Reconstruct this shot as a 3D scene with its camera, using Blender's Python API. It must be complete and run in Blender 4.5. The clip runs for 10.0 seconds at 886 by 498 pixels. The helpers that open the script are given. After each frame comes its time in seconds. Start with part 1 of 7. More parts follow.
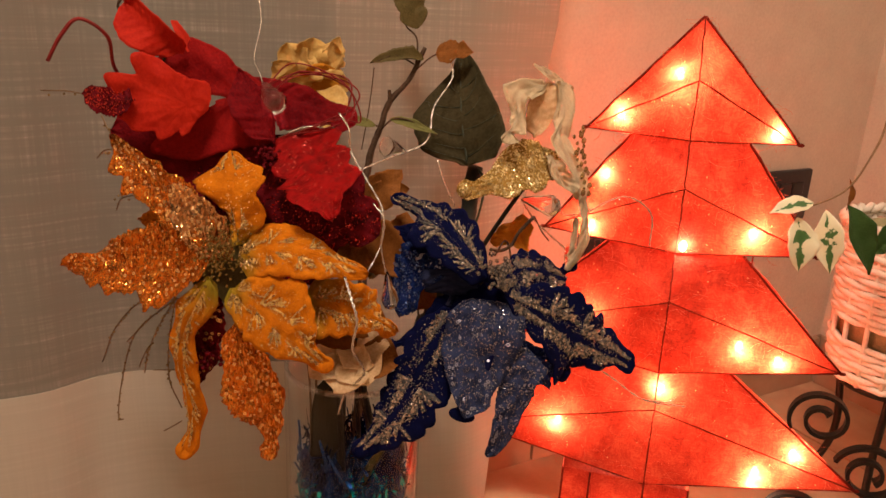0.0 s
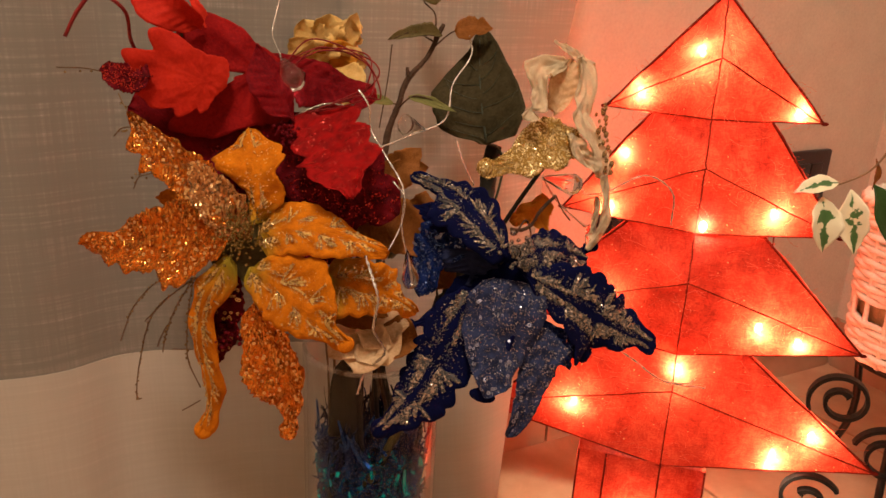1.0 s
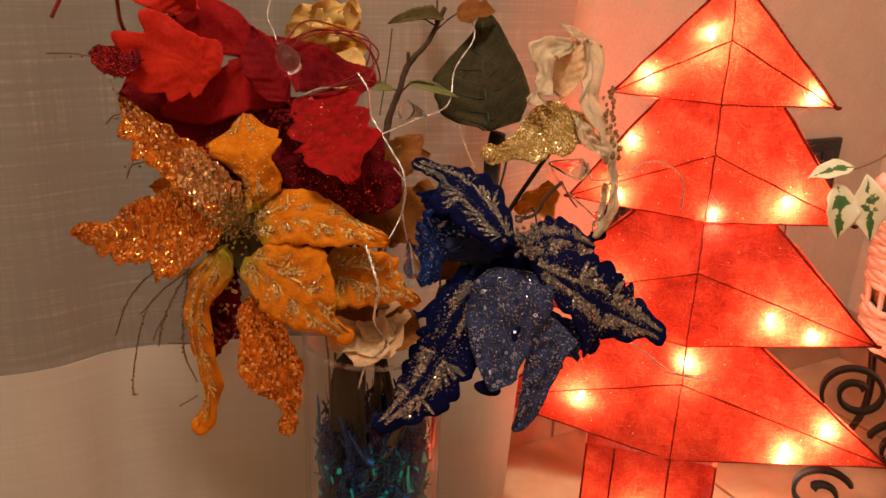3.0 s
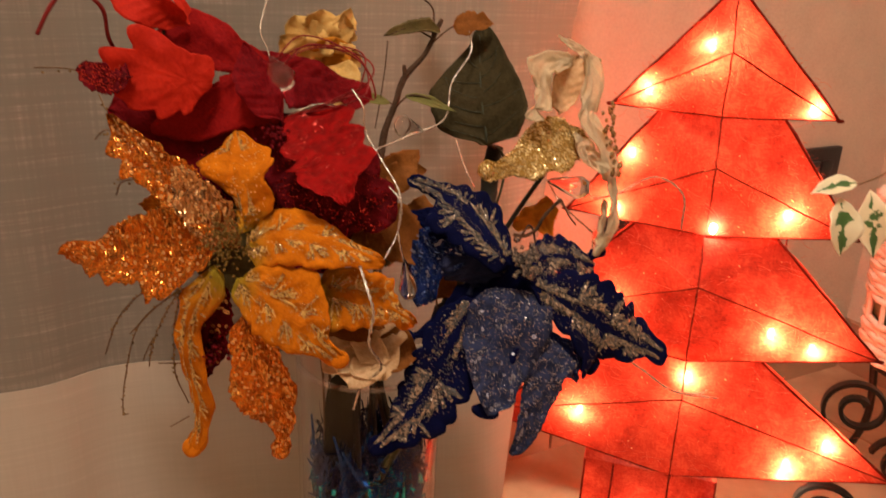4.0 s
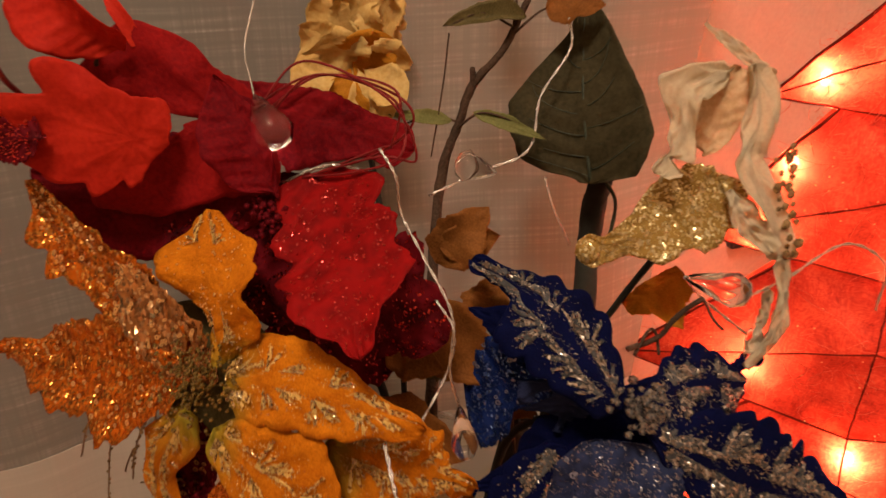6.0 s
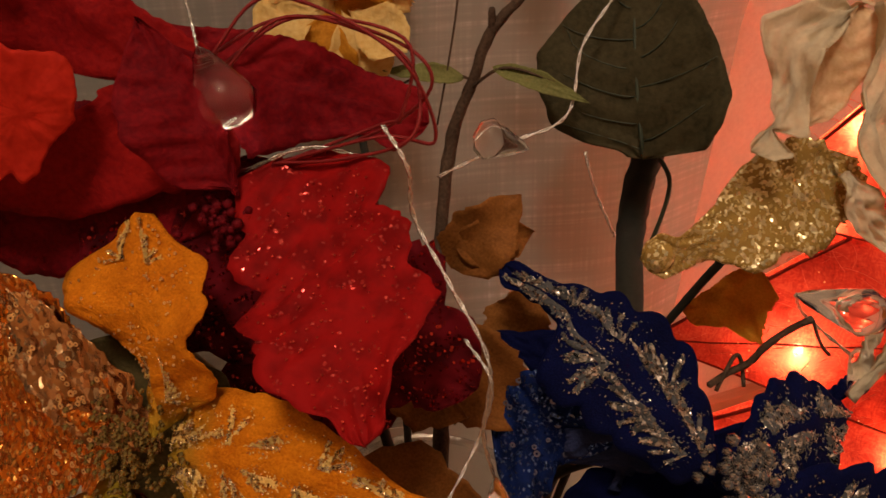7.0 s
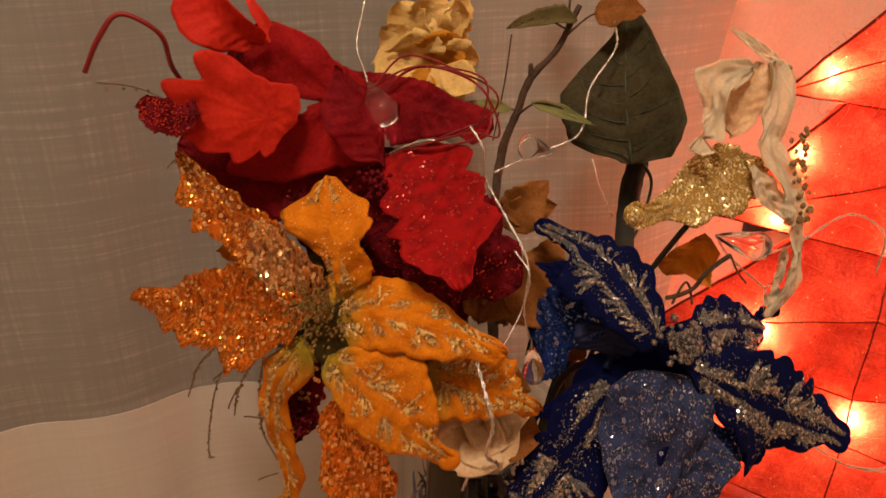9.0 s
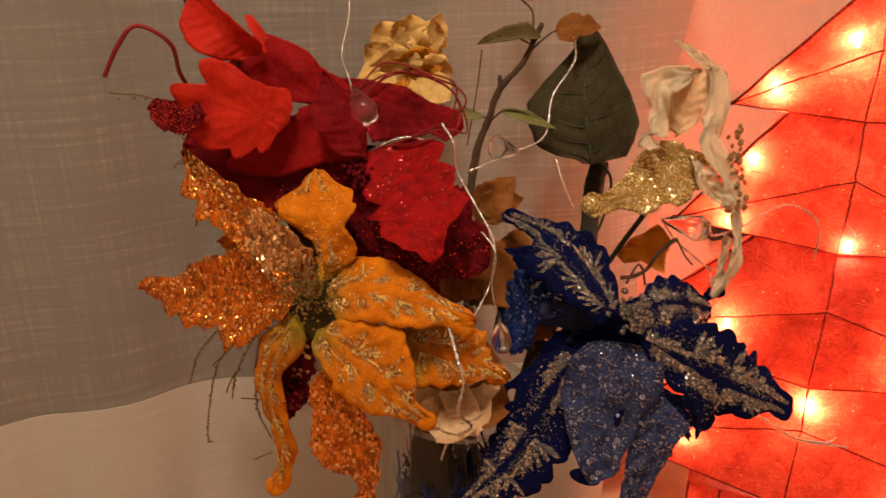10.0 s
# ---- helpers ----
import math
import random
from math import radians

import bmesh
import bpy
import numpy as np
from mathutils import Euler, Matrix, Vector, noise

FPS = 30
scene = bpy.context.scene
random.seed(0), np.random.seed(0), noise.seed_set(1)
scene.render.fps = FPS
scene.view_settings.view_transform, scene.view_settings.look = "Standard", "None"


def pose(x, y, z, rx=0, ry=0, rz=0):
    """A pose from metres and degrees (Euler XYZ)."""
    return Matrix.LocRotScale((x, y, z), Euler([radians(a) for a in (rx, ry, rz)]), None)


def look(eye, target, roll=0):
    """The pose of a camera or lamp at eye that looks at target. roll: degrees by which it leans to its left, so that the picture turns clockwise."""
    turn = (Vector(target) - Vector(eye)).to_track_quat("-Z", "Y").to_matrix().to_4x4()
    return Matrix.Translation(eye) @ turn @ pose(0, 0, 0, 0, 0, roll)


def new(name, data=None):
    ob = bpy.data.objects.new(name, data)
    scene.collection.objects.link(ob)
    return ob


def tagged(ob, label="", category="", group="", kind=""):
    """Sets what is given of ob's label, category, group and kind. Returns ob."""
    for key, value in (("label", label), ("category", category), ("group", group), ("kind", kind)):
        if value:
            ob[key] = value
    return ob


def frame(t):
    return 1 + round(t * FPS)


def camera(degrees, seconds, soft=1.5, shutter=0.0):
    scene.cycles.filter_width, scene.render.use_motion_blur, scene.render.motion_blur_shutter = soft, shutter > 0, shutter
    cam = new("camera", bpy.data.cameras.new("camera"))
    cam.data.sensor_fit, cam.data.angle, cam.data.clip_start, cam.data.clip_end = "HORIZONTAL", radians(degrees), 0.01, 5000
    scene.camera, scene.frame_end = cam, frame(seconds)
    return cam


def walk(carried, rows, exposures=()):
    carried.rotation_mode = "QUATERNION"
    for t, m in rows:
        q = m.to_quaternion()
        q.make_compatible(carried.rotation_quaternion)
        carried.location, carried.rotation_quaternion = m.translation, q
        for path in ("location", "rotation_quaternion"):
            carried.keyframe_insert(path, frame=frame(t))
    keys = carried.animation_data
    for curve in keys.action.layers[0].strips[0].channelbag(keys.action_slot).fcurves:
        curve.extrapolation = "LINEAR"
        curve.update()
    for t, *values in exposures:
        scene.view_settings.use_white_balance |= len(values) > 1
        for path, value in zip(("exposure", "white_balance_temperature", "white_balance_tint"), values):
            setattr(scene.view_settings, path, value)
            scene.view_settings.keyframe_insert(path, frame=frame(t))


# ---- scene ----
cam = camera(60.5, 10.0, shutter=0.5)
PATH = [
    (0, (0.025, 0.001, 0.609), (0.004, 1.902, -0.012), 2.9),
    (0.5, (0.021, 0.005, 0.606), (0.003, 1.896, -0.045), 3.1),
    (1, (0.016, 0.006, 0.604), (-0.024, 1.892, -0.061), 2.8),
    (1.5, (0.015, 0.008, 0.603), (-0.044, 1.892, -0.067), 2.9),
    (2, (0.014, 0.01, 0.6), (-0.065, 1.895, -0.064), 2.6),
    (2.5, (0.015, 0.014, 0.595), (-0.059, 1.897, -0.077), 2.5),
    (3.8, (0.019, 0.034, 0.591), (0.001, 1.917, -0.081), 2.1),
    (4, (0.016, 0.037, 0.601), (-0.026, 1.921, -0.071), 2.4),
    (4.5, (0.027, 0.065, 0.612), (-0.069, 1.937, -0.087), 1.7),
    (5, (0.049, 0.12, 0.625), (-0.106, 1.975, -0.107), 2.2),
    (5.5, (0.043, 0.175, 0.639), (-0.239, 1.985, -0.163), 2.0),
    (5.7, (0.031, 0.206, 0.64), (-0.262, 1.993, -0.21), 1.0),
    (6.8, (-0.016, 0.328, 0.616), (-0.206, 2.044, -0.393), 0.5),
    (7, (-0.019, 0.34, 0.612), (-0.209, 2.046, -0.414), 0.9),
    (7.5, (-0.029, 0.333, 0.622), (-0.205, 2.061, -0.369), 2.1),
    (8, (-0.025, 0.274, 0.639), (-0.219, 2.043, -0.273), 2.4),
    (8.5, (-0.015, 0.207, 0.649), (-0.25, 1.981, -0.245), 1.4),
    (9, (-0.013, 0.165, 0.649), (-0.295, 1.931, -0.247), 0.7),
    (9.5, (-0.006, 0.13, 0.65), (-0.309, 1.913, -0.204), 0.1),
    (10, (0.007, 0.107, 0.643), (-0.265, 1.916, -0.165), 0.3),
]
walk(cam, [(t, look(eye, target, roll)) for t, eye, target, roll in PATH],
     exposures=[(0.0, 0.06), (5.5, 0.0), (7.0, -0.54), (7.5, -0.50), (8.5, -0.04), (10.0, 0.06)])

# ---- light ----
# weak even ambient, added to lift the darks; no source of its own
world = bpy.data.worlds.new("ambient_fill")
scene.world = world
world.use_nodes = True
world.node_tree.nodes["Background"].inputs[0].default_value = (0.9, 0.75, 0.6, 1)
world.node_tree.nodes["Background"].inputs[1].default_value = 0.035


def lamp(name, kind, m, energy, colour, size):
    data = bpy.data.lights.new(name, kind)
    data.energy, data.color = energy, colour
    if kind == "AREA":
        data.shape, data.size = "DISK", size
    else:
        data.shadow_soft_size = size
    ob = new(name, data)
    ob.matrix_basis = m
    return ob


CEILING_LAMP = (-0.12, -0.32, 2.12)
lamp("ceiling_lamp_light", "POINT", Matrix.Translation(CEILING_LAMP), 82.0, (1.0, 0.825, 0.67), 0.17)


# ---- materials ----
def material(name):
    m = bpy.data.materials.new(name)
    m.use_nodes = True
    return m, m.node_tree.nodes, m.node_tree.links, m.node_tree.nodes["Principled BSDF"]


def add(nodes, kind, **values):
    nd = nodes.new(kind)
    for key, v in values.items():
        if key == "operation":
            nd.operation = v
        elif key == "blend_type":
            nd.blend_type = v
        else:
            nd.inputs[key.replace("_", " ")].default_value = v
    return nd


def ramp(nodes, stops):
    nd = nodes.new("ShaderNodeValToRGB")
    e = nd.color_ramp.elements
    while len(e) < len(stops):
        e.new(0.5)
    for el, (p, c) in zip(e, stops):
        el.position, el.color = p, (*c, 1)
    return nd


def cloth(name, dark, light, scale=60.0, fine=900.0, rough=0.9, bump=0.3, sheen=0.0, translucent=0.0, heart=None, emboss=0.0, gloss=0.08, stretch=(1, 1, 1)):
    """Two scales of noise between two colours, fine relief, and light that comes through thin stuff."""
    m, nodes, links, b = material(name)
    co = nodes.new("ShaderNodeTexCoord")
    mp = add(nodes, "ShaderNodeMapping", Scale=stretch)
    links.new(co.outputs["Object"], mp.inputs["Vector"])
    big = add(nodes, "ShaderNodeTexNoise", Scale=scale, Detail=5.0, Roughness=0.6)
    small = add(nodes, "ShaderNodeTexNoise", Scale=fine, Detail=2.0)
    for t in (big, small):
        links.new(mp.outputs[0], t.inputs["Vector"])
    mix = add(nodes, "ShaderNodeMath", operation="MULTIPLY_ADD")
    mix.inputs[1].default_value, mix.inputs[2].default_value = 0.45, -0.02
    links.new(small.outputs[0], mix.inputs[0])
    tot = add(nodes, "ShaderNodeMath", operation="MULTIPLY_ADD")
    tot.inputs[1].default_value = 0.6
    links.new(big.outputs[0], tot.inputs[0])
    links.new(mix.outputs[0], tot.inputs[2])
    rp = ramp(nodes, [(0.3, dark), (0.72, light)])
    links.new(tot.outputs[0], rp.inputs[0])
    if heart:
        uv = nodes.new("ShaderNodeUVMap")
        sx = nodes.new("ShaderNodeSeparateXYZ")
        links.new(uv.outputs[0], sx.inputs[0])
        near = add(nodes, "ShaderNodeMath", operation="MULTIPLY_ADD")
        near.inputs[1].default_value = 0.25
        links.new(big.outputs[0], near.inputs[0])
        links.new(sx.outputs[0], near.inputs[2])
        rc = ramp(nodes, [(0.14, (1, 1, 1)), (0.36, (0, 0, 0))])
        links.new(near.outputs[0], rc.inputs[0])
        mc = nodes.new("ShaderNodeMix")
        mc.data_type = "RGBA"
        links.new(rc.outputs[0], mc.inputs[0])
        links.new(rp.outputs[0], mc.inputs[6])
        mc.inputs[7].default_value = (*heart, 1)
        links.new(mc.outputs[2], b.inputs["Base Color"])
    else:
        links.new(rp.outputs[0], b.inputs["Base Color"])
    b.inputs["Roughness"].default_value = rough
    b.inputs["Specular IOR Level"].default_value = gloss
    b.inputs["Sheen Weight"].default_value = sheen
    b.inputs["Sheen Tint"].default_value = (*light, 1)
    bp = add(nodes, "ShaderNodeBump", Strength=bump, Distance=0.001)
    links.new(small.outputs[0], bp.inputs["Height"])
    links.new(bp.outputs[0], b.inputs["Normal"])
    if emboss:
        uvm = nodes.new("ShaderNodeUVMap")
        um = add(nodes, "ShaderNodeMapping", Scale=(9.0, 5.0, 1.0))
        links.new(uvm.outputs[0], um.inputs["Vector"])
        wave = add(nodes, "ShaderNodeTexNoise", Scale=1.0, Detail=2.0, Distortion=1.5)
        links.new(um.outputs[0], wave.inputs["Vector"])
        b2 = add(nodes, "ShaderNodeBump", Strength=emboss, Distance=0.003)
        links.new(wave.outputs[0], b2.inputs["Height"])
        links.new(bp.outputs[0], b2.inputs["Normal"])
        links.new(b2.outputs[0], b.inputs["Normal"])
    if translucent:
        tr = nodes.new("ShaderNodeBsdfTranslucent")
        links.new(rp.outputs[0], tr.inputs[0])
        ms = nodes.new("ShaderNodeMixShader")
        ms.inputs[0].default_value = translucent
        links.new(b.outputs[0], ms.inputs[1])
        links.new(tr.outputs[0], ms.inputs[2])
        links.new(ms.outputs[0], nodes["Material Output"].inputs[0])
    return m


def glitter(name, low, high, base, scale=1100.0, cover=0.55, tilt=1.6, rough=0.22, deep=0.35, metal=1.0, streak=(1.0, 1.0, 1.0)):
    """Metal flakes, each turned its own way, on a base of plain stuff that shows between them."""
    m, nodes, links, b = material(name)
    co = nodes.new("ShaderNodeTexCoord")
    vo = add(nodes, "ShaderNodeTexVoronoi", Scale=scale)
    lay = add(nodes, "ShaderNodeMapping", Scale=streak, Rotation=(0.5, 0.6, 0.3))
    links.new(co.outputs["Object"], lay.inputs["Vector"])
    links.new(lay.outputs[0], vo.inputs["Vector"])
    patch = add(nodes, "ShaderNodeTexNoise", Scale=scale * 0.12, Detail=4.0)
    links.new(co.outputs["Object"], patch.inputs["Vector"])
    sub = add(nodes, "ShaderNodeVectorMath", operation="SUBTRACT")
    sub.inputs[1].default_value = (0.5, 0.5, 0.5)
    links.new(vo.outputs["Color"], sub.inputs[0])
    sc = add(nodes, "ShaderNodeVectorMath", operation="SCALE")
    sc.inputs["Scale"].default_value = tilt
    links.new(sub.outputs[0], sc.inputs[0])
    ge = nodes.new("ShaderNodeNewGeometry")
    ad = add(nodes, "ShaderNodeVectorMath", operation="ADD")
    links.new(ge.outputs["Normal"], ad.inputs[0])
    links.new(sc.outputs[0], ad.inputs[1])
    no = add(nodes, "ShaderNodeVectorMath", operation="NORMALIZE")
    links.new(ad.outputs[0], no.inputs[0])
    sep = nodes.new("ShaderNodeSeparateColor")
    links.new(vo.outputs["Color"], sep.inputs[0])
    rp = ramp(nodes, [(0.0, low), (1.0, high)])
    links.new(sep.outputs[1], rp.inputs[0])
    links.new(rp.outputs[0], b.inputs["Base Color"])
    b.inputs["Metallic"].default_value = metal
    b.inputs["Roughness"].default_value = rough
    links.new(no.outputs[0], b.inputs["Normal"])
    under = nodes.new("ShaderNodeBsdfPrincipled")
    tone = ramp(nodes, [(0.36, tuple(c * deep for c in base)), (0.60, base)])
    links.new(patch.outputs[0], tone.inputs[0])
    links.new(tone.outputs[0], under.inputs["Base Color"])
    under.inputs["Roughness"].default_value = 0.75
    under.inputs["Specular IOR Level"].default_value = 0.08
    both = add(nodes, "ShaderNodeMath", operation="MULTIPLY_ADD")
    both.inputs[1].default_value = 0.6
    links.new(patch.outputs[0], both.inputs[0])
    links.new(sep.outputs[2], both.inputs[2])
    cut = add(nodes, "ShaderNodeMath", operation="LESS_THAN")
    cut.inputs[1].default_value = cover + 0.3
    links.new(both.outputs[0], cut.inputs[0])
    ms = nodes.new("ShaderNodeMixShader")
    links.new(cut.outputs[0], ms.inputs[0])
    links.new(under.outputs[0], ms.inputs[1])
    links.new(b.outputs[0], ms.inputs[2])
    links.new(ms.outputs[0], nodes["Material Output"].inputs[0])
    return m


def plain(name, colour, rough=0.5, metal=0.0, bump=0.0, scale=200.0, spread=0.25, transmission=0.0, ior=1.45):
    m, nodes, links, b = material(name)
    co = nodes.new("ShaderNodeTexCoord")
    ns = add(nodes, "ShaderNodeTexNoise", Scale=scale, Detail=4.0)
    links.new(co.outputs["Object"], ns.inputs["Vector"])
    rp = ramp(nodes, [(0.3, tuple(c * (1 - spread) for c in colour)), (0.7, tuple(min(1, c * (1 + spread * 0.4)) for c in colour))])
    links.new(ns.outputs[0], rp.inputs[0])
    links.new(rp.outputs[0], b.inputs["Base Color"])
    b.inputs["Roughness"].default_value, b.inputs["Metallic"].default_value = rough, metal
    b.inputs["Transmission Weight"].default_value, b.inputs["IOR"].default_value = transmission, ior
    if bump:
        bp = add(nodes, "ShaderNodeBump", Strength=bump, Distance=0.001)
        links.new(ns.outputs[0], bp.inputs["Height"])
        links.new(bp.outputs[0], b.inputs["Normal"])
    return m


def linen(name, dark, light, slub, through_light=0.25, open_weave=0.0):
    """Woven linen: threads both ways with thick slubs here and there."""
    m, nodes, links, b = material(name)
    uv = nodes.new("ShaderNodeUVMap")
    layers = []
    for s, d, amount in (((12, 420, 1), 2.0, 0.7), ((420, 9, 1), 2.0, 0.6), ((9, 210, 1), 2.0, 0.9), ((170, 7, 1), 2.0, 0.5), ((4, 3, 1), 3.0, 0.25)):
        mp = add(nodes, "ShaderNodeMapping", Scale=s)
        links.new(uv.outputs[0], mp.inputs["Vector"])
        ns = add(nodes, "ShaderNodeTexNoise", Scale=1.0, Detail=d)
        links.new(mp.outputs[0], ns.inputs["Vector"])
        layers.append((ns, amount))
    total = None
    for ns, amount in layers:
        ad = add(nodes, "ShaderNodeMath", operation="MULTIPLY_ADD")
        ad.inputs[1].default_value = amount * 0.32
        links.new(ns.outputs[0], ad.inputs[0])
        if total:
            links.new(total.outputs[0], ad.inputs[2])
        else:
            ad.inputs[2].default_value = 0.0
        total = ad
    rp = ramp(nodes, [(0.42, dark), (0.55, light), (0.64, slub)])
    links.new(total.outputs[0], rp.inputs[0])
    links.new(rp.outputs[0], b.inputs["Base Color"])
    b.inputs["Roughness"].default_value = 0.9
    b.inputs["Specular IOR Level"].default_value = 0.15
    bp = add(nodes, "ShaderNodeBump", Strength=0.3, Distance=0.0008)
    links.new(total.outputs[0], bp.inputs["Height"])
    links.new(bp.outputs[0], b.inputs["Normal"])
    tr = nodes.new("ShaderNodeBsdfTranslucent")
    links.new(rp.outputs[0], tr.inputs[0])
    ms = nodes.new("ShaderNodeMixShader")
    ms.inputs[0].default_value = through_light
    links.new(b.outputs[0], ms.inputs[1])
    links.new(tr.outputs[0], ms.inputs[2])
    gap = ramp(nodes, [(0.48, (open_weave * 1.03,) * 3), (0.64, (open_weave * 0.78,) * 3)])
    links.new(total.outputs[0], gap.inputs[0])
    tp = nodes.new("ShaderNodeBsdfTransparent")
    m2 = nodes.new("ShaderNodeMixShader")
    links.new(gap.outputs[0], m2.inputs[0])
    links.new(ms.outputs[0], m2.inputs[1])
    links.new(tp.outputs[0], m2.inputs[2])
    links.new(m2.outputs[0], nodes["Material Output"].inputs[0])
    return m


def fibre_skin(name):
    """Red pressed sisal paper: tangled threads, thick and thin places, light shining through."""
    m, nodes, links, b = material(name)
    co = nodes.new("ShaderNodeTexCoord")
    warp = add(nodes, "ShaderNodeTexNoise", Scale=35.0, Detail=3.0)
    links.new(co.outputs["Object"], warp.inputs["Vector"])
    wv = add(nodes, "ShaderNodeVectorMath", operation="SCALE")
    wv.inputs["Scale"].default_value = 0.025
    links.new(warp.outputs["Color"], wv.inputs[0])
    ad = add(nodes, "ShaderNodeVectorMath", operation="ADD")
    links.new(co.outputs["Object"], ad.inputs[0])
    links.new(wv.outputs[0], ad.inputs[1])
    total = None
    for s in ((700, 700, 45), (60, 700, 700), (42, 30, 42)):
        mp = add(nodes, "ShaderNodeMapping", Scale=s, Rotation=(s[0] * 0.001, s[1] * 0.002, 0.4))
        links.new(ad.outputs[0], mp.inputs["Vector"])
        ns = add(nodes, "ShaderNodeTexNoise", Scale=1.0, Detail=2.0)
        links.new(mp.outputs[0], ns.inputs["Vector"])
        mx = add(nodes, "ShaderNodeMath", operation="MULTIPLY_ADD")
        mx.inputs[1].default_value = 0.34
        links.new(ns.outputs[0], mx.inputs[0])
        if total:
            links.new(total.outputs[0], mx.inputs[2])
        else:
            mx.inputs[2].default_value = 0.0
        total = mx
    rp = ramp(nodes, [(0.36, (0.24, 0.014, 0.006)), (0.50, (0.42, 0.034, 0.015)), (0.62, (0.64, 0.090, 0.038))])
    links.new(total.outputs[0], rp.inputs[0])
    links.new(rp.outputs[0], b.inputs["Base Color"])
    b.inputs["Roughness"].default_value = 0.75
    bp = add(nodes, "ShaderNodeBump", Strength=0.6, Distance=0.001)
    links.new(total.outputs[0], bp.inputs["Height"])
    links.new(bp.outputs[0], b.inputs["Normal"])
    tr = nodes.new("ShaderNodeBsdfTranslucent")
    links.new(rp.outputs[0], tr.inputs[0])
    ms = nodes.new("ShaderNodeMixShader")
    ms.inputs[0].default_value = 0.6
    links.new(b.outputs[0], ms.inputs[1])
    links.new(tr.outputs[0], ms.inputs[2])
    hole = add(nodes, "ShaderNodeMath", operation="MULTIPLY")
    gap = ramp(nodes, [(0.45, (0.02, 0.02, 0.02)), (0.68, (0.30, 0.30, 0.30))])
    links.new(total.outputs[0], gap.inputs[0])
    links.new(gap.outputs[0], hole.inputs[0])
    hole.inputs[1].default_value = 1.0
    tp = nodes.new("ShaderNodeBsdfTransparent")
    tp.inputs[0].default_value = (1, 0.45, 0.3, 1)
    m2 = nodes.new("ShaderNodeMixShader")
    links.new(hole.outputs[0], m2.inputs[0])
    links.new(ms.outputs[0], m2.inputs[1])
    links.new(tp.outputs[0], m2.inputs[2])
    links.new(m2.outputs[0], nodes["Material Output"].inputs[0])
    return m


def clear_glass(name, edge=0.55, face=0.03):
    """Thin clear glass: straight through, with a gloss that grows towards the edge."""
    m, nodes, links, b = material(name)
    tp = nodes.new("ShaderNodeBsdfTransparent")
    tp.inputs[0].default_value = (0.98, 0.985, 0.985, 1)
    gl = nodes.new("ShaderNodeBsdfGlossy")
    gl.inputs["Roughness"].default_value = 0.03
    fr = add(nodes, "ShaderNodeMath", operation="POWER")
    lw = add(nodes, "ShaderNodeLayerWeight", Blend=0.5)
    links.new(lw.outputs["Facing"], fr.inputs[0])
    fr.inputs[1].default_value = 4.0
    lim = add(nodes, "ShaderNodeMath", operation="MULTIPLY_ADD")
    lim.inputs[1].default_value, lim.inputs[2].default_value = edge, face
    links.new(fr.outputs[0], lim.inputs[0])
    ms = nodes.new("ShaderNodeMixShader")
    links.new(lim.outputs[0], ms.inputs[0])
    links.new(tp.outputs[0], ms.inputs[1])
    links.new(gl.outputs[0], ms.inputs[2])
    links.new(ms.outputs[0], nodes["Material Output"].inputs[0])
    return m


def variegated(name):
    """Green middle and cream rim across the leaf."""
    m, nodes, links, b = material(name)
    uv = nodes.new("ShaderNodeUVMap")
    sep = nodes.new("ShaderNodeSeparateXYZ")
    links.new(uv.outputs[0], sep.inputs[0])
    off = add(nodes, "ShaderNodeMath", operation="SUBTRACT")
    off.inputs[1].default_value = 0.5
    links.new(sep.outputs[1], off.inputs[0])
    ab = add(nodes, "ShaderNodeMath", operation="ABSOLUTE")
    links.new(off.outputs[0], ab.inputs[0])
    co = nodes.new("ShaderNodeTexCoord")
    ns = add(nodes, "ShaderNodeTexNoise", Scale=95.0, Detail=3.0)
    links.new(co.outputs["Object"], ns.inputs["Vector"])
    tot = add(nodes, "ShaderNodeMath", operation="MULTIPLY_ADD")
    tot.inputs[1].default_value = 1.0
    links.new(ns.outputs[0], tot.inputs[0])
    links.new(ab.outputs[0], tot.inputs[2])
    rp = ramp(nodes, [(0.0, (0.03, 0.09, 0.02)), (0.60, (0.06, 0.15, 0.04)), (0.63, (0.75, 0.70, 0.48)), (1.0, (0.82, 0.76, 0.55))])
    links.new(tot.outputs[0], rp.inputs[0])
    links.new(rp.outputs[0], b.inputs["Base Color"])
    b.inputs["Roughness"].default_value = 0.4
    return m


def tile_stuff(name, dark, light):
    m, nodes, links, b = material(name)
    co = nodes.new("ShaderNodeTexCoord")
    info = nodes.new("ShaderNodeObjectInfo")
    ns = add(nodes, "ShaderNodeTexNoise", Scale=14.0, Detail=6.0, Roughness=0.65)
    links.new(co.outputs["Object"], ns.inputs["Vector"])
    ad = add(nodes, "ShaderNodeMath", operation="MULTIPLY_ADD")
    ad.inputs[1].default_value = 0.2
    links.new(info.outputs["Random"], ad.inputs[0])
    links.new(ns.outputs[0], ad.inputs[2])
    rp = ramp(nodes, [(0.35, dark), (0.8, light)])
    links.new(ad.outputs[0], rp.inputs[0])
    links.new(rp.outputs[0], b.inputs["Base Color"])
    b.inputs["Roughness"].default_value = 0.35
    bp = add(nodes, "ShaderNodeBump", Strength=0.15, Distance=0.002)
    links.new(ns.outputs[0], bp.inputs["Height"])
    links.new(bp.outputs[0], b.inputs["Normal"])
    return m


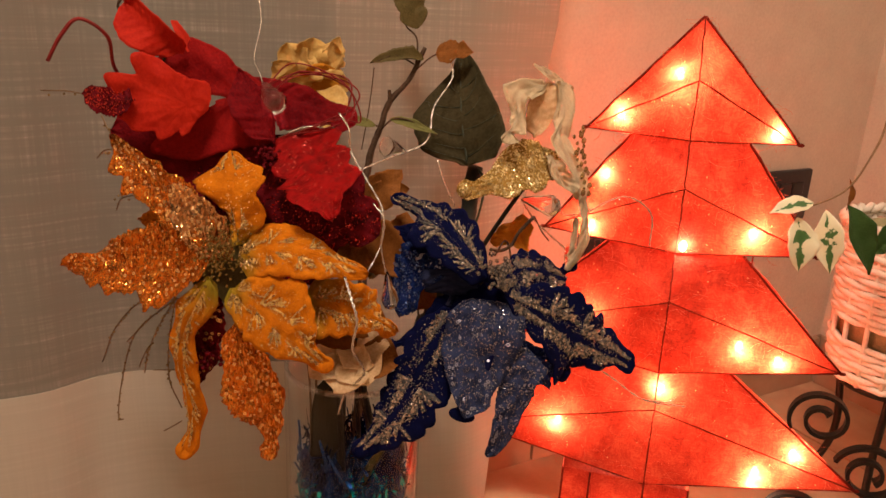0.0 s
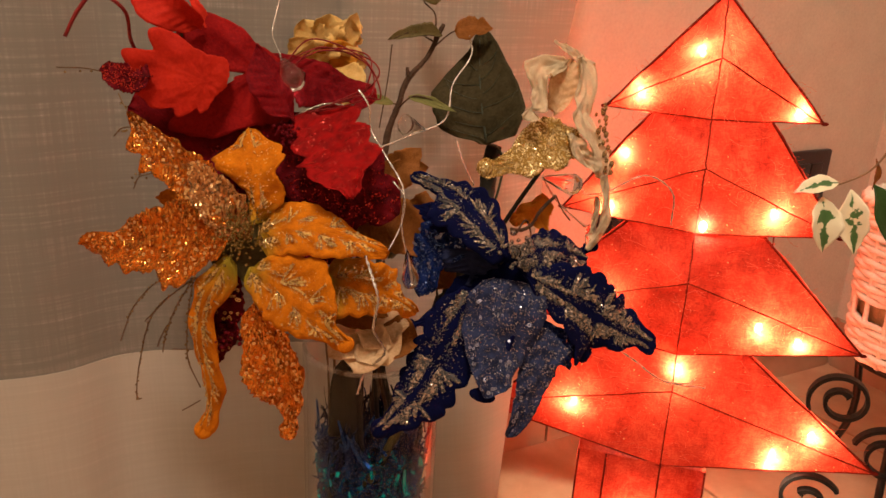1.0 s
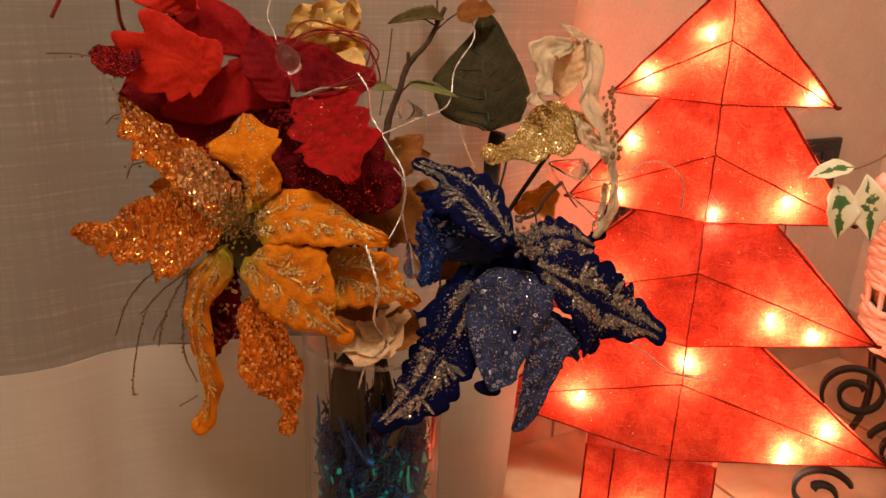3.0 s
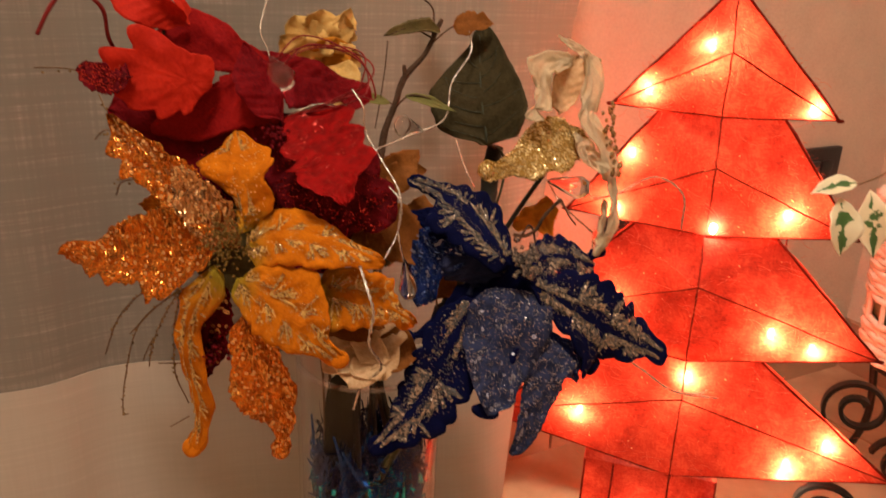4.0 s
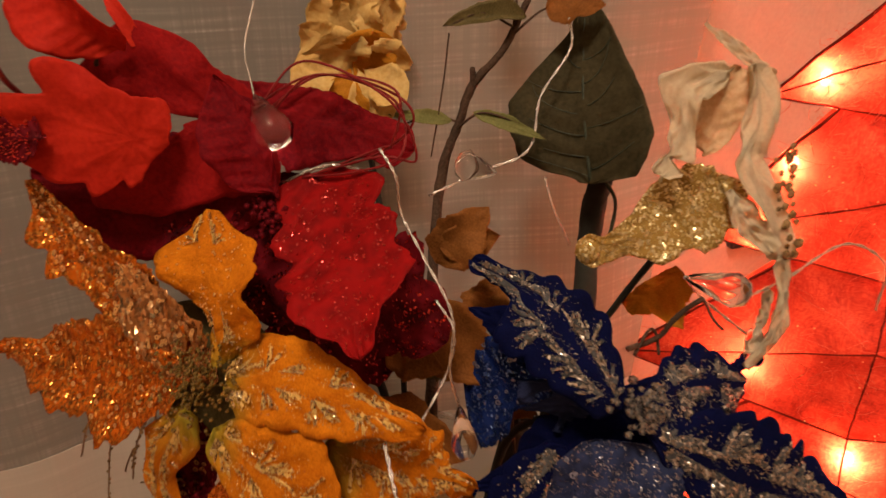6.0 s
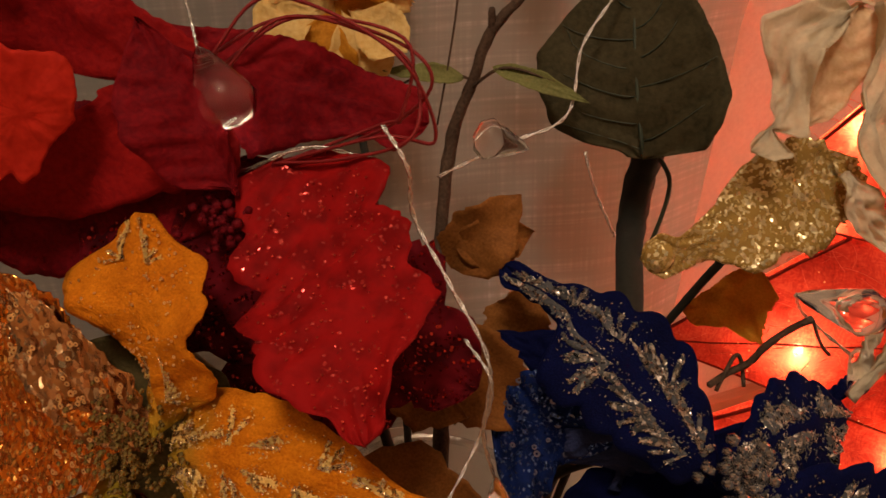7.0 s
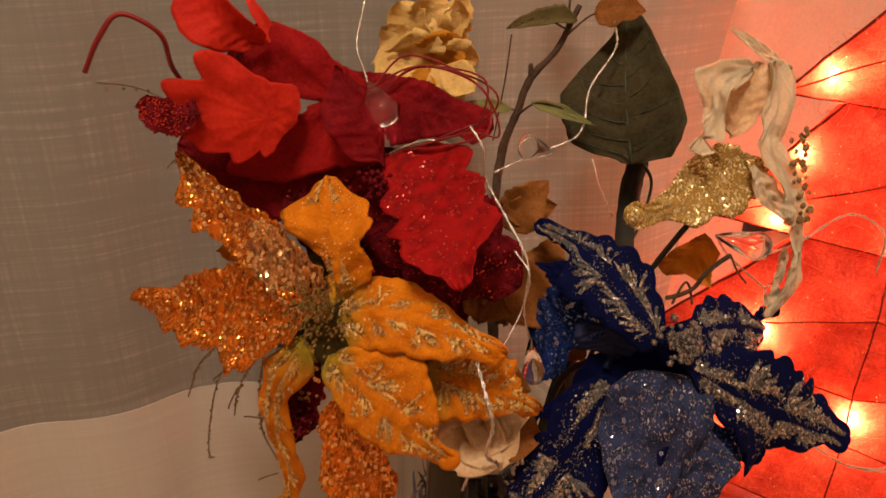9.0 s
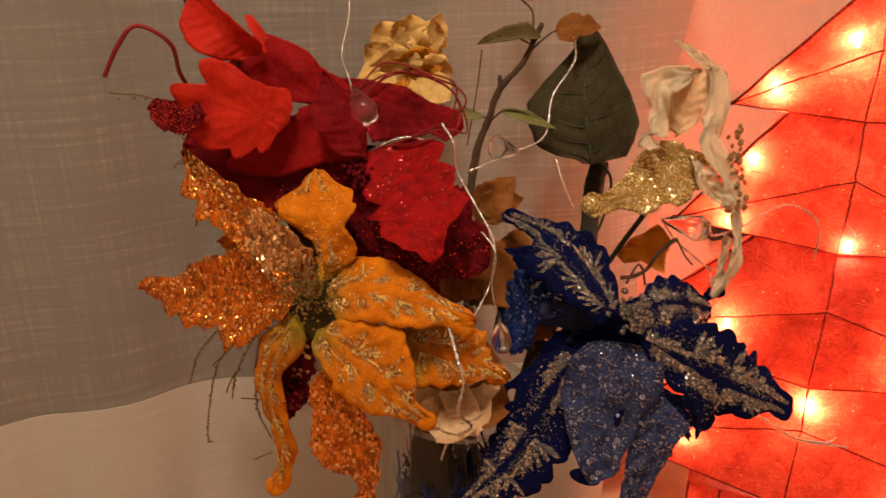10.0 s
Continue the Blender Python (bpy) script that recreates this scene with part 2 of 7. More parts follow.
def glowing(name, colour, strength):
    m, nodes, links, b = material(name)
    b.inputs["Emission Color"].default_value = (*colour, 1)
    b.inputs["Emission Strength"].default_value = strength
    return m


PLASTER = cloth("plaster", (0.48, 0.395, 0.315), (0.60, 0.50, 0.40), scale=18, fine=260, rough=0.85, bump=0.25)
LINEN = linen("linen", (0.50, 0.465, 0.405), (0.55, 0.51, 0.445), (0.78, 0.74, 0.66), 0.3, 0.56)
HEM = linen("linen_hem", (0.57, 0.53, 0.455), (0.60, 0.56, 0.485), (0.65, 0.61, 0.53), 0.2, 0.05)
TILE = tile_stuff("terracotta_tile", (0.36, 0.20, 0.12), (0.52, 0.33, 0.21))
GROUT = plain("grout", (0.12, 0.08, 0.06), 0.9, bump=0.3)
SKIRT = tile_stuff("skirting_tile", (0.30, 0.17, 0.10), (0.42, 0.26, 0.17))
SKIN = fibre_skin("sisal_skin")
TREE_WIRE = cloth("tree_wire", (0.09, 0.007, 0.004), (0.22, 0.022, 0.012), fine=2500)
THREAD = cloth("sisal_thread", (0.50, 0.05, 0.03), (0.85, 0.28, 0.16), translucent=0.3)
BULB = glowing("warm_bulb", (1.0, 0.80, 0.55), 90.0)
GLASS = clear_glass("glass", 0.75, 0.012)
RIM_GLASS = clear_glass("rim_glass", 0.9, 0.20)
CRYSTAL = plain("crystal", (0.97, 0.97, 0.97), 0.02, spread=0.02, transmission=1.0, ior=1.5)
ORANGE_TIP = cloth("orange_velvet_tip", (0.32, 0.070, 0.002), (0.72, 0.225, 0.008), scale=60, fine=1300, bump=0.5, sheen=0.15)
ORANGE = cloth("orange_velvet", (0.32, 0.070, 0.002), (0.72, 0.225, 0.008), scale=60, fine=1300, bump=0.5, sheen=0.15, heart=(0.30, 0.22, 0.02), emboss=0.5)
COPPER = glitter("copper_glitter", (0.75, 0.19, 0.012), (1.0, 0.52, 0.12), (0.46, 0.090, 0.003), scale=1000, cover=0.66, tilt=1.7, rough=0.24, deep=0.3, metal=0.9, streak=(1.0, 1.0, 0.4))
GOLDEN = glitter("pale_gold_glitter", (0.60, 0.36, 0.10), (1.0, 0.84, 0.52), (0.74, 0.46, 0.13), scale=720, cover=0.55, tilt=1.2, rough=0.12, deep=0.6, metal=0.9)
SEQUIN = plain("sequin", (1.0, 0.60, 0.24), 0.30, 0.8, spread=0.1)
BLUE = cloth("blue_velvet", (0.002, 0.0023, 0.013), (0.004, 0.0060, 0.046), scale=50, fine=1600, bump=0.25, sheen=0.02, gloss=0.04)
BLUE_GLITTER = glitter("blue_glitter", (0.03, 0.08, 0.35), (0.20, 0.35, 0.80), (0.006, 0.016, 0.090), scale=1000, cover=0.30, tilt=1.2, metal=0.85)
STEEL_GLITTER = glitter("steel_blue_glitter", (0.12, 0.15, 0.28), (0.70, 0.74, 0.86), (0.026, 0.035, 0.088), scale=1300, cover=0.16, tilt=1.0, rough=0.18, deep=0.45, metal=0.95)
DULL_BLUE = cloth("dull_blue_fabric", (0.012, 0.016, 0.045), (0.024, 0.030, 0.080), scale=50, fine=1200, rough=0.8, bump=0.4)
SILVER = glitter("silver_glitter", (0.28, 0.265, 0.25), (1.0, 0.97, 0.93), (0.095, 0.093, 0.094), scale=720, cover=0.60, tilt=1.3, rough=0.12, deep=0.45, metal=0.95)
BLUE_SEQUIN = plain("blue_sequin", (0.26, 0.26, 0.34), 0.30, 0.8, spread=0.1)
RED = cloth("red_fabric", (0.085, 0.002, 0.005), (0.25, 0.006, 0.009), scale=40, fine=500, rough=0.75, bump=0.6, sheen=0.03, translucent=0.12)
CRIMSON = cloth("crimson_fabric", (0.19, 0.004, 0.006), (0.40, 0.012, 0.010), scale=40, fine=500, rough=0.75, bump=0.5, translucent=0.2)
SCARLET = cloth("scarlet_silk", (0.48, 0.016, 0.009), (0.70, 0.040, 0.017), scale=30, fine=500, rough=0.6, bump=0.3, translucent=0.35)
BURGUNDY = glitter("burgundy_glitter", (0.35, 0.01, 0.015), (0.85, 0.10, 0.10), (0.13, 0.004, 0.008), scale=1000, cover=0.14)
RED_GLITTER = glitter("red_glitter", (0.5, 0.01, 0.012), (1.0, 0.12, 0.10), (0.26, 0.004, 0.004), scale=1000, cover=0.04, tilt=1.0, deep=0.6, metal=0.7)
CREAM = cloth("cream_satin", (0.68, 0.56, 0.37), (0.90, 0.80, 0.60), scale=45, fine=500, rough=0.5, bump=0.3, translucent=0.5, emboss=0.3)
GOLD_SHEER = glitter("gold_glitter", (0.60, 0.42, 0.14), (1.0, 0.85, 0.50), (0.31, 0.18, 0.042), scale=800, cover=0.42, tilt=1.1, rough=0.28, deep=0.75, metal=0.55)
BEIGE = cloth("beige_silk", (0.62, 0.38, 0.18), (0.92, 0.72, 0.46), scale=35, fine=500, rough=0.6, translucent=0.3)
YELLOW = cloth("yellow_silk", (0.72, 0.43, 0.105), (0.88, 0.68, 0.29), scale=60, fine=500, rough=0.6, translucent=0.35, emboss=0.4)
LEAF_GREEN = cloth("dark_green_leaf", (0.024, 0.020, 0.009), (0.062, 0.050, 0.024), scale=50, fine=400, rough=0.7, bump=0.4, gloss=0.05)
VEIN_GREEN = plain("leaf_vein", (0.034, 0.044, 0.024), 0.6)
STEM_GREEN = plain("dark_stem", (0.018, 0.016, 0.010), 0.9, bump=0.4)
VASE_LEAF = cloth("grey_green_leaf", (0.030, 0.027, 0.017), (0.060, 0.052, 0.034), scale=40, fine=400, rough=0.5, stretch=(1, 1, 0.2))
ROSY_GLITTER = glitter("rosy_copper_glitter", (0.55, 0.22, 0.06), (1.0, 0.68, 0.36), (0.36, 0.125, 0.03), scale=640, cover=0.65, tilt=1.7, rough=0.22, deep=0.3, metal=0.9, streak=(1.0, 1.0, 0.5))
ANTIQUE = glitter("antique_gold_glitter", (0.30, 0.20, 0.06), (1.0, 0.78, 0.42), (0.22, 0.15, 0.04), scale=1200, cover=0.42, tilt=1.0)
PALE_GREEN = cloth("pale_green_leaf", (0.10, 0.10, 0.025), (0.20, 0.19, 0.07), scale=60, rough=0.6)
OLIVE = cloth("olive_dry_leaf", (0.05, 0.04, 0.012), (0.14, 0.105, 0.04), scale=80, rough=0.5)
RUST = cloth("rust_leaf", (0.14, 0.046, 0.009), (0.36, 0.135, 0.030), scale=60, rough=0.6, translucent=0.25)
AMBER = cloth("amber_leaf", (0.45, 0.16, 0.01), (0.72, 0.32, 0.03), scale=60, rough=0.6, translucent=0.3)
BARK = cloth("bark", (0.035, 0.021, 0.014), (0.115, 0.07, 0.045), scale=90, fine=700, bump=0.8)
WIRE = plain("silver_wire", (0.80, 0.76, 0.70), 0.25, 1.0, bump=0.6, scale=1500)
RED_WIRE = plain("red_wire", (0.24, 0.012, 0.012), 0.4, 0.4, bump=0.5, scale=2000)
BRONZE = glitter("bronze_glitter", (0.35, 0.22, 0.08), (1.0, 0.85, 0.50), (0.30, 0.20, 0.09), scale=1400, cover=0.45)
BRONZE_WIRE = plain("bronze_wire", (0.22, 0.14, 0.08), 0.4, 0.6)
TINSEL = plain("teal_tinsel", (0.0, 0.78, 0.95), 0.22, 1.0)
TINSEL_BLUE = plain("blue_tinsel", (0.012, 0.065, 0.26), 0.22, 1.0)
IRON = plain("black_iron", (0.02, 0.017, 0.015), 0.45, 0.6, bump=0.4)
WICKER = cloth("white_wicker", (0.62, 0.54, 0.46), (0.84, 0.77, 0.68), scale=60, fine=500, rough=0.6, bump=0.4)
IVY = variegated("variegated_leaf")
IVY_DARK = cloth("green_leaf", (0.02, 0.05, 0.012), (0.05, 0.10, 0.03), scale=70, rough=0.4)
IVY_STEM = plain("ivy_stem", (0.22, 0.13, 0.06), 0.7)
SOCKET = plain("socket_plate", (0.018, 0.016, 0.018), 0.35)
FRAME_WOOD = cloth("frame_wood", (0.10, 0.06, 0.035), (0.20, 0.13, 0.08), scale=20, stretch=(1, 1, 0.1))
NIGHT_GLASS = plain("night_glass", (0.012, 0.013, 0.016), 0.05, spread=0.1)
SOIL = cloth("moss_lining", (0.24, 0.21, 0.11), (0.44, 0.38, 0.23), scale=120, fine=800, bump=1.0)
LAMP_SHADE = glowing("lamp_diffuser", (1.0, 0.80, 0.56), 6.0)


# ---- building helpers ----
spots = {}


def thing(name, at, label, category, group="", kind=""):
    ob = new(name)
    ob.empty_display_size = 0.02
    ob.location = at
    spots[ob.name] = Vector(at)
    return tagged(ob, label, category, group, kind)


def part(name, bm, mat, parent=None, label="", smooth=True):
    me = bpy.data.meshes.new(name)
    bm.to_mesh(me)
    bm.free()
    me.materials.append(mat)
    if smooth is True:
        me.polygons.foreach_set("use_smooth", [True] * len(me.polygons))
    ob = new(name, me)
    if parent:
        ob.parent = parent
        ob.matrix_parent_inverse = Matrix.Translation(-spots.get(parent.name, Vector()))
    if label:
        ob["label"] = label
    return ob


def spline(points, steps=8):
    """A smooth line through the points."""
    p = [Vector(q) for q in points]
    p = [p[0] * 2 - p[1]] + p + [p[-1] * 2 - p[-2]]
    out = []
    for i in range(1, len(p) - 2):
        a, b, c, d = p[i - 1:i + 3]
        for k in range(steps):
            t = k / steps
            out.append(0.5 * ((2 * b) + (c - a) * t + (2 * a - 5 * b + 4 * c - d) * t * t + (3 * b - a - 3 * c + d) * t ** 3))
    out.append(p[-2])
    return out


def tube(bm, line, radius, sides=7, end=None, rough=0.0, rnd=None):
    """A round rod along a line; end: the radius at its end; rough: how uneven it is."""
    end = radius if end is None else end
    rings, up = [], Vector((0.31, 0.2, 0.93))
    for i, p in enumerate(line):
        d = (line[min(i + 1, len(line) - 1)] - line[max(i - 1, 0)]).normalized()
        s = d.cross(up)
        if s.length < 0.05:
            s = d.cross(Vector((1, 0, 0)))
        s.normalize()
        w = s.cross(d)
        r = radius + (end - radius) * i / max(1, len(line) - 1)
        ring = []
        for k in range(sides):
            a = 2 * math.pi * k / sides
            rr = r * (1 + (rnd.uniform(-rough, rough) if rnd else 0))
            ring.append(bm.verts.new(p + (s * math.cos(a) + w * math.sin(a)) * rr))
        rings.append(ring)
    for a, b in zip(rings, rings[1:]):
        for k in range(sides):
            bm.faces.new((a[k], a[(k + 1) % sides], b[(k + 1) % sides], b[k]))
    bm.faces.new(rings[0][::-1])
    bm.faces.new(rings[-1])
    return bm


def ball(bm, at, r, squash=(1, 1, 1), turn=None, cuts=1):
    m = Matrix.Translation(at) @ (turn or Matrix()) @ Matrix.Diagonal((*squash, 1))
    bmesh.ops.create_icosphere(bm, subdivisions=cuts, radius=r, matrix=m)
    return bm


def lathe(bm, profile, m=Matrix(), sides=32, close=True):
    """A turned body: profile of (radius, height) about the z axis of m."""
    rings = [[bm.verts.new(m @ Vector((r * math.cos(2 * math.pi * k / sides), r * math.sin(2 * math.pi * k / sides), z))) for k in range(sides)] for r, z in profile]
    pairs = list(zip(rings, rings[1:])) + ([(rings[-1], rings[0])] if close else [])
    for a, b in pairs:
        for k in range(sides):
            bm.faces.new((a[k], a[(k + 1) % sides], b[(k + 1) % sides], b[k]))
    bmesh.ops.remove_doubles(bm, verts=bm.verts, dist=0.00001)
    bmesh.ops.recalc_face_normals(bm, faces=bm.faces)
    return bm


def box(bm, size, m=Matrix(), bevel=0.0):
    got = bmesh.ops.create_cube(bm, size=1, matrix=m @ Matrix.Diagonal((*size, 1)))
    if bevel:
        edges = list({e for v in got["verts"] for e in v.link_edges})
        bmesh.ops.bevel(bm, geom=edges, offset=bevel, segments=2, affect="EDGES", profile=0.6)
    return bm


FACE = (0, -0.9, 0.42)
PROFILES = {
    "ovate": lambda u: math.sin(math.pi * u ** 0.72) ** 0.85,
    "lance": lambda u: math.sin(math.pi * u ** 0.85) ** 1.05,
    "obovate": lambda u: math.sin(math.pi * u ** 1.7) ** 0.75,
    "broad": lambda u: math.sin(math.pi * min(1, u * 0.985 + 0.015) ** 0.9) ** 0.55,
    "drop": lambda u: math.sin(math.pi * u ** 0.5) ** 0.9,
    "strip": lambda u: (1 - (2 * u - 1) ** 6) ** 0.5,
}


class Petal:
    """A petal or leaf from base to tip: half its width, the way it faces, how it arches and cups, its lobes, teeth and thickness."""

    def __init__(self, base, tip, half, n=(0, -0.9, 0.42), arch=0.08, prof="ovate", lobes=0, lobe=0.0, teeth=0.0, cup=0.12, thick=0.0012,
                 puff=0.0, wave=0.0, knob=0.0, crease=0.0, curl=0.0, ragged=0.10, nu=36, nv=10, seed=0, side=0.0):
        self.a, self.b = Vector(base), Vector(tip)
        self.half, self.arch, self.prof, self.lobes, self.lobe, self.cup, self.thick = half, arch, PROFILES[prof], lobes, lobe, cup, thick
        self.puff, self.wave, self.knob, self.crease, self.curl, self.nu, self.nv = puff, wave, knob, crease, curl, nu, nv
        rnd = random.Random(seed)
        self.ph = [rnd.uniform(0, 6.28) for _ in range(8)]
        self.tooth = [[rnd.uniform(-teeth, teeth) for _ in range(nu + 1)] for _ in range(2)]
        d = self.b - self.a
        self.len = d.length
        self.t = d.normalized()
        n = Vector(n)
        self.n = (n - self.t * n.dot(self.t)).normalized()
        self.s = self.t.cross(self.n)
        self.side, self.ragged, self.line = side, ragged, None

    def run_width(self, u, k):
        u = min(max(u, 0.0), 1.0)
        w = self.sides[k]
        x = u * (len(w) - 1)
        i = min(int(x), len(w) - 2)
        f = x - i
        a, b, c, d = w[max(0, i - 1)], w[i], w[i + 1], w[min(len(w) - 1, i + 2)]
        r = 0.5 * (2 * b + (c - a) * f + (2 * a - 5 * b + 4 * c - d) * f * f + (3 * b - a - 3 * c + d) * f ** 3)
        end = min(1.0, math.sqrt(max(0.0, 1 - ((u - 0.97) / 0.03) ** 2)) + 0.03) if u > 0.97 else 1.0
        end *= min(1.0, math.sqrt(max(0.0, 1 - ((0.03 - u) / 0.03) ** 2)) + 0.05) if u < 0.03 else 1.0
        if self.lobes:
            r *= 1 + self.lobe * (abs(math.sin(math.pi * self.lobes * u + self.ph[k])) ** 0.7 - 0.6) * min(1, 5 * u, 6 * (1 - u))
        r *= 1 + self.ragged * noise.noise(Vector((u * 16, self.ph[5] + 5 * k, self.ph[6]))) * 1.6 + self.tooth[k][int(round(u * self.nu))]
        return max(r * end, 0.0002)

    def run_at(self, u, v, lift):
        x = min(max(u, 0.0), 1.0) * (len(self.line) - 1)
        i = min(int(x), len(self.line) - 2)
        c = self.line[i].lerp(self.line[i + 1], x - i)
        t = (self.line[min(len(self.line) - 1, i + 4)] - self.line[max(0, i - 3)]).normalized()
        n = (self.facing - t * self.facing.dot(t)).normalized()
        s = t.cross(n)
        w = self.width(u, 0 if v < 0 else 1)
        h = self.cup * w * v * v + self.crease * w * abs(v)
        h += self.wave * self.half * abs(v) * math.sin(9 * u + self.ph[2] + (1.7 if v > 0 else 0)) + self.wave * 0.4 * self.half * v * math.sin(17 * u + self.ph[3])
        h += self.puff * math.sqrt(max(0, 1 - v * v)) * min(1, 2.2 * w / self.half)
        h -= self.curl * self.len * max(0, u - 0.6) ** 2
        return c + s * (v * w) + n * (h + lift)

    def width(self, u, k):
        if self.line:
            return self.run_width(u, k)
        u = min(max(u, 0.0), 1.0)
        if self.knob:
            main = self.prof(min(1, u / 0.9)) if u < 0.9 else 0
            z = (u - 0.94) / 0.062
            main = max(main, self.knob * math.sqrt(max(0, 1 - z * z)), self.knob * 0.45 if 0.8 < u < 0.95 else 0)
        else:
            main = self.prof(u)
        if self.lobes:
            main *= 1 + self.lobe * (2 * abs(math.sin(math.pi * self.lobes * u + self.ph[k])) ** 0.8 - 1.1) * min(1, 6 * u, 5 * (1 - u) + 0.1)
        main *= 1 + self.ragged * noise.noise(Vector((u * 7, self.ph[5] + 5 * k, self.ph[6]))) * 1.6 * min(1, 8 * (1 - u))
        i = u * self.nu
        main *= 1 + self.tooth[k][int(round(i))]
        return self.half * max(main, 0.015)

    def at(self, u, v, lift=0.0):
        """The place at u along and v (-1 to 1) across, lifted off the upper face."""
        if self.line:
            return self.run_at(u, v, lift)
        w = self.width(u, 0 if v < 0 else 1)
        p = self.a.lerp(self.b, u) + self.n * (self.arch * self.len * 4 * u * (1 - u)) + self.s * (self.side * self.len * 4 * u * (1 - u))
        h = self.cup * w * v * v + self.crease * w * abs(v)
        h += self.wave * self.half * abs(v) * math.sin(9 * u + self.ph[2] + (1.7 if v > 0 else 0)) + self.wave * 0.4 * self.half * v * math.sin(17 * u + self.ph[3])
        h += self.puff * math.sqrt(max(0, 1 - v * v)) * min(1, 1.6 * w / self.half)
        h -= self.curl * self.len * max(0, u - 0.6) ** 2
        return p + self.s * (v * w) + self.n * (h + lift)

    def mesh(self, relief=0.0, veins=7):
        bm = bmesh.new()
        uvl = bm.loops.layers.uv.new("UVMap")
        top, bot, coord = [], [], {}
        for i in range(self.nu + 1):
            u = i / self.nu
            rt, rb = [], []
            for j in range(self.nv + 1):
                v = -1 + 2 * j / self.nv
                r = relief * (math.cos(2 * math.pi * (u * veins - abs(v) * 1.3)) * (1 - v ** 4) * min(1, 3 * abs(v)) + (1.6 if j == self.nv // 2 else 0)) + relief * 1.5 * noise.noise(Vector((u * 9 + self.ph[4], v * 4, self.ph[5])))
                p = self.at(u, v, r)
                a = bm.verts.new(p)
                edge = j in (0, self.nv) or i in (0, self.nu)
                b = bm.verts.new(p - self.n * (self.thick * 0.5 if edge else self.thick + self.puff * 1.2 * math.sqrt(max(0, 1 - v * v))))
                coord[a] = coord[b] = (u, 0.5 + v / 2)
                rt.append(a), rb.append(b)
            top.append(rt), bot.append(rb)
        for i in range(self.nu):
            for j in range(self.nv):
                bm.faces.new((top[i][j], top[i][j + 1], top[i + 1][j + 1], top[i + 1][j]))
                bm.faces.new((bot[i][j], bot[i + 1][j], bot[i + 1][j + 1], bot[i][j + 1]))
            bm.faces.new((top[i][0], top[i + 1][0], bot[i + 1][0], bot[i][0]))
            bm.faces.new((top[i][-1], bot[i][-1], bot[i + 1][-1], top[i + 1][-1]))
        for j in range(self.nv):
            bm.faces.new((top[0][j], bot[0][j], bot[0][j + 1], top[0][j + 1]))
            bm.faces.new((top[-1][j], top[-1][j + 1], bot[-1][j + 1], bot[-1][j]))
        for f in bm.faces:
            for lp in f.loops:
                lp[uvl].uv = coord[lp.vert]
        return bm

    def vein_mesh(self, count=6, r=0.0013, start=0.12, stop=0.72, reach=0.72, seed=0, lift=0.0004, over=0, body=0.0, fork=0, palm=0):
        """Fern veins of glitter glue: crumbs heaped along a midrib and strokes that run out on both sides."""
        rnd = random.Random(seed)
        verts, faces = [], []

        def crumb(c, q):
            turn = Matrix((self.s, self.t, self.n)).transposed() @ Euler((rnd.gauss(0, 0.28), rnd.gauss(0, 0.28), rnd.uniform(0, 3.1))).to_matrix()
            k = len(verts)
            for v in ((1, 0, 0), (-1, 0, 0), (0, 1, 0), (0, -1, 0), (0, 0, 0.3), (0, 0, -0.3)):
                verts.append(c + turn @ Vector(v) * q * rnd.uniform(0.7, 1.2))
            for f in ((0, 2, 4), (2, 1, 4), (1, 3, 4), (3, 0, 4), (2, 0, 5), (1, 2, 5), (3, 1, 5), (0, 3, 5)):
                faces.append([k + x for x in f])

        def stroke(p, q, heavy, dots):
            if body:
                k, steps = len(verts), 9
                for i in range(steps + 1):
                    t = i / steps
                    u, v = min(0.97, p[0] + (q[0] - p[0]) * t ** 0.8), max(-0.95, min(0.95, p[1] + (q[1] - p[1]) * t))
                    c = self.at(u, v, lift * 0.3)
                    ahead = (self.t * (q[0] - p[0]) * self.len + self.s * (q[1] - p[1]) * self.half).normalized()
                    w = ahead.cross(self.n) * r * heavy * body * (0.35 + 0.8 * math.sin(2.6 * t) ** 2) * rnd.uniform(0.75, 1.25) * (0.45 if i in (0, steps) else 1)
                    verts.extend((c - w, c - w * 0.4 + self.n * r * body * 0.7, c + w * 0.4 + self.n * r * body * 0.7, c + w))
                for i in range(steps):
                    for j in range(4):
                        a, b = k + 4 * i + j, k + 4 * i + (j + 1) % 4
                        faces.append([a, b, b + 4, a + 4])
                faces.append([k + 3, k + 2, k + 1, k])
                faces.append([k + 4 * steps + j for j in range(4)])
            for i in range(dots):
                t = (i + rnd.random()) / dots
                fat = r * heavy * (0.25 + 0.55 * t) * rnd.uniform(0.2, 1.0)
                a = rnd.uniform(0, 6.28)
                u, v = p[0] + (q[0] - p[0]) * t ** 0.8, p[1] + (q[1] - p[1]) * t
                c = self.at(min(0.97, u), max(-0.96, min(0.96, v)), lift + r * 0.5 * rnd.random())
                crumb(c + (self.s * math.cos(a) + self.t * math.sin(a)) * fat, r * rnd.uniform(0.15, 0.40))

        if not palm:
            stroke((start * 0.6, 0), (stop + 0.1, 0), 0.6, 60)
        for i in range(palm):
            u0 = start + (stop - start) * (i + rnd.uniform(-0.2, 0.2)) / max(1, palm - 1)
            for sg in (-1, 1):
                root = (u0 + rnd.uniform(-0.03, 0.03), sg * rnd.uniform(0.12, 0.26))
                for j in range(6):
                    q = j / 5
                    far = (root[0] + (0.01 + 0.21 * q) * rnd.uniform(0.8, 1.2), root[1] + sg * (0.62 - 0.5 * q) * reach * rnd.uniform(0.7, 1.15))
                    stroke(root, far, rnd.uniform(0.7, 1.25), 150)
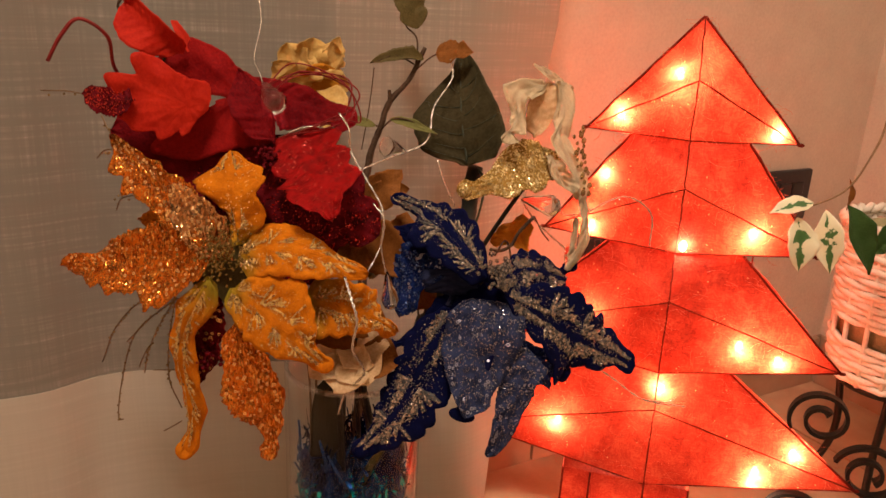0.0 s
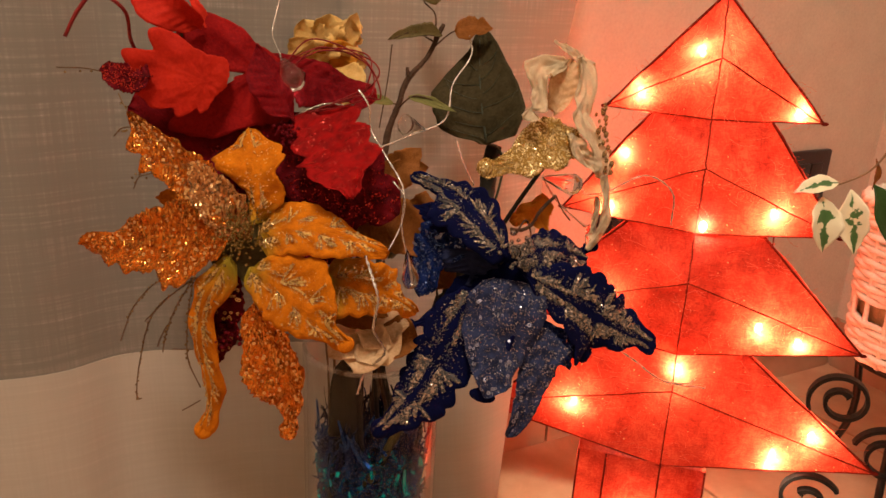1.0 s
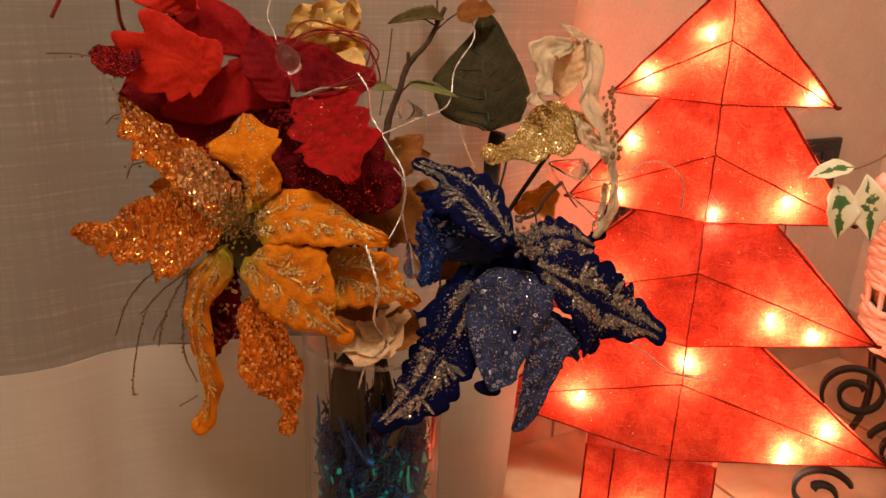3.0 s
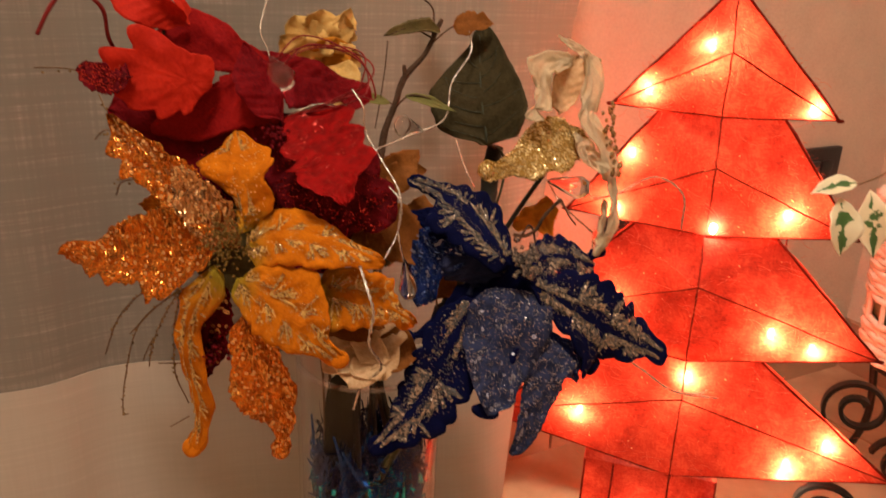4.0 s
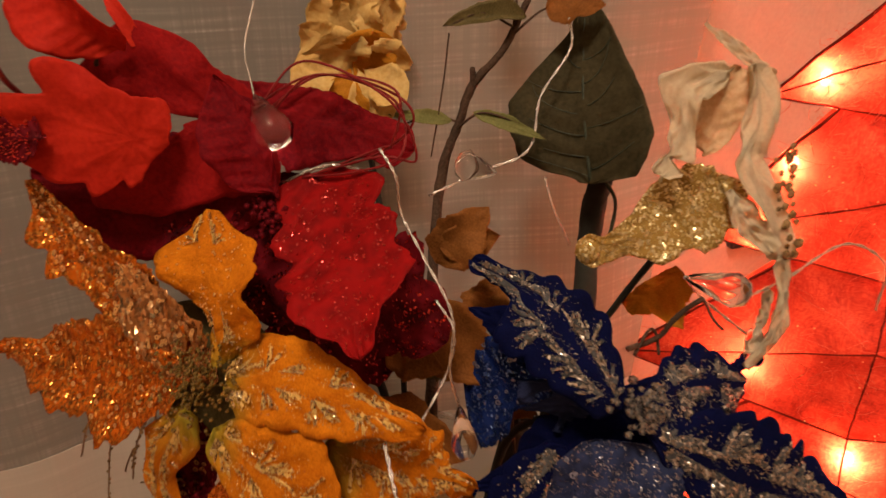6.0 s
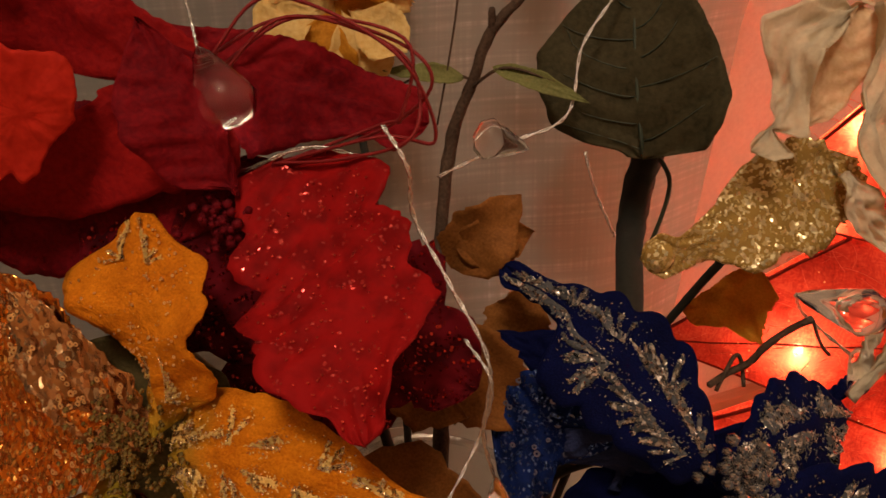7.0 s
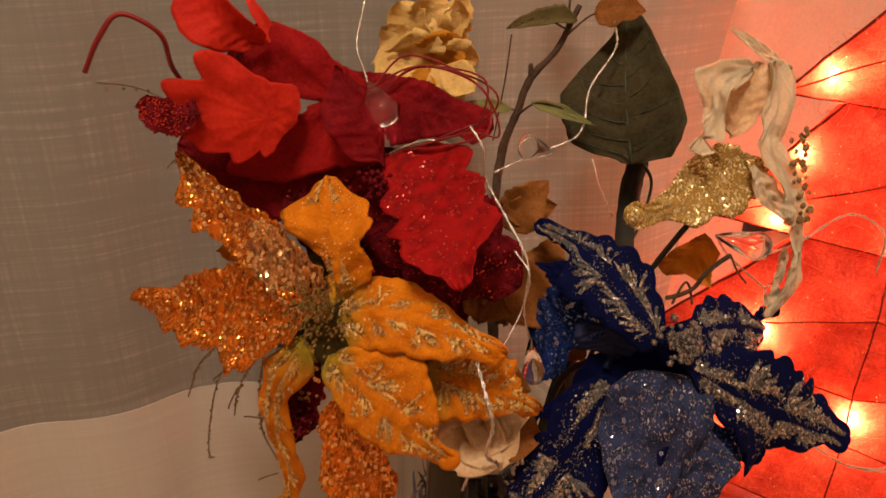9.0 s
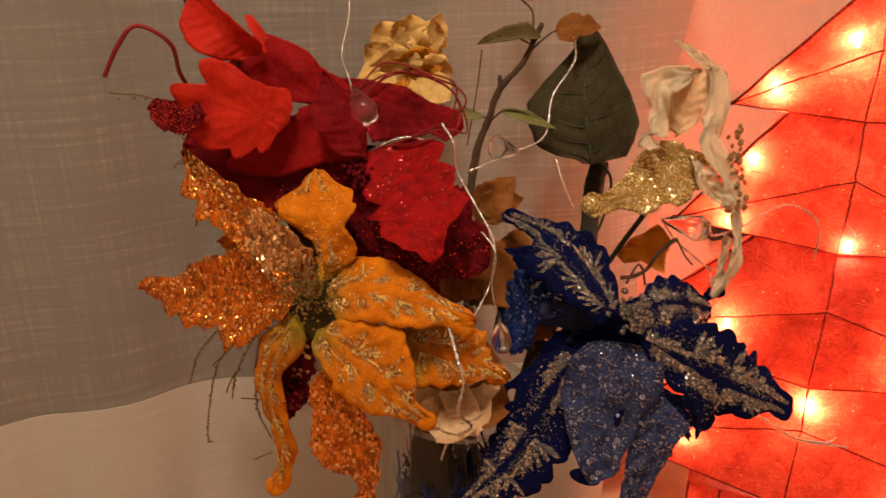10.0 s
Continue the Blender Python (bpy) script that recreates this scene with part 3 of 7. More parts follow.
        for i in range(0 if palm else count):
            u0 = start + (stop - start) * i / max(1, count - 1)
            for sg in (-1, 1):
                out = reach * rnd.uniform(0.45, 1.0) * (1 - 0.25 * u0)
                at = (u0 + rnd.uniform(-0.04, 0.04), sg * rnd.uniform(0.02, 0.16))
                far = (u0 + rnd.uniform(0.08, 0.22), sg * out)
                stroke(at, far, rnd.uniform(0.6, 1.4), 110)
                for _ in range(fork):
                    q = rnd.uniform(0.3, 0.6)
                    root = (at[0] + (far[0] - at[0]) * q, at[1] + (far[1] - at[1]) * q)
                    stroke(root, (root[0] + rnd.uniform(0.07, 0.14), root[1] + sg * rnd.uniform(-0.1, 0.22)), rnd.uniform(0.5, 1.0), 70)
        for _ in range(over):
            u, v = rnd.uniform(0.06, 0.84), rnd.gauss(0, 0.38)
            if abs(v) < 0.9:
                crumb(self.at(u, v, lift), r * rnd.uniform(0.12, 0.34))
        bm = bmesh.new()
        made = [bm.verts.new(v) for v in verts]
        for f in faces:
            bm.faces.new([made[k] for k in f])
        return bm

    def flake_mesh(self, count=40, r=0.0016, seed=0, lo=0.1, hi=0.95, reach=0.85):
        """Loose sequins on the upper face."""
        rnd = random.Random(seed)
        bm = bmesh.new()
        for _ in range(count):
            u, v = rnd.uniform(lo, hi), rnd.uniform(-reach, reach)
            c = self.at(u, v, 0.0005)
            n = (self.n + Vector([rnd.uniform(-0.12, 0.12) for _ in range(3)])).normalized()
            x = n.orthogonal().normalized()
            y = n.cross(x)
            q = r * rnd.uniform(0.5, 1.1)
            rim = [(x * math.cos(k * math.pi / 4) + y * math.sin(k * math.pi / 4)) * q for k in range(8)]
            lower = [bm.verts.new(c + p) for p in rim]
            upper = [bm.verts.new(c + p + n * 0.0002) for p in rim]
            inner = [bm.verts.new(c + p * 0.38 + n * 0.0002) for p in rim] if q > 0.0006 else None
            if inner:
                for k in range(8):
                    bm.faces.new((upper[k], upper[(k + 1) % 8], inner[(k + 1) % 8], inner[k]))
            else:
                bm.faces.new(upper)
                bm.faces.new(lower[::-1])
            for k in range(8):
                bm.faces.new((lower[k], lower[(k + 1) % 8], upper[(k + 1) % 8], upper[k]))
        return bm


def blade(mid, left, right, n=FACE, **kw):
    """A petal along a bent midrib, with its own run of half-widths (in mm, base to tip) on either side."""
    kw.setdefault("ragged", 0.03)
    pt = Petal(mid[0], mid[-1], max(left + right) / 1000, n, 0.0, **kw)
    pt.line, pt.facing = spline(mid, 12), Vector(n)
    pt.sides = [[w / 1000 for w in left], [w / 1000 for w in right]]
    return pt


def fan_leaf(heart, reach, n, seed=0, thick=0.0006, rib=0.0012, ribs=9, dish=0.05):
    """One leaf spread round its heart: how far it reaches (in mm) at even steps round, with soft ribs that run outwards."""
    rnd = random.Random(seed)
    h, n = Vector(heart), Vector(n).normalized()
    x = (Vector((-1, 0, 0)) - n * Vector((-1, 0, 0)).dot(n)).normalized()
    y = n.cross(x)
    around, out, ph, count = 216, 14, rnd.uniform(0, 6.28), len(reach)
    bm = bmesh.new()
    rings = [[], []]
    for k in range(around):
        th = 2 * math.pi * k / around
        q = k * count / around
        i, f = int(q) % count, q - int(q)
        a, b, c, d = [reach[(i + o) % count] / 1000 for o in (-1, 0, 1, 2)]
        far = max(0.003, 0.5 * (2 * b + (c - a) * f + (2 * a - 5 * b + 4 * c - d) * f * f + (3 * b - a - 3 * c + d) * f ** 3))
        far *= 1 + 0.035 * noise.noise(Vector((math.cos(th) * 9, math.sin(th) * 9, ph)))
        for side in (0, 1):
            line = []
            for j in range(1, out + 1):
                r = far * j / out
                e = min(1.0, r / 0.02)
                lift = rib * e * (0.7 * math.cos(ribs * th + ph) + 0.3 * math.cos(2.3 * ribs * th)) + dish * r * (1 - 0.9 * j / out)
                lift += 0.004 * e * noise.noise(Vector((math.cos(th) * r * 60, math.sin(th) * r * 60, ph))) + 0.0006 * noise.noise(Vector((math.cos(th) * r * 260, math.sin(th) * r * 260, ph)))
                line.append(bm.verts.new(h + (x * math.cos(th) + y * math.sin(th)) * r + n * (lift - side * thick)))
            rings[side].append(line)
    mid = [bm.verts.new(h - n * side * thick) for side in (0, 1)]
    for k in range(around):
        q = (k + 1) % around
        a, b, c, d = rings[0][k], rings[0][q], rings[1][k], rings[1][q]
        bm.faces.new((mid[0], a[0], b[0]))
        bm.faces.new((mid[1], d[0], c[0]))
        for i in range(out - 1):
            bm.faces.new((a[i], a[i + 1], b[i + 1], b[i]))
            bm.faces.new((c[i], d[i], d[i + 1], c[i + 1]))
        bm.faces.new((a[-1], c[-1], d[-1], b[-1]))
    return bm


def beads(parent, mat, label, centre, spread, count, r, seed=0, n=(0, -0.9, 0.42)):
    """A head of stamens: single glittering beads that share one mesh."""
    rnd = random.Random(seed)
    first = part("stamen", ball(bmesh.new(), (0, 0, 0), r), mat, parent, label)
    hub = spots.get(parent.name, Vector())
    c, n = Vector(centre), Vector(n).normalized()
    for _ in range(count):
        d = Vector([rnd.gauss(0, 0.5) for _ in range(3)]) * spread
        d -= n * min(0, d.dot(n)) * 1.2
        ob = first if _ == 0 else new("stamen", first.data)
        ob.parent = parent
        ob.matrix_parent_inverse = Matrix.Translation(-hub)
        ob.matrix_basis = Matrix.Translation(c + d) @ Matrix.Scale(rnd.uniform(0.6, 1.2), 4)
        if label:
            ob["label"] = label


def knob(at, r, mat, parent, n=FACE):
    """The padded round end of a petal."""
    turn = Vector(n).to_track_quat("Z", "Y").to_matrix().to_4x4()
    bm = ball(bmesh.new(), at, r, (1, 1, 0.55), turn, 3)
    for v in bm.verts:
        v.co += (v.co - Vector(at)) * 0.16 * noise.noise(v.co * 140)
    return part("tip_knob", bm, mat, parent, "rounded padded tip")


# ---- room ----
CORNER = Vector((0.68, 1.24, 0.0))
ALONG = Vector((-0.870, -0.493, 0.0))
OUT = Vector((0.493, -0.870, 0.0))
ROOM = Matrix(((ALONG.x, OUT.x, 0, CORNER.x), (ALONG.y, OUT.y, 0, CORNER.y), (0, 0, 1, 0), (0, 0, 0, 1)))
LONG, DEEP, HIGH = 3.2, 3.0, 2.4


def R(s, p, z=0.0):
    """A place in the room: s along the back wall from the corner, p out from it."""
    return ROOM @ Vector((s, p, z))


def slab(name, lo, hi, mat, label, category="wall"):
    lo, hi = Vector(lo), Vector(hi)
    bm = box(bmesh.new(), hi - lo, ROOM @ Matrix.Translation((lo + hi) / 2))
    bmesh.ops.recalc_face_normals(bm, faces=bm.faces)
    return tagged(part(name, bm, mat, smooth=False), label, category, kind="structure")


W0, W1, SILL, HEAD = 0.90, 2.35, 0.12, 2.10
slab("wall_back", (-0.1, -0.1, 0), (W0, 0, HIGH), PLASTER, "beige plastered wall behind the glowing tree")
slab("wall_beside_window", (W1, -0.1, 0), (LONG + 0.1, 0, HIGH), PLASTER, "beige plastered wall beside the window")
slab("wall_over_window", (W0, -0.1, HEAD), (W1, 0, HIGH), PLASTER, "beige plastered wall over the window")
slab("wall_under_window", (W0, -0.1, 0), (W1, 0, SILL), PLASTER, "beige plastered wall under the window")
window = thing("window", R((W0 + W1) / 2, -0.05, SILL), "dark night window behind the linen curtain", "window", kind="structure")
for s0, s1, z0, z1 in ((W0, W1, SILL, SILL + 0.05), (W0, W1, HEAD - 0.05, HEAD), (W0, W0 + 0.05, SILL + 0.05, HEAD - 0.05), (W1 - 0.05, W1, SILL + 0.05, HEAD - 0.05), ((W0 + W1) / 2 - 0.04, (W0 + W1) / 2 + 0.04, SILL + 0.05, HEAD - 0.05)):
    part("window_frame", box(bmesh.new(), (s1 - s0, 0.05, z1 - z0), ROOM @ Matrix.Translation(((s0 + s1) / 2, -0.055, (z0 + z1) / 2)), 0.003), FRAME_WOOD, window, "", False)
for s0, s1 in ((W0 + 0.05, (W0 + W1) / 2 - 0.04), ((W0 + W1) / 2 + 0.04, W1 - 0.05)):
    part("pane", box(bmesh.new(), (s1 - s0, 0.006, HEAD - SILL - 0.1), ROOM @ Matrix.Translation(((s0 + s1) / 2, -0.055, (SILL + HEAD) / 2))), NIGHT_GLASS, window, "black night-dark glass pane", False)
slab("wall_side", (-0.1, 0, 0), (0, DEEP, HIGH), PLASTER, "beige plastered side wall meeting the back wall")
slab("wall_far", (LONG, 0, 0), (LONG + 0.1, DEEP, HIGH), PLASTER, "plain beige plastered wall closing the room")
slab("wall_front", (-0.1, DEEP, 0), (LONG + 0.1, DEEP + 0.1, HIGH), PLASTER, "plain beige plastered wall closing the room")
slab("ceiling", (-0.1, -0.1, HIGH), (LONG + 0.1, DEEP + 0.1, HIGH + 0.1), PLASTER, "plain pale plastered ceiling of the room", "ceiling")
floor = slab("floor", (-0.1, -0.1, -0.1), (LONG + 0.1, DEEP + 0.1, -0.004), GROUT, "terracotta tiled floor with dark joints", "floor")

# ceiling lamp
shade = thing("ceiling_lamp", (CEILING_LAMP[0], CEILING_LAMP[1], HIGH), "round warm white lamp hanging from the ceiling", "lamp")
bm = lathe(bmesh.new(), [(0.001, 2.399), (0.055, 2.399), (0.055, 2.385), (0.012, 2.375), (0.012, 2.371), (0.001, 2.371)], Matrix.Translation((CEILING_LAMP[0], CEILING_LAMP[1], 0)))
part("canopy", bm, IRON, shade)
globe = part("globe", ball(bmesh.new(), CEILING_LAMP, 0.171, (1, 1, 1), None, 3), LAMP_SHADE, shade, "glowing warm white glass globe")
globe.visible_shadow = False

# curtain
HEM_TOP = 0.250


def curtain_edge(z):
    return 0.774 - 0.170 * min(z, 0.6)


def curtain_out(s, z, shift=0.0):
    fold = 0.0050 * math.sin(s * 21 + 0.6 * math.sin(s * 5.3) + 0.4 * z) + 0.0065 * math.sin(s * 47 + 1.3 + 0.9 * z)
    fold += 0.0017 * math.sin(s * 96 + 1.8 * math.sin(s * 11)) * min(1.0, max(0.0, 1 - z / 0.30) * 2)
    q = min(1.0, max(0.0, (1.12 - s) / 0.36))
    ahead = q * q * (3 - 2 * q) * (0.045 + 0.075 * max(0.0, 1 - z / 0.5))
    curl = 2.2 * max(0.0, 0.09 - (s - curtain_edge(z))) ** 2
    return 0.036 + ahead - curl + shift + fold * min(1.0, 0.25 + max(0.0, s - 0.7) * 1.3) * (1.0 - 0.25 * z / 2.2)


def curtain_sheet(z0, z1, shift, edge, rows):
    bm = bmesh.new()
    uvl = bm.loops.layers.uv.new("UVMap")
    cols, uvs, faces = 150, {}, []
    for layer in (0.0, -0.0012):
        grid = []
        for i in range(cols + 1):
            line = []
            for j in range(rows + 1):
                z = z0 + (z1 - z0) * j / rows
                start = curtain_edge(z) + edge
                s = start + (2.75 - start) * (i / cols) ** 1.35
                v = bm.verts.new(R(s, curtain_out(s, z, shift + layer), z))
                uvs[v] = (s, z)
                line.append(v)
            grid.append(line)
        for i in range(cols):
            for j in range(rows):
                q = (grid[i][j], grid[i + 1][j], grid[i + 1][j + 1], grid[i][j + 1])
                bm.faces.new(q if layer == 0 else q[::-1])
        faces.append(grid)
    body = set(bm.faces)
    again = {}

    def twin(v):
        if v not in again:
            again[v] = bm.verts.new(v.co)
            uvs[again[v]] = uvs[v]
        return again[v]

    a, b = [[[twin(v) if i in (0, cols) or j in (0, rows) else None for j, v in enumerate(line)] for i, line in enumerate(grid)] for grid in faces]
    for i in range(cols):
        bm.faces.new((a[i][0], b[i][0], b[i + 1][0], a[i + 1][0]))
        bm.faces.new((a[i][-1], a[i + 1][-1], b[i + 1][-1], b[i][-1]))
    for j in range(rows):
        bm.faces.new((a[0][j], a[0][j + 1], b[0][j + 1], b[0][j]))
        bm.faces.new((a[-1][j], b[-1][j], b[-1][j + 1], a[-1][j + 1]))
    for f in bm.faces:
        f.smooth = f in body
        for lp in f.loops:
            lp[uvl].uv = uvs[lp.vert]
    return bm


curtain = thing("curtain", R(1.5, 0.04, 0.0), "off-white slubby linen curtain hanging beside the wall", "curtain")
part("panel", curtain_sheet(HEM_TOP - 0.01, 2.25, 0.0, 0.0, 40), LINEN, curtain, "", None)
part("hem", curtain_sheet(0.006, HEM_TOP, 0.0003, 0.0005, 16), HEM, curtain, "paler doubled linen hem", None)
bm = tube(bmesh.new(), [R(0.5, 0.045, 2.27), R(2.9, 0.045, 2.27)], 0.012, 12)
tagged(part("curtain_rail", bm, IRON), "dark round rail carrying the linen curtain", "rail")


def wall_plate(s, z, w, h):
    """A dark socket plate with its frame and three inserts."""
    ob = thing("wall_socket", R(s, 0.0, z), "black three-module socket plate on the plastered wall", "socket", "wall sockets")
    turn = ROOM @ Matrix.Translation((s, 0.005, z))
    part("frame", box(bmesh.new(), (w, 0.010, h), turn, 0.003), SOCKET, ob)
    for k in (-1, 0, 1):
        part("insert", box(bmesh.new(), (w * 0.2, 0.004, h * 0.52), turn @ Matrix.Translation((k * w * 0.235, 0.006, 0)), 0.001), SOCKET, ob)
    return ob


wall_plate(0.1819, 0.3495, 0.120, 0.080)
wall_plate(0.5005, 0.3109, 0.125, 0.03)

# ---- glowing tree ----
TREE_U = Vector((0.971, -0.236, 0.0)).normalized()
TREE_V = Vector((0.0, 0.045, 0.999)).normalized()
TREE_N = TREE_U.cross(TREE_V).normalized()
TREE_O = Vector((0.265, 0.768, 0.0))


def T(a, b, c=0.0):
    return TREE_O + TREE_U * a + TREE_V * b + TREE_N * c


TIERS = (  # top, notch half-width and height, tip half-width and height, ridge height, middle of the lower edge
    (0.607, 0.0, 0.607, 0.106, 0.489, 0.546, 0.486),
    (0.486, 0.059, 0.487, 0.141, 0.376, 0.439, 0.368),
    (0.368, 0.070, 0.370, 0.185, 0.254, 0.318, 0.231),
    (0.231, 0.074, 0.238, 0.222, 0.121, 0.193, 0.092),
)
RIDGE = 0.034
tree = thing("tree_lamp", T(0, 0), "glowing red sisal Christmas tree lamp with wire edges", "lamp")


def facet(bm, pts, rnd, cuts=9):
    """A sagging sheet over three corners."""
    a, b, c = [Vector(p) for p in pts]
    n = (b - a).cross(c - a).normalized()
    grid = []
    for i in range(cuts + 1):
        row = []
        for j in range(cuts + 1 - i):
            u, v = i / cuts, j / cuts
            w = 1 - u - v
            sag = 27 * u * v * w
            p = a * w + b * u + c * v
            k = noise.noise(p * 40) * 0.0022 * min(1, sag * 3)
            row.append(bm.verts.new(p - n * sag * 0.0022 + n * k))
        grid.append(row)
    for i in range(cuts):
        for j in range(cuts - i):
            bm.faces.new((grid[i][j], grid[i + 1][j], grid[i][j + 1]))
            if j < cuts - i - 1:
                bm.faces.new((grid[i + 1][j], grid[i + 1][j + 1], grid[i][j + 1]))


rnd = random.Random(5)
for top, nw, nh, tw, th, rh, low in TIERS:
    for face in (1, -1):
        bm = bmesh.new()
        for sg in (1, -1):
            ridge, tip, foot = T(0, rh, RIDGE * face), T(sg * tw, th, 0), T(0, low, RIDGE * 0.55 * face)
            head = T(0, top, 0 if nw == 0 else RIDGE * 0.55 * face)
            if nw:
                notch = T(sg * nw, nh, RIDGE * 0.18 * face)
                facet(bm, (head, notch, ridge), rnd)
                facet(bm, (notch, tip, ridge), rnd)
                if face < 0:
                    facet(bm, (notch, tip, T(sg * nw, nh, RIDGE * 0.18)), rnd)
            else:
                facet(bm, (head, tip, ridge), rnd)
            facet(bm, (ridge, tip, foot), rnd)
            if face < 0:
                near = 0.0 if low > 0.1 else 0.58
                front = T(0, low, RIDGE * 0.55)
                facet(bm, (tip, front.lerp(tip, near), foot.lerp(tip, near)), rnd)
        bmesh.ops.remove_doubles(bm, verts=bm.verts, dist=0.0004)
        bmesh.ops.recalc_face_normals(bm, faces=bm.faces)
        part("front_skin" if face > 0 else "back_skin", bm, SKIN, tree)
    lines = []
    for sg in (1, -1):
        ridge, tip, foot = T(0, rh, RIDGE), T(sg * tw, th, 0), T(0, low, RIDGE * 0.55)
        lines += [(ridge, tip), (tip, foot), (T(sg * nw, nh, RIDGE * 0.18) if nw else T(0, top), tip)]
    lines.append((T(0, top, RIDGE * 0.55 if nw else 0), T(0, rh, RIDGE), T(0, low, RIDGE * 0.55)))
    for pts in lines:
        line = []
        for p, q in zip(pts, pts[1:]):
            for k in range(8):
                line.append(Vector(p).lerp(Vector(q), k / 8) + Vector([rnd.uniform(-0.0006, 0.0006) for _ in range(3)]) + TREE_N * 0.001)
        line.append(Vector(pts[-1]) + TREE_N * 0.001)
        rim = pts in lines[2::3]
        part("edge_wire", tube(bmesh.new(), line, 0.0013 if rim else 0.0007, 6, rough=0.4, rnd=rnd), TREE_WIRE, tree, "dark red bound wire")
    for sg in (1, -1):
        part("tip_knot", ball(bmesh.new(), T(sg * (tw + 0.001), th, 0.0), 0.0026, (1.5, 0.8, 0.8), None, 2), TREE_WIRE, tree, "dark wound knot at the tip")

# trunk: an open box of the same skin
bm = bmesh.new()
for a0, a1, c0, c1 in ((-0.094, 0.050, 0.020, 0.020), (-0.094, 0.050, -0.02, -0.02), (-0.094, -0.094, -0.02, 0.02), (0.050, 0.050, -0.02, 0.02)):
    for k in range(6):
        for j in range(4):
            q = [(k / 6, j / 4), ((k + 1) / 6, j / 4), ((k + 1) / 6, (j + 1) / 4), (k / 6, (j + 1) / 4)]
            bm.faces.new([bm.verts.new(T(a0 + (a1 - a0) * x, 0.001 + 0.094 * y, c0 + (c1 - c0) * x)) for x, y in q])
bmesh.ops.remove_doubles(bm, verts=bm.verts, dist=0.0004)
part("trunk", bm, SKIN, tree)
for a in (-0.094, -0.062, 0.0, 0.050):
    part("edge_wire", tube(bmesh.new(), [T(a, 0.0, 0.021), T(a * 0.99, 0.05, 0.0215), T(a * 0.98, 0.094, 0.021)], 0.0011, 6), TREE_WIRE, tree, "dark red bound wire")
# loose threads over the faces and along the edges
bm = bmesh.new()
for k in range(520):
    top, nw, nh, tw, th, rh, low = TIERS[min(3, int(4 * rnd.random() ** 0.8))]
    sg, w1, w2 = rnd.choice((1, -1)), rnd.random(), rnd.random()
    if w1 + w2 > 1:
        w1, w2 = 1 - w1, 1 - w2
    ridge, tip, foot = T(0, rh, RIDGE), T(sg * tw, th, 0), T(0, low, RIDGE * 0.55)
    head = (T(sg * nw, nh, RIDGE * 0.18) if nw else T(0, top)) if k % 2 else foot
    p = ridge * (1 - w1 - w2) + tip * w1 + head * w2
    across, up = (tip - ridge).normalized(), (head - ridge).normalized()
    a, bend = rnd.uniform(0, 6.28), rnd.uniform(-1.2, 1.2)
    line, step = [], rnd.uniform(0.002, 0.006)
    for q in range(6):
        line.append(p + TREE_N * 0.0012)
        p = p + (across * math.cos(a) + up * math.sin(a)) * step
        a += bend * 0.4
    tube(bm, line, 0.00016, 3)
for top, nw, nh, tw, th, rh, low in TIERS:
    for sg in (1, -1):
        for k in range(46):
            q = rnd.random()
            p = T(sg * (nw + (tw - nw) * q), nh + (th - nh) * q, 0.002)
            e = p + TREE_U * sg * rnd.uniform(-0.002, 0.006) + TREE_V * rnd.uniform(-0.002, 0.006) + TREE_N * rnd.uniform(-0.003, 0.003)
            tube(bm, [p, p.lerp(e, 0.5) + TREE_V * 0.001, e], 0.00018, 3)
tagged(part("loose_thread_fuzz", bm, THREAD, tree), kind="stuff")

bm = bmesh.new()
for k in range(170):
    top, nw, nh, tw, th, rh, low = TIERS[min(3, int(4 * rnd.random() ** 0.8))]
    sg, w1, w2 = rnd.choice((1, -1)), rnd.random(), rnd.random()
    if w1 + w2 > 1:
        w1, w2 = 1 - w1, 1 - w2
    ridge, tip, foot = T(0, rh, RIDGE), T(sg * tw, th, 0), T(0, low, RIDGE * 0.55)
    head = (T(sg * nw, nh, RIDGE * 0.18) if nw else T(0, top)) if k % 2 else foot
    ball(bm, ridge * (1 - w1 - w2) + tip * w1 + head * w2 + TREE_N * 0.0008, rnd.uniform(0.0004, 0.0008), (1, 1, 1), None, 1)
tagged(part("glitter_specks", bm, SEQUIN, tree, "tiny gold glitter specks", False), kind="stuff")

BULBS = ((-0.017, 0.550), (-0.070, 0.506), (0.082, 0.497), (-0.079, 0.442), (-0.089, 0.384), (0.007, 0.377), (0.075, 0.395), (0.079, 0.271),
         (0.121, 0.258), (0.004, 0.213), (-0.105, 0.147), (0.153, 0.152), (0.117, 0.126), (0.114, 0.112), (-0.081, 0.277))
for k, (a, b) in enumerate(BULBS):
    tier = min((t for t in TIERS if t[6] - 0.035 <= b <= t[0] + 0.001), key=lambda t: abs((t[0] + t[6]) / 2 - b))
    reach = tier[1] + (tier[3] - tier[1]) * min(1, max(0, (tier[2] - b) / (tier[2] - tier[4])))
    at = T(a, b, max(0.0015, RIDGE * 0.8 * (1 - abs(a) / max(reach, abs(a) + 0.012)) - 0.0065))
    bulb = part("bulb", ball(bmesh.new(), at, 0.0044, (0.8, 0.8, 1.4), None, 2), BULB, tree, "tiny warm white bulb")
    bulb.visible_shadow = False
    lamp("bulb_light", "POINT", Matrix.Translation(at), 0.66, (1.0, 0.76, 0.54), 0.004)
# one more bulb, unseen inside the trunk, added to brighten its skin
at = T(-0.02, 0.016, 0.0)
bulb = part("bulb", ball(bmesh.new(), at, 0.0044, (0.8, 0.8, 1.4), None, 2), BULB, tree, "tiny warm white bulb")
bulb.visible_shadow = False
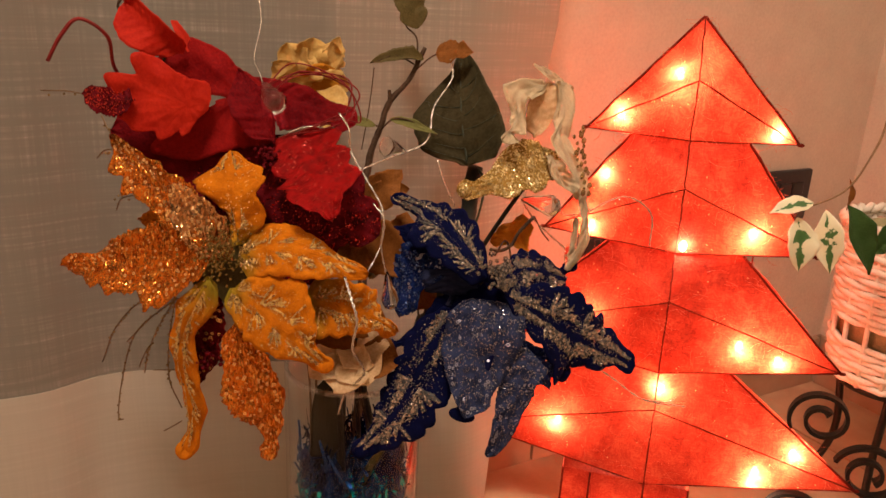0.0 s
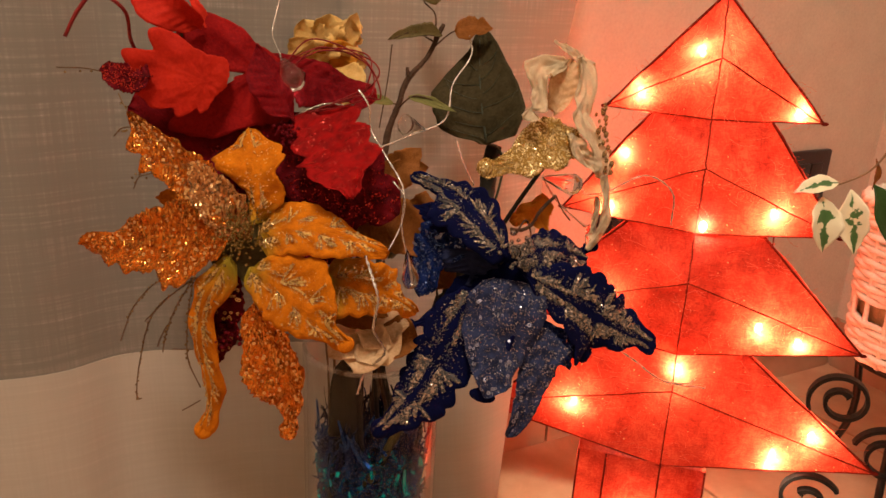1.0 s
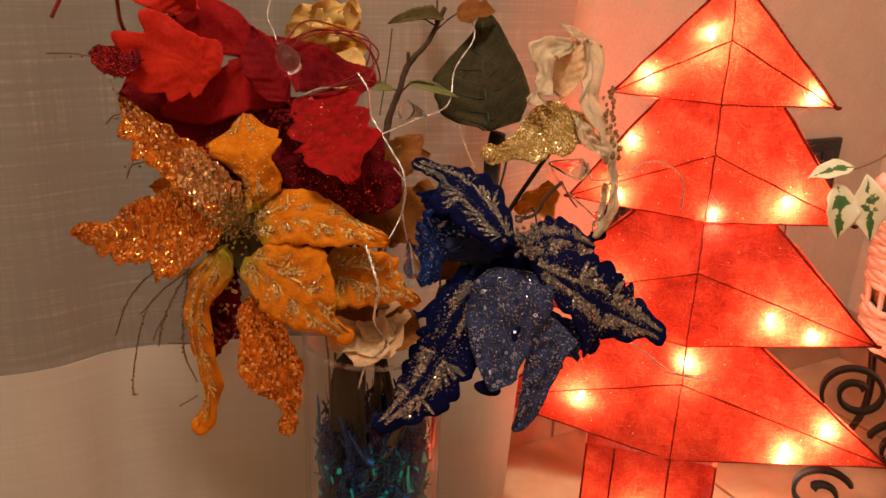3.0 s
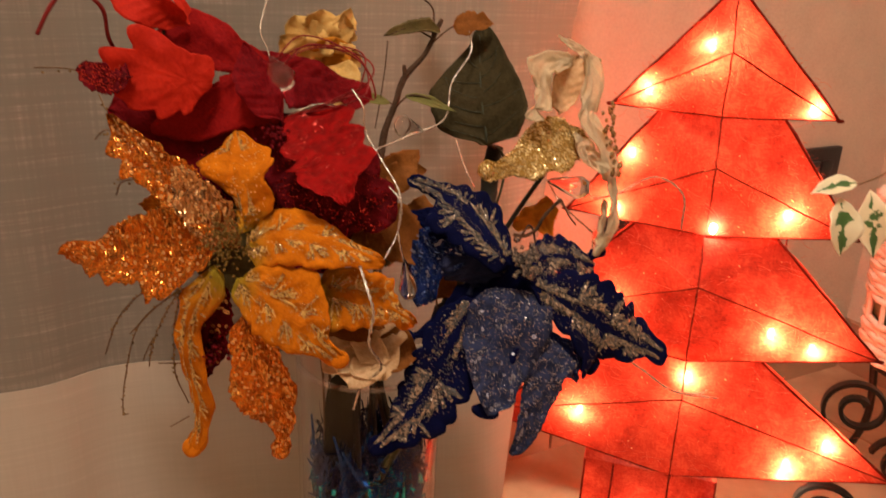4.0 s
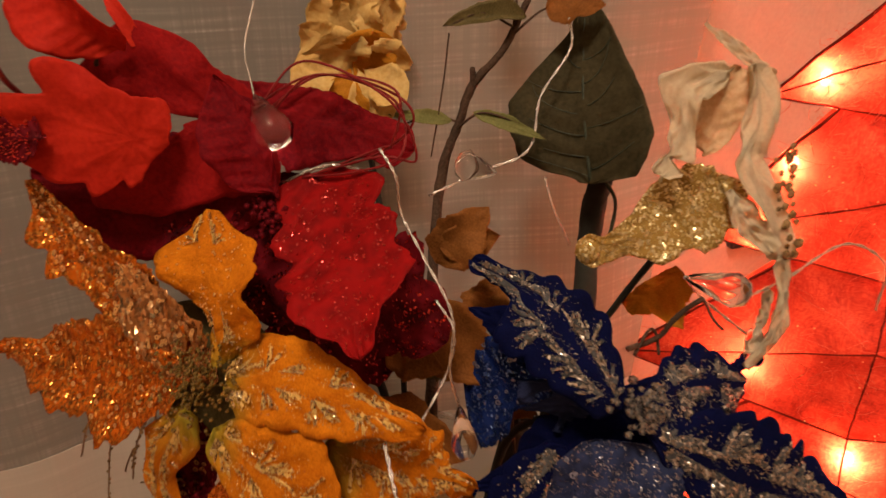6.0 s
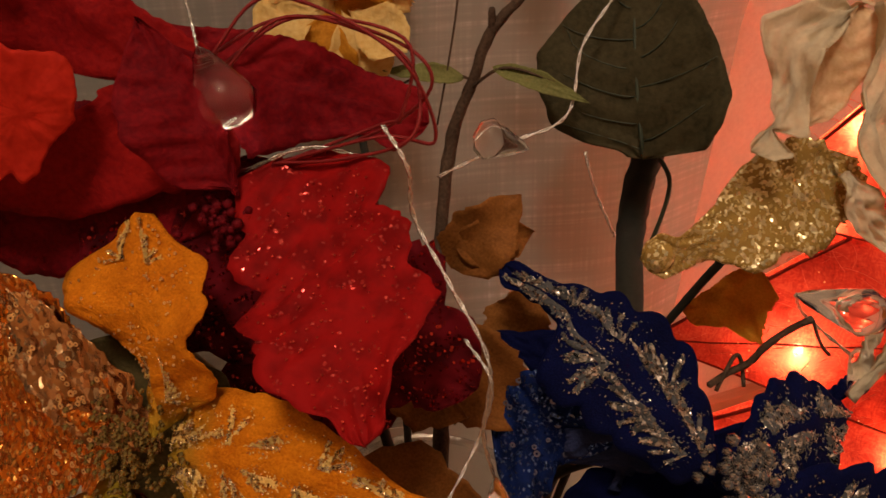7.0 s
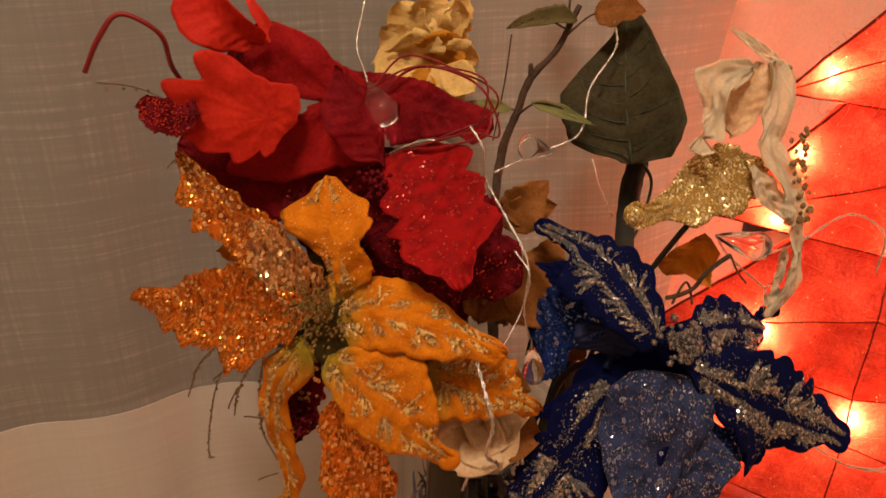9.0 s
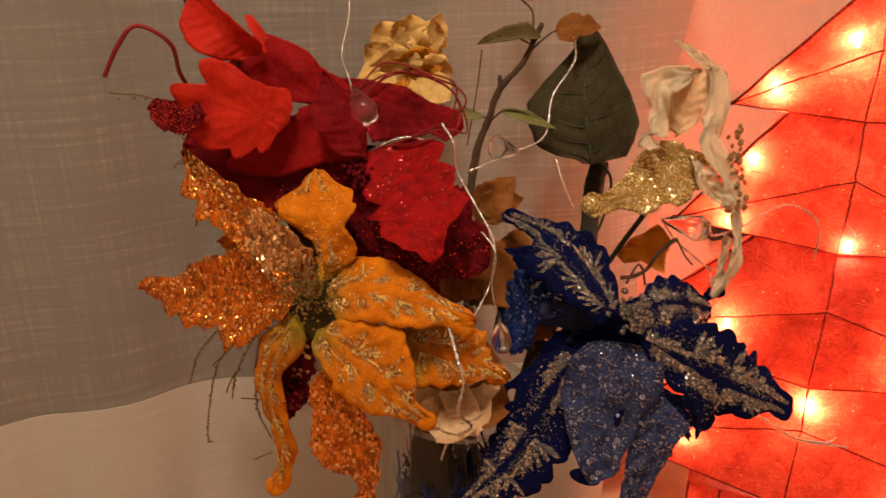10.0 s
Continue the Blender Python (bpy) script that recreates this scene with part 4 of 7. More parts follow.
lamp("bulb_light", "POINT", Matrix.Translation(at), 0.5, (1.0, 0.76, 0.54), 0.004)
cable = spline([T(a, b, 0.001) for a, b in BULBS], 6)
part("cable", tube(bmesh.new(), cable, 0.0009, 5), TREE_WIRE, tree, "thin dark light cable")

# ---- plant stand, basket and plant ----
stand_at = Vector((0.546, 0.82, 0.0))
stand = thing("plant_stand", stand_at, "black wrought-iron plant stand with curled scrolls", "plant stand")
part("ring", lathe(bmesh.new(), [(0.050, 0.205), (0.056, 0.205), (0.056, 0.213), (0.050, 0.213)], Matrix.Translation((stand_at.x, stand_at.y, 0)), 40), IRON, stand)
part("plate", lathe(bmesh.new(), [(0.001, 0.207), (0.050, 0.207), (0.050, 0.211), (0.001, 0.211)], Matrix.Translation((stand_at.x, stand_at.y, 0)), 32), IRON, stand)
for k in range(3):
    a = 2.2 + k * 2.094
    d = Vector((math.cos(a), math.sin(a), 0))
    part("leg", tube(bmesh.new(), spline([stand_at + d * 0.053 + Vector((0, 0, 0.207)), stand_at + d * 0.045 + Vector((0, 0, 0.11)), stand_at + d * 0.085 + Vector((0, 0, 0.005))], 8), 0.0045, 8), IRON, stand)


def scroll(centre, r, turns, start, ux=(0.93, -0.36, 0), flip=1, width=0.010):
    """A flat iron bar wound into a spiral."""
    c, x = Vector(centre), Vector(ux).normalized()
    y, n = Vector((0, 0, 1)), Vector(ux).normalized().cross(Vector((0, 0, 1)))
    bm, prev, steps = bmesh.new(), None, int(40 * turns)
    for i in range(steps + 1):
        q = i / steps
        ang = start + flip * 2 * math.pi * turns * q
        rad = r * (1 - 0.72 * q)
        th = 0.0021 if q < 0.9 else 0.0021 + 0.02 * (q - 0.9)
        ring = []
        for dr, dn in ((-th, -width / 2), (th, -width / 2), (th, width / 2), (-th, width / 2)):
            ring.append(bm.verts.new(c + (x * math.cos(ang) + y * math.sin(ang)) * (rad + dr) + n * dn))
        if prev:
            for k in range(4):
                bm.faces.new((prev[k], prev[(k + 1) % 4], ring[(k + 1) % 4], ring[k]))
        else:
            bm.faces.new(ring[::-1])
        prev = ring
    bm.faces.new(prev)
    bmesh.ops.recalc_face_normals(bm, faces=bm.faces)
    return bm


part("scroll", scroll((0.4352, 0.7350, 0.1995), 0.0335, 1.45, -2.6, flip=-1), IRON, stand, "curled flat iron scroll", False)
part("scroll", scroll((0.4999, 0.7350, 0.1326), 0.036, 1.6, 2.9, flip=-1), IRON, stand, "curled flat iron scroll", False)
part("scroll", scroll((0.4226, 0.7350, 0.0729), 0.034, 1.3, 0.6, flip=1), IRON, stand, "curled flat iron scroll", False)

basket_at = Vector((stand_at.x, stand_at.y, 0.213))
basket = thing("basket", basket_at, "white painted wicker basket on the iron stand", "basket")
BASKET_H, ROWS_UP = 0.185, 25


def basket_r(z):
    return 0.064 + 0.014 * z / BASKET_H


for k in range(ROWS_UP):
    if k in (7, 8, 9):
        continue
    z = 0.006 + (BASKET_H - 0.014) * k / (ROWS_UP - 1)
    line = []
    for j in range(65):
        a = 2 * math.pi * j / 64
        r = basket_r(z) + 0.0016 * math.sin(8 * a + math.pi * k) + rnd.uniform(-0.0004, 0.0004)
        line.append(basket_at + Vector((r * math.cos(a), r * math.sin(a), z + rnd.uniform(-0.0009, 0.0009))))
    part("weaver", tube(bmesh.new(), line, 0.0040, 6), WICKER, basket)
for j in range(16):
    a = 2 * math.pi * (j + 0.5) / 16
    pts = [basket_at + Vector((basket_r(z) * math.cos(a), basket_r(z) * math.sin(a), z)) for z in (0.002, 0.05, 0.1, 0.15, BASKET_H)]
    part("stake", tube(bmesh.new(), pts, 0.0032, 6), WICKER, basket)
for turn in (0, 1):
    line = []
    for j in range(97):
        a = 2 * math.pi * j / 96
        line.append(basket_at + Vector(((basket_r(BASKET_H) + 0.004 * math.cos(16 * a + turn * 3.14)) * math.cos(a), (basket_r(BASKET_H) + 0.004 * math.cos(16 * a + turn * 3.14)) * math.sin(a), BASKET_H + 0.003 * math.sin(16 * a + turn * 3.14))))
    part("rim_braid", tube(bmesh.new(), line, 0.0042, 6), WICKER, basket)
part("bottom", lathe(bmesh.new(), [(0.001, 0.001), (0.062, 0.001), (0.062, 0.004), (0.001, 0.004)], Matrix.Translation(basket_at), 32), WICKER, basket)
part("lining", lathe(bmesh.new(), [(0.001, 0.006), (0.058, 0.006), (0.069, BASKET_H - 0.01), (0.066, BASKET_H - 0.012), (0.001, BASKET_H - 0.03)], Matrix.Translation(basket_at), 32), SOIL, basket, "mossy brown lining")

plant = thing("potted_plant", basket_at + Vector((0, 0, BASKET_H - 0.03)), "variegated ficus twig with green and cream leaves in the basket", "plant")
root = basket_at + Vector((0, 0, BASKET_H - 0.03))
twig = [root, (0.4335, 0.7200, 0.5462), (0.3984, 0.6800, 0.5070), (0.3740, 0.6650, 0.4707), (0.3476, 0.6600, 0.4551), (0.3194, 0.6550, 0.4487)]
part("stem", tube(bmesh.new(), spline(twig, 8), 0.0012, 6, 0.0007), IVY_STEM, plant)
for base, tip, half, mat, prof, n in (
    ((0.3403, 0.6550, 0.4560), (0.3017, 0.6500, 0.4459), 0.0095, IVY, "lance", (0.2, -0.5, 0.85)),
    ((0.3267, 0.6500, 0.4437), (0.3345, 0.6450, 0.3949), 0.0150, IVY, "lance", (0.1, -0.95, 0.3)),
    ((0.3547, 0.6600, 0.4493), (0.3673, 0.6550, 0.3916), 0.0130, IVY, "lance", (-0.3, -0.9, 0.3)),
    ((0.3750, 0.6650, 0.4542), (0.4050, 0.6600, 0.3909), 0.0140, IVY_DARK, "lance", (0.2, -0.9, 0.3)),
    ((0.3753, 0.6700, 0.4757), (0.3751, 0.6650, 0.4490), 0.005, RUST, "lance", (0.6, -0.7, 0.3)),
    ((0.4344, 0.7000, 0.4050), (0.4705, 0.7200, 0.3650), 0.014, IVY_DARK, "ovate", (0.1, -0.5, 0.8)),
    ((0.4624, 0.7200, 0.4231), (0.4392, 0.7200, 0.3929), 0.014, IVY_DARK, "ovate", (0.3, -0.6, 0.7)),
):
    pt = Petal(base, tip, half, n, 0.06, prof, crease=0.25, thick=0.0005, wave=0.1, seed=int(half * 1e5), nu=24)
    part("leaf", pt.mesh(0.0002, 8), mat, plant)

# ---- vase ----
VASE = Vector((-0.052, 0.582, 0.0))
VASE_R, VASE_H = 0.058, 0.316
vase = thing("vase", VASE, "tall clear glass cylinder vase holding the bouquet", "vase")
for name, outline in (("body", [(VASE_R, 0.014), (VASE_R, VASE_H - 0.004), (VASE_R - 0.003, VASE_H - 0.004), (VASE_R - 0.003, 0.014)]),
                      ("rim", [(VASE_R + 0.0003, VASE_H - 0.004), (VASE_R, VASE_H - 0.001), (VASE_R - 0.0015, VASE_H), (VASE_R - 0.003, VASE_H - 0.001), (VASE_R - 0.0033, VASE_H - 0.004)]),
                      ("base", [(0.0005, 0.0), (VASE_R - 0.003, 0.0), (VASE_R, 0.004), (VASE_R, 0.014), (0.0005, 0.014)])):
    glass = part(name, lathe(bmesh.new(), outline, Matrix.Translation(VASE), 96), RIM_GLASS if name == "rim" else GLASS, vase, "", False)
    glass.visible_shadow = False

tinsel = thing("tinsel", VASE + Vector((0, 0, 0.012)), "teal and blue foil tinsel bundled inside the vase", "tinsel")
for mat, seed, label in ((TINSEL, 3, "shiny teal foil strands"), (TINSEL_BLUE, 8, "shiny dark blue foil strands")):
    rnd = random.Random(seed)
    bm = bmesh.new()
    for k in range(1500 if seed == 3 else 5200):
        a, r, z = rnd.uniform(0, 6.28), 0.048 * math.sqrt(rnd.random()), 0.02 + (0.195 if seed == 3 else 0.215) * rnd.random() ** 0.75
        c = VASE + Vector((r * math.cos(a), r * math.sin(a), z))
        d = Vector([rnd.uniform(-1, 1) for _ in range(3)])
        d = Vector((d.x, d.y, d.z * 1.8)).normalized() * rnd.uniform(0.010, 0.034)
        e = c + d
        if (e - VASE).xy.length > 0.052:
            e = c - d
        if (e - VASE).xy.length > 0.052:
            continue
        w = d.cross(Vector([rnd.uniform(-1, 1) for _ in range(3)])).normalized() * (0.0016 if seed == 3 else 0.0013)
        m = c.lerp(e, 0.5) + w.cross(d).normalized() * 0.002
        f = [bm.verts.new(p) for p in (c - w, c + w, m + w, m - w, e + w * 0.6, e - w * 0.6)]
        g = [bm.verts.new(v.co + w.cross(d).normalized() * 0.0002) for v in f]
        for q in (f, g[:]):
            bm.faces.new((q[0], q[1], q[2], q[3]))
            bm.faces.new((q[3], q[2], q[4], q[5]))
        for i, j in ((0, 1), (1, 2), (2, 4), (4, 5), (5, 3), (3, 0)):
            bm.faces.new((f[i], f[j], g[j], g[i]))
    tagged(part("foil_fill", bm, mat, tinsel, label, False), kind="stuff")


def stalk(parent, top, foot, r=0.002, mat=STEM_GREEN, bow=(0, 0, 0)):
    """A stem from a flower head down into the vase."""
    top, foot = Vector(top), Vector(foot)
    neck = Vector((VASE.x + (top.x - VASE.x) * 0.25, VASE.y + (top.y - VASE.y) * 0.3, VASE_H + 0.02)) + Vector(bow)
    return part("stem", tube(bmesh.new(), spline([top, top.lerp(neck, 0.55) + Vector((0, 0.008, 0.006)), neck, neck.lerp(foot, 0.5), foot], 7), r, 7), mat, parent)


def foot_at(a, r=0.035):
    return VASE + Vector((r * math.cos(a), r * math.sin(a), 0.02))


def wire(name, parent, pts, r, mat, label="", steps=9):
    return part(name, tube(bmesh.new(), spline(pts, steps), r, 6), mat, parent, label)


# ---- orange poinsettia ----
oc = Vector((-0.1321, 0.5080, 0.4318))
orange = thing("orange_poinsettia", foot_at(2.6), "orange velvet and copper glitter artificial poinsettia in the vase", "artificial flower", "poinsettias in the vase")
stalk(orange, oc + Vector((0.01, 0.02, -0.01)), foot_at(2.6), 0.0025)
O_VELVET = dict(thick=0.0015, puff=0.0030, cup=0.05, wave=0.06, nu=72, nv=14, lobes=6, lobe=0.10, ragged=0.05)
for k, (shape, kw, vein) in enumerate((
    ((((-0.1240, 0.5060, 0.4391), (-0.1266, 0.5120, 0.4696), (-0.1359, 0.5350, 0.4998)), (0.9, 2.3, 4.6, 6.8, 8.2, 8.7, 9.2, 9.7, 12.1, 14.6, 16.4, 18.7, 21.0, 23.4, 25.9, 28.2, 31.0, 33.8, 29.8, 16.7, 14.6), (1.5, 3.8, 7.8, 12.2, 16.1, 18.8, 21.6, 22.0, 21.6, 21.2, 21.1, 24.8, 27.2, 24.2, 22.1, 20.7, 16.4, 11.5, 8.4, 5.4, 3.2), (-0.3000, -0.9000, 0.3000)), dict(wave=0.16, puff=0.0018), -1),
    ((((-0.1243, 0.5060, 0.4275), (-0.0949, 0.4960, 0.4399), (-0.0611, 0.4900, 0.4379), (-0.0307, 0.4890, 0.4285)), (4.0, 10.6, 16.1, 17.4, 19.3, 19.8, 20.3, 20.1, 18.7, 17.6, 15.9, 14.2, 12.6, 10.7, 8.3, 6.2, 5.0, 4.8, 4.7, 4.1, 1.6), (4.6, 9.2, 16.2, 17.1, 17.9, 18.6, 18.8, 19.1, 19.3, 19.1, 18.7, 18.1, 17.4, 16.6, 14.9, 12.8, 10.7, 9.9, 8.9, 6.3, 4.2), (0.0500, -0.7500, 0.6500)), dict(), 7),
    ((((-0.1266, 0.4990, 0.4089), (-0.1018, 0.4810, 0.4021), (-0.0793, 0.4740, 0.3858), (-0.0558, 0.4800, 0.3591)), (1.8, 7.1, 12.6, 15.2, 18.2, 21.6, 24.2, 27.1, 30.5, 32.4, 32.2, 27.5, 24.4, 22.1, 18.2, 12.9, 6.3, 6.3, 6.4, 5.8, 2.6), (11.3, 14.9, 17.8, 20.5, 22.1, 23.1, 24.2, 24.4, 24.5, 24.6, 24.5, 22.9, 21.3, 19.7, 17.3, 14.3, 11.2, 8.7, 8.4, 8.5, 5.9), (-0.1000, -0.9500, 0.2500)), dict(), 6),
    ((((-0.0798, 0.5080, 0.3991), (-0.0467, 0.5020, 0.3972), (-0.0290, 0.5060, 0.3903), (-0.0114, 0.5160, 0.3748)), (0.4, 13.8, 16.2, 18.6, 19.1, 19.0, 19.0, 19.1, 19.0, 18.6, 18.4, 18.3, 18.3, 10.5, 9.6, 2.7, 3.6, 4.5, 3.8, 3.1, 0.5), (0.8, 15.3, 21.6, 24.4, 24.3, 22.7, 21.2, 20.0, 19.0, 18.1, 17.3, 16.3, 15.4, 13.9, 12.0, 9.5, 8.1, 8.9, 9.8, 8.4, 6.1), (0.0500, -0.9000, 0.4000)), dict(), 6),
    ((((-0.1440, 0.5030, 0.4131), (-0.1631, 0.5080, 0.3805), (-0.1722, 0.5160, 0.3398), (-0.1700, 0.5240, 0.2920), (-0.1820, 0.5270, 0.2475)), (10.7, 13.0, 15.3, 15.0, 14.0, 11.2, 9.3, 9.1, 10.4, 14.3, 15.3, 15.0, 14.2, 15.3, 16.0, 10.9, 9.1, 8.8, 9.8, 8.2, 3.7), (5.5, 6.8, 8.9, 10.7, 12.7, 13.9, 11.9, 11.4, 12.6, 11.1, 8.2, 7.4, 8.3, 9.8, 10.3, 8.6, 5.6, 3.0, 5.7, 7.7, 9.1), (-0.3500, -0.9000, 0.1500)), dict(wave=0.10), 8),
    ((((-0.1731, 0.5380, 0.4428), (-0.1943, 0.5440, 0.4421), (-0.2126, 0.5500, 0.4402)), (5.8, 6.0, 6.5, 6.9, 7.3, 7.8, 8.1, 7.8, 7.6, 7.3, 7.1, 6.8, 6.5, 6.3, 6.0, 5.7, 5.4, 4.2, 2.8, 1.4, 0.4), (4.4, 5.2, 5.5, 5.9, 6.2, 6.6, 6.9, 7.3, 7.6, 8.0, 8.0, 7.8, 7.5, 7.3, 7.1, 6.9, 6.4, 4.8, 3.2, 1.6, 0.5), (0.0000, -0.9000, 0.4000)), dict(), 0),
)):
    o = dict(O_VELVET)
    o.update(kw)
    pt = blade(*shape, seed=60 + k, **o)
    pet = part("petal", pt.mesh(0.0007 if vein < 0 else 0.0013, 7), ORANGE, orange, "padded orange velvet petal")
    if vein < 0:
        part("sequin_scatter", pt.flake_mesh(150, 0.0005, 5), SEQUIN, pet, "fine gold glitter flakes", False)
        part("glitter_trim", pt.vein_mesh(4, 0.0010, 0.2, 0.75, 0.5, 17, over=260, body=0.0, palm=2), GOLDEN, pet, "thin gold glitter dust", False)
    elif vein:
        part("glitter_trim", pt.vein_mesh(vein + 2, 0.0014, 0.08, 0.70, 1.0, 90 + k, over=2000, body=0.42, palm=vein // 2 + 1), GOLDEN, pet, "raised pale gold glitter veins", False)
for at, r in (((-0.0364, 0.4890, 0.4286), 0.0042), ((-0.0583, 0.4780, 0.3634), 0.0062), ((-0.0183, 0.5140, 0.3761), 0.0060), ((-0.1803, 0.5260, 0.2556), 0.0075)):
    knob(at, r, ORANGE_TIP, orange)
knob((-0.1040, 0.4980, 0.2771), 0.0062, COPPER, orange)
for k, (shape, kw) in enumerate((
    ((((-0.1418, 0.5060, 0.4389), (-0.1776, 0.5200, 0.4688), (-0.2235, 0.5380, 0.5066)), (0.8, 8.5, 8.7, 8.8, 10.2, 12.2, 14.3, 15.6, 16.4, 17.1, 16.8, 16.3, 16.8, 17.8, 22.3, 14.0, 17.3, 16.7, 7.5, 4.3, 2.0), (0.8, 9.6, 11.9, 14.2, 15.8, 16.6, 17.4, 17.8, 17.6, 17.5, 16.1, 14.0, 11.8, 14.0, 10.8, 8.4, 7.6, 5.8, 4.5, 3.4, 2.6), (-0.1500, -0.9000, 0.3000)), dict(crease=0.14)),
    ((((-0.1423, 0.5060, 0.4264), (-0.2045, 0.5270, 0.4156), (-0.2731, 0.5460, 0.4005)), (0.8, 13.5, 16.0, 18.5, 22.1, 25.9, 32.6, 35.6, 34.2, 24.2, 24.5, 25.1, 25.7, 25.1, 18.5, 17.9, 17.1, 11.8, 7.8, 6.0, 2.9), (2.1, 14.7, 16.6, 18.5, 20.6, 22.8, 25.1, 25.6, 24.2, 23.7, 23.8, 21.3, 18.5, 17.2, 16.0, 12.3, 9.2, 9.3, 9.5, 7.8, 4.3), (-0.1000, -0.9000, 0.4000)), dict(crease=0.14)),
    ((((-0.1247, 0.4920, 0.3855), (-0.1139, 0.4900, 0.3477), (-0.0992, 0.4940, 0.3074), (-0.1053, 0.4990, 0.2689)), (0.8, 1.1, 8.1, 11.3, 14.3, 16.0, 17.5, 17.1, 16.0, 14.6, 16.2, 14.3, 8.8, 8.2, 6.3, 4.8, 3.2, 4.1, 6.0, 4.6, 3.5), (0.8, 9.0, 13.8, 14.9, 14.6, 16.1, 19.5, 22.6, 24.7, 23.4, 22.0, 20.9, 19.6, 17.9, 15.7, 13.1, 9.1, 6.4, 8.0, 7.3, 6.3), (0.1000, -0.9500, 0.1000)), dict(crease=0.10)),
)):
    pt = blade(*shape, cup=0.12, thick=0.0010, wave=0.12, teeth=0.07, ragged=0.08, seed=30 + k, nu=64, nv=14, **kw)
    pet = part("petal", pt.mesh(0.0010, 9), COPPER, orange, "copper glitter petal with a ragged edge")
    part("sequin_scatter", pt.flake_mesh(110, 0.0013, 20 + k), SEQUIN, pet, "loose round copper sequins", False)
    part("glitter_trim", pt.vein_mesh(6, 0.0016, 0.05, 0.85, 0.85, 40 + k, over=1800, body=0.0), ROSY_GLITTER if k == 0 else COPPER, pet, "coarse copper glitter flakes", False)
pt = Petal((-0.1484, 0.5300, 0.4003), (-0.1722, 0.5350, 0.3059), 0.018, FACE, prof="lance", lobes=3, lobe=0.2, teeth=0.1, cup=0.15, thick=0.0010, crease=0.18, seed=1800, nu=48, nv=12)
pet = part("petal", pt.mesh(0.0010, 9), BURGUNDY, orange, "dark burgundy glitter petal")
part("sequin_scatter", pt.flake_mesh(70, 0.0017, 540), SEQUIN, pet, "loose round copper sequins", False)
pt = Petal((-0.1292, 0.5070, 0.4264), (-0.1765, 0.5220, 0.4795), 0.0165, (-0.15, -0.9, 0.3), 0.08, "lance", seed=11, lobes=4, lobe=0.15, teeth=0.1, thick=0.001)
pet = part("petal", pt.mesh(0.001, 7), ROSY_GLITTER, orange, "rosy copper glitter inner petal")
part("sequin_scatter", pt.flake_mesh(90, 0.0011, 12), SEQUIN, pet, "loose round copper sequins", False)
# added dark backing: stands for the shade round the heart, hides the curtain
pt = Petal((-0.1718, 0.5300, 0.4408), (-0.1000, 0.5240, 0.3933), 0.0280, FACE, 0.03, "broad", lobes=3, lobe=0.1, thick=0.0008, seed=91)
part("sepal", pt.mesh(0.0005, 6), OLIVE, orange, "dark olive backing standing for the shade behind the heart")
beads(orange, ANTIQUE, "dark gold glitter stamen", (-0.1345, 0.5000, 0.4345), 0.017, 280, 0.0011, 2)
beads(orange, BURGUNDY, "", (-0.1549, 0.5220, 0.3430), 0.011, 60, 0.0017, 4)

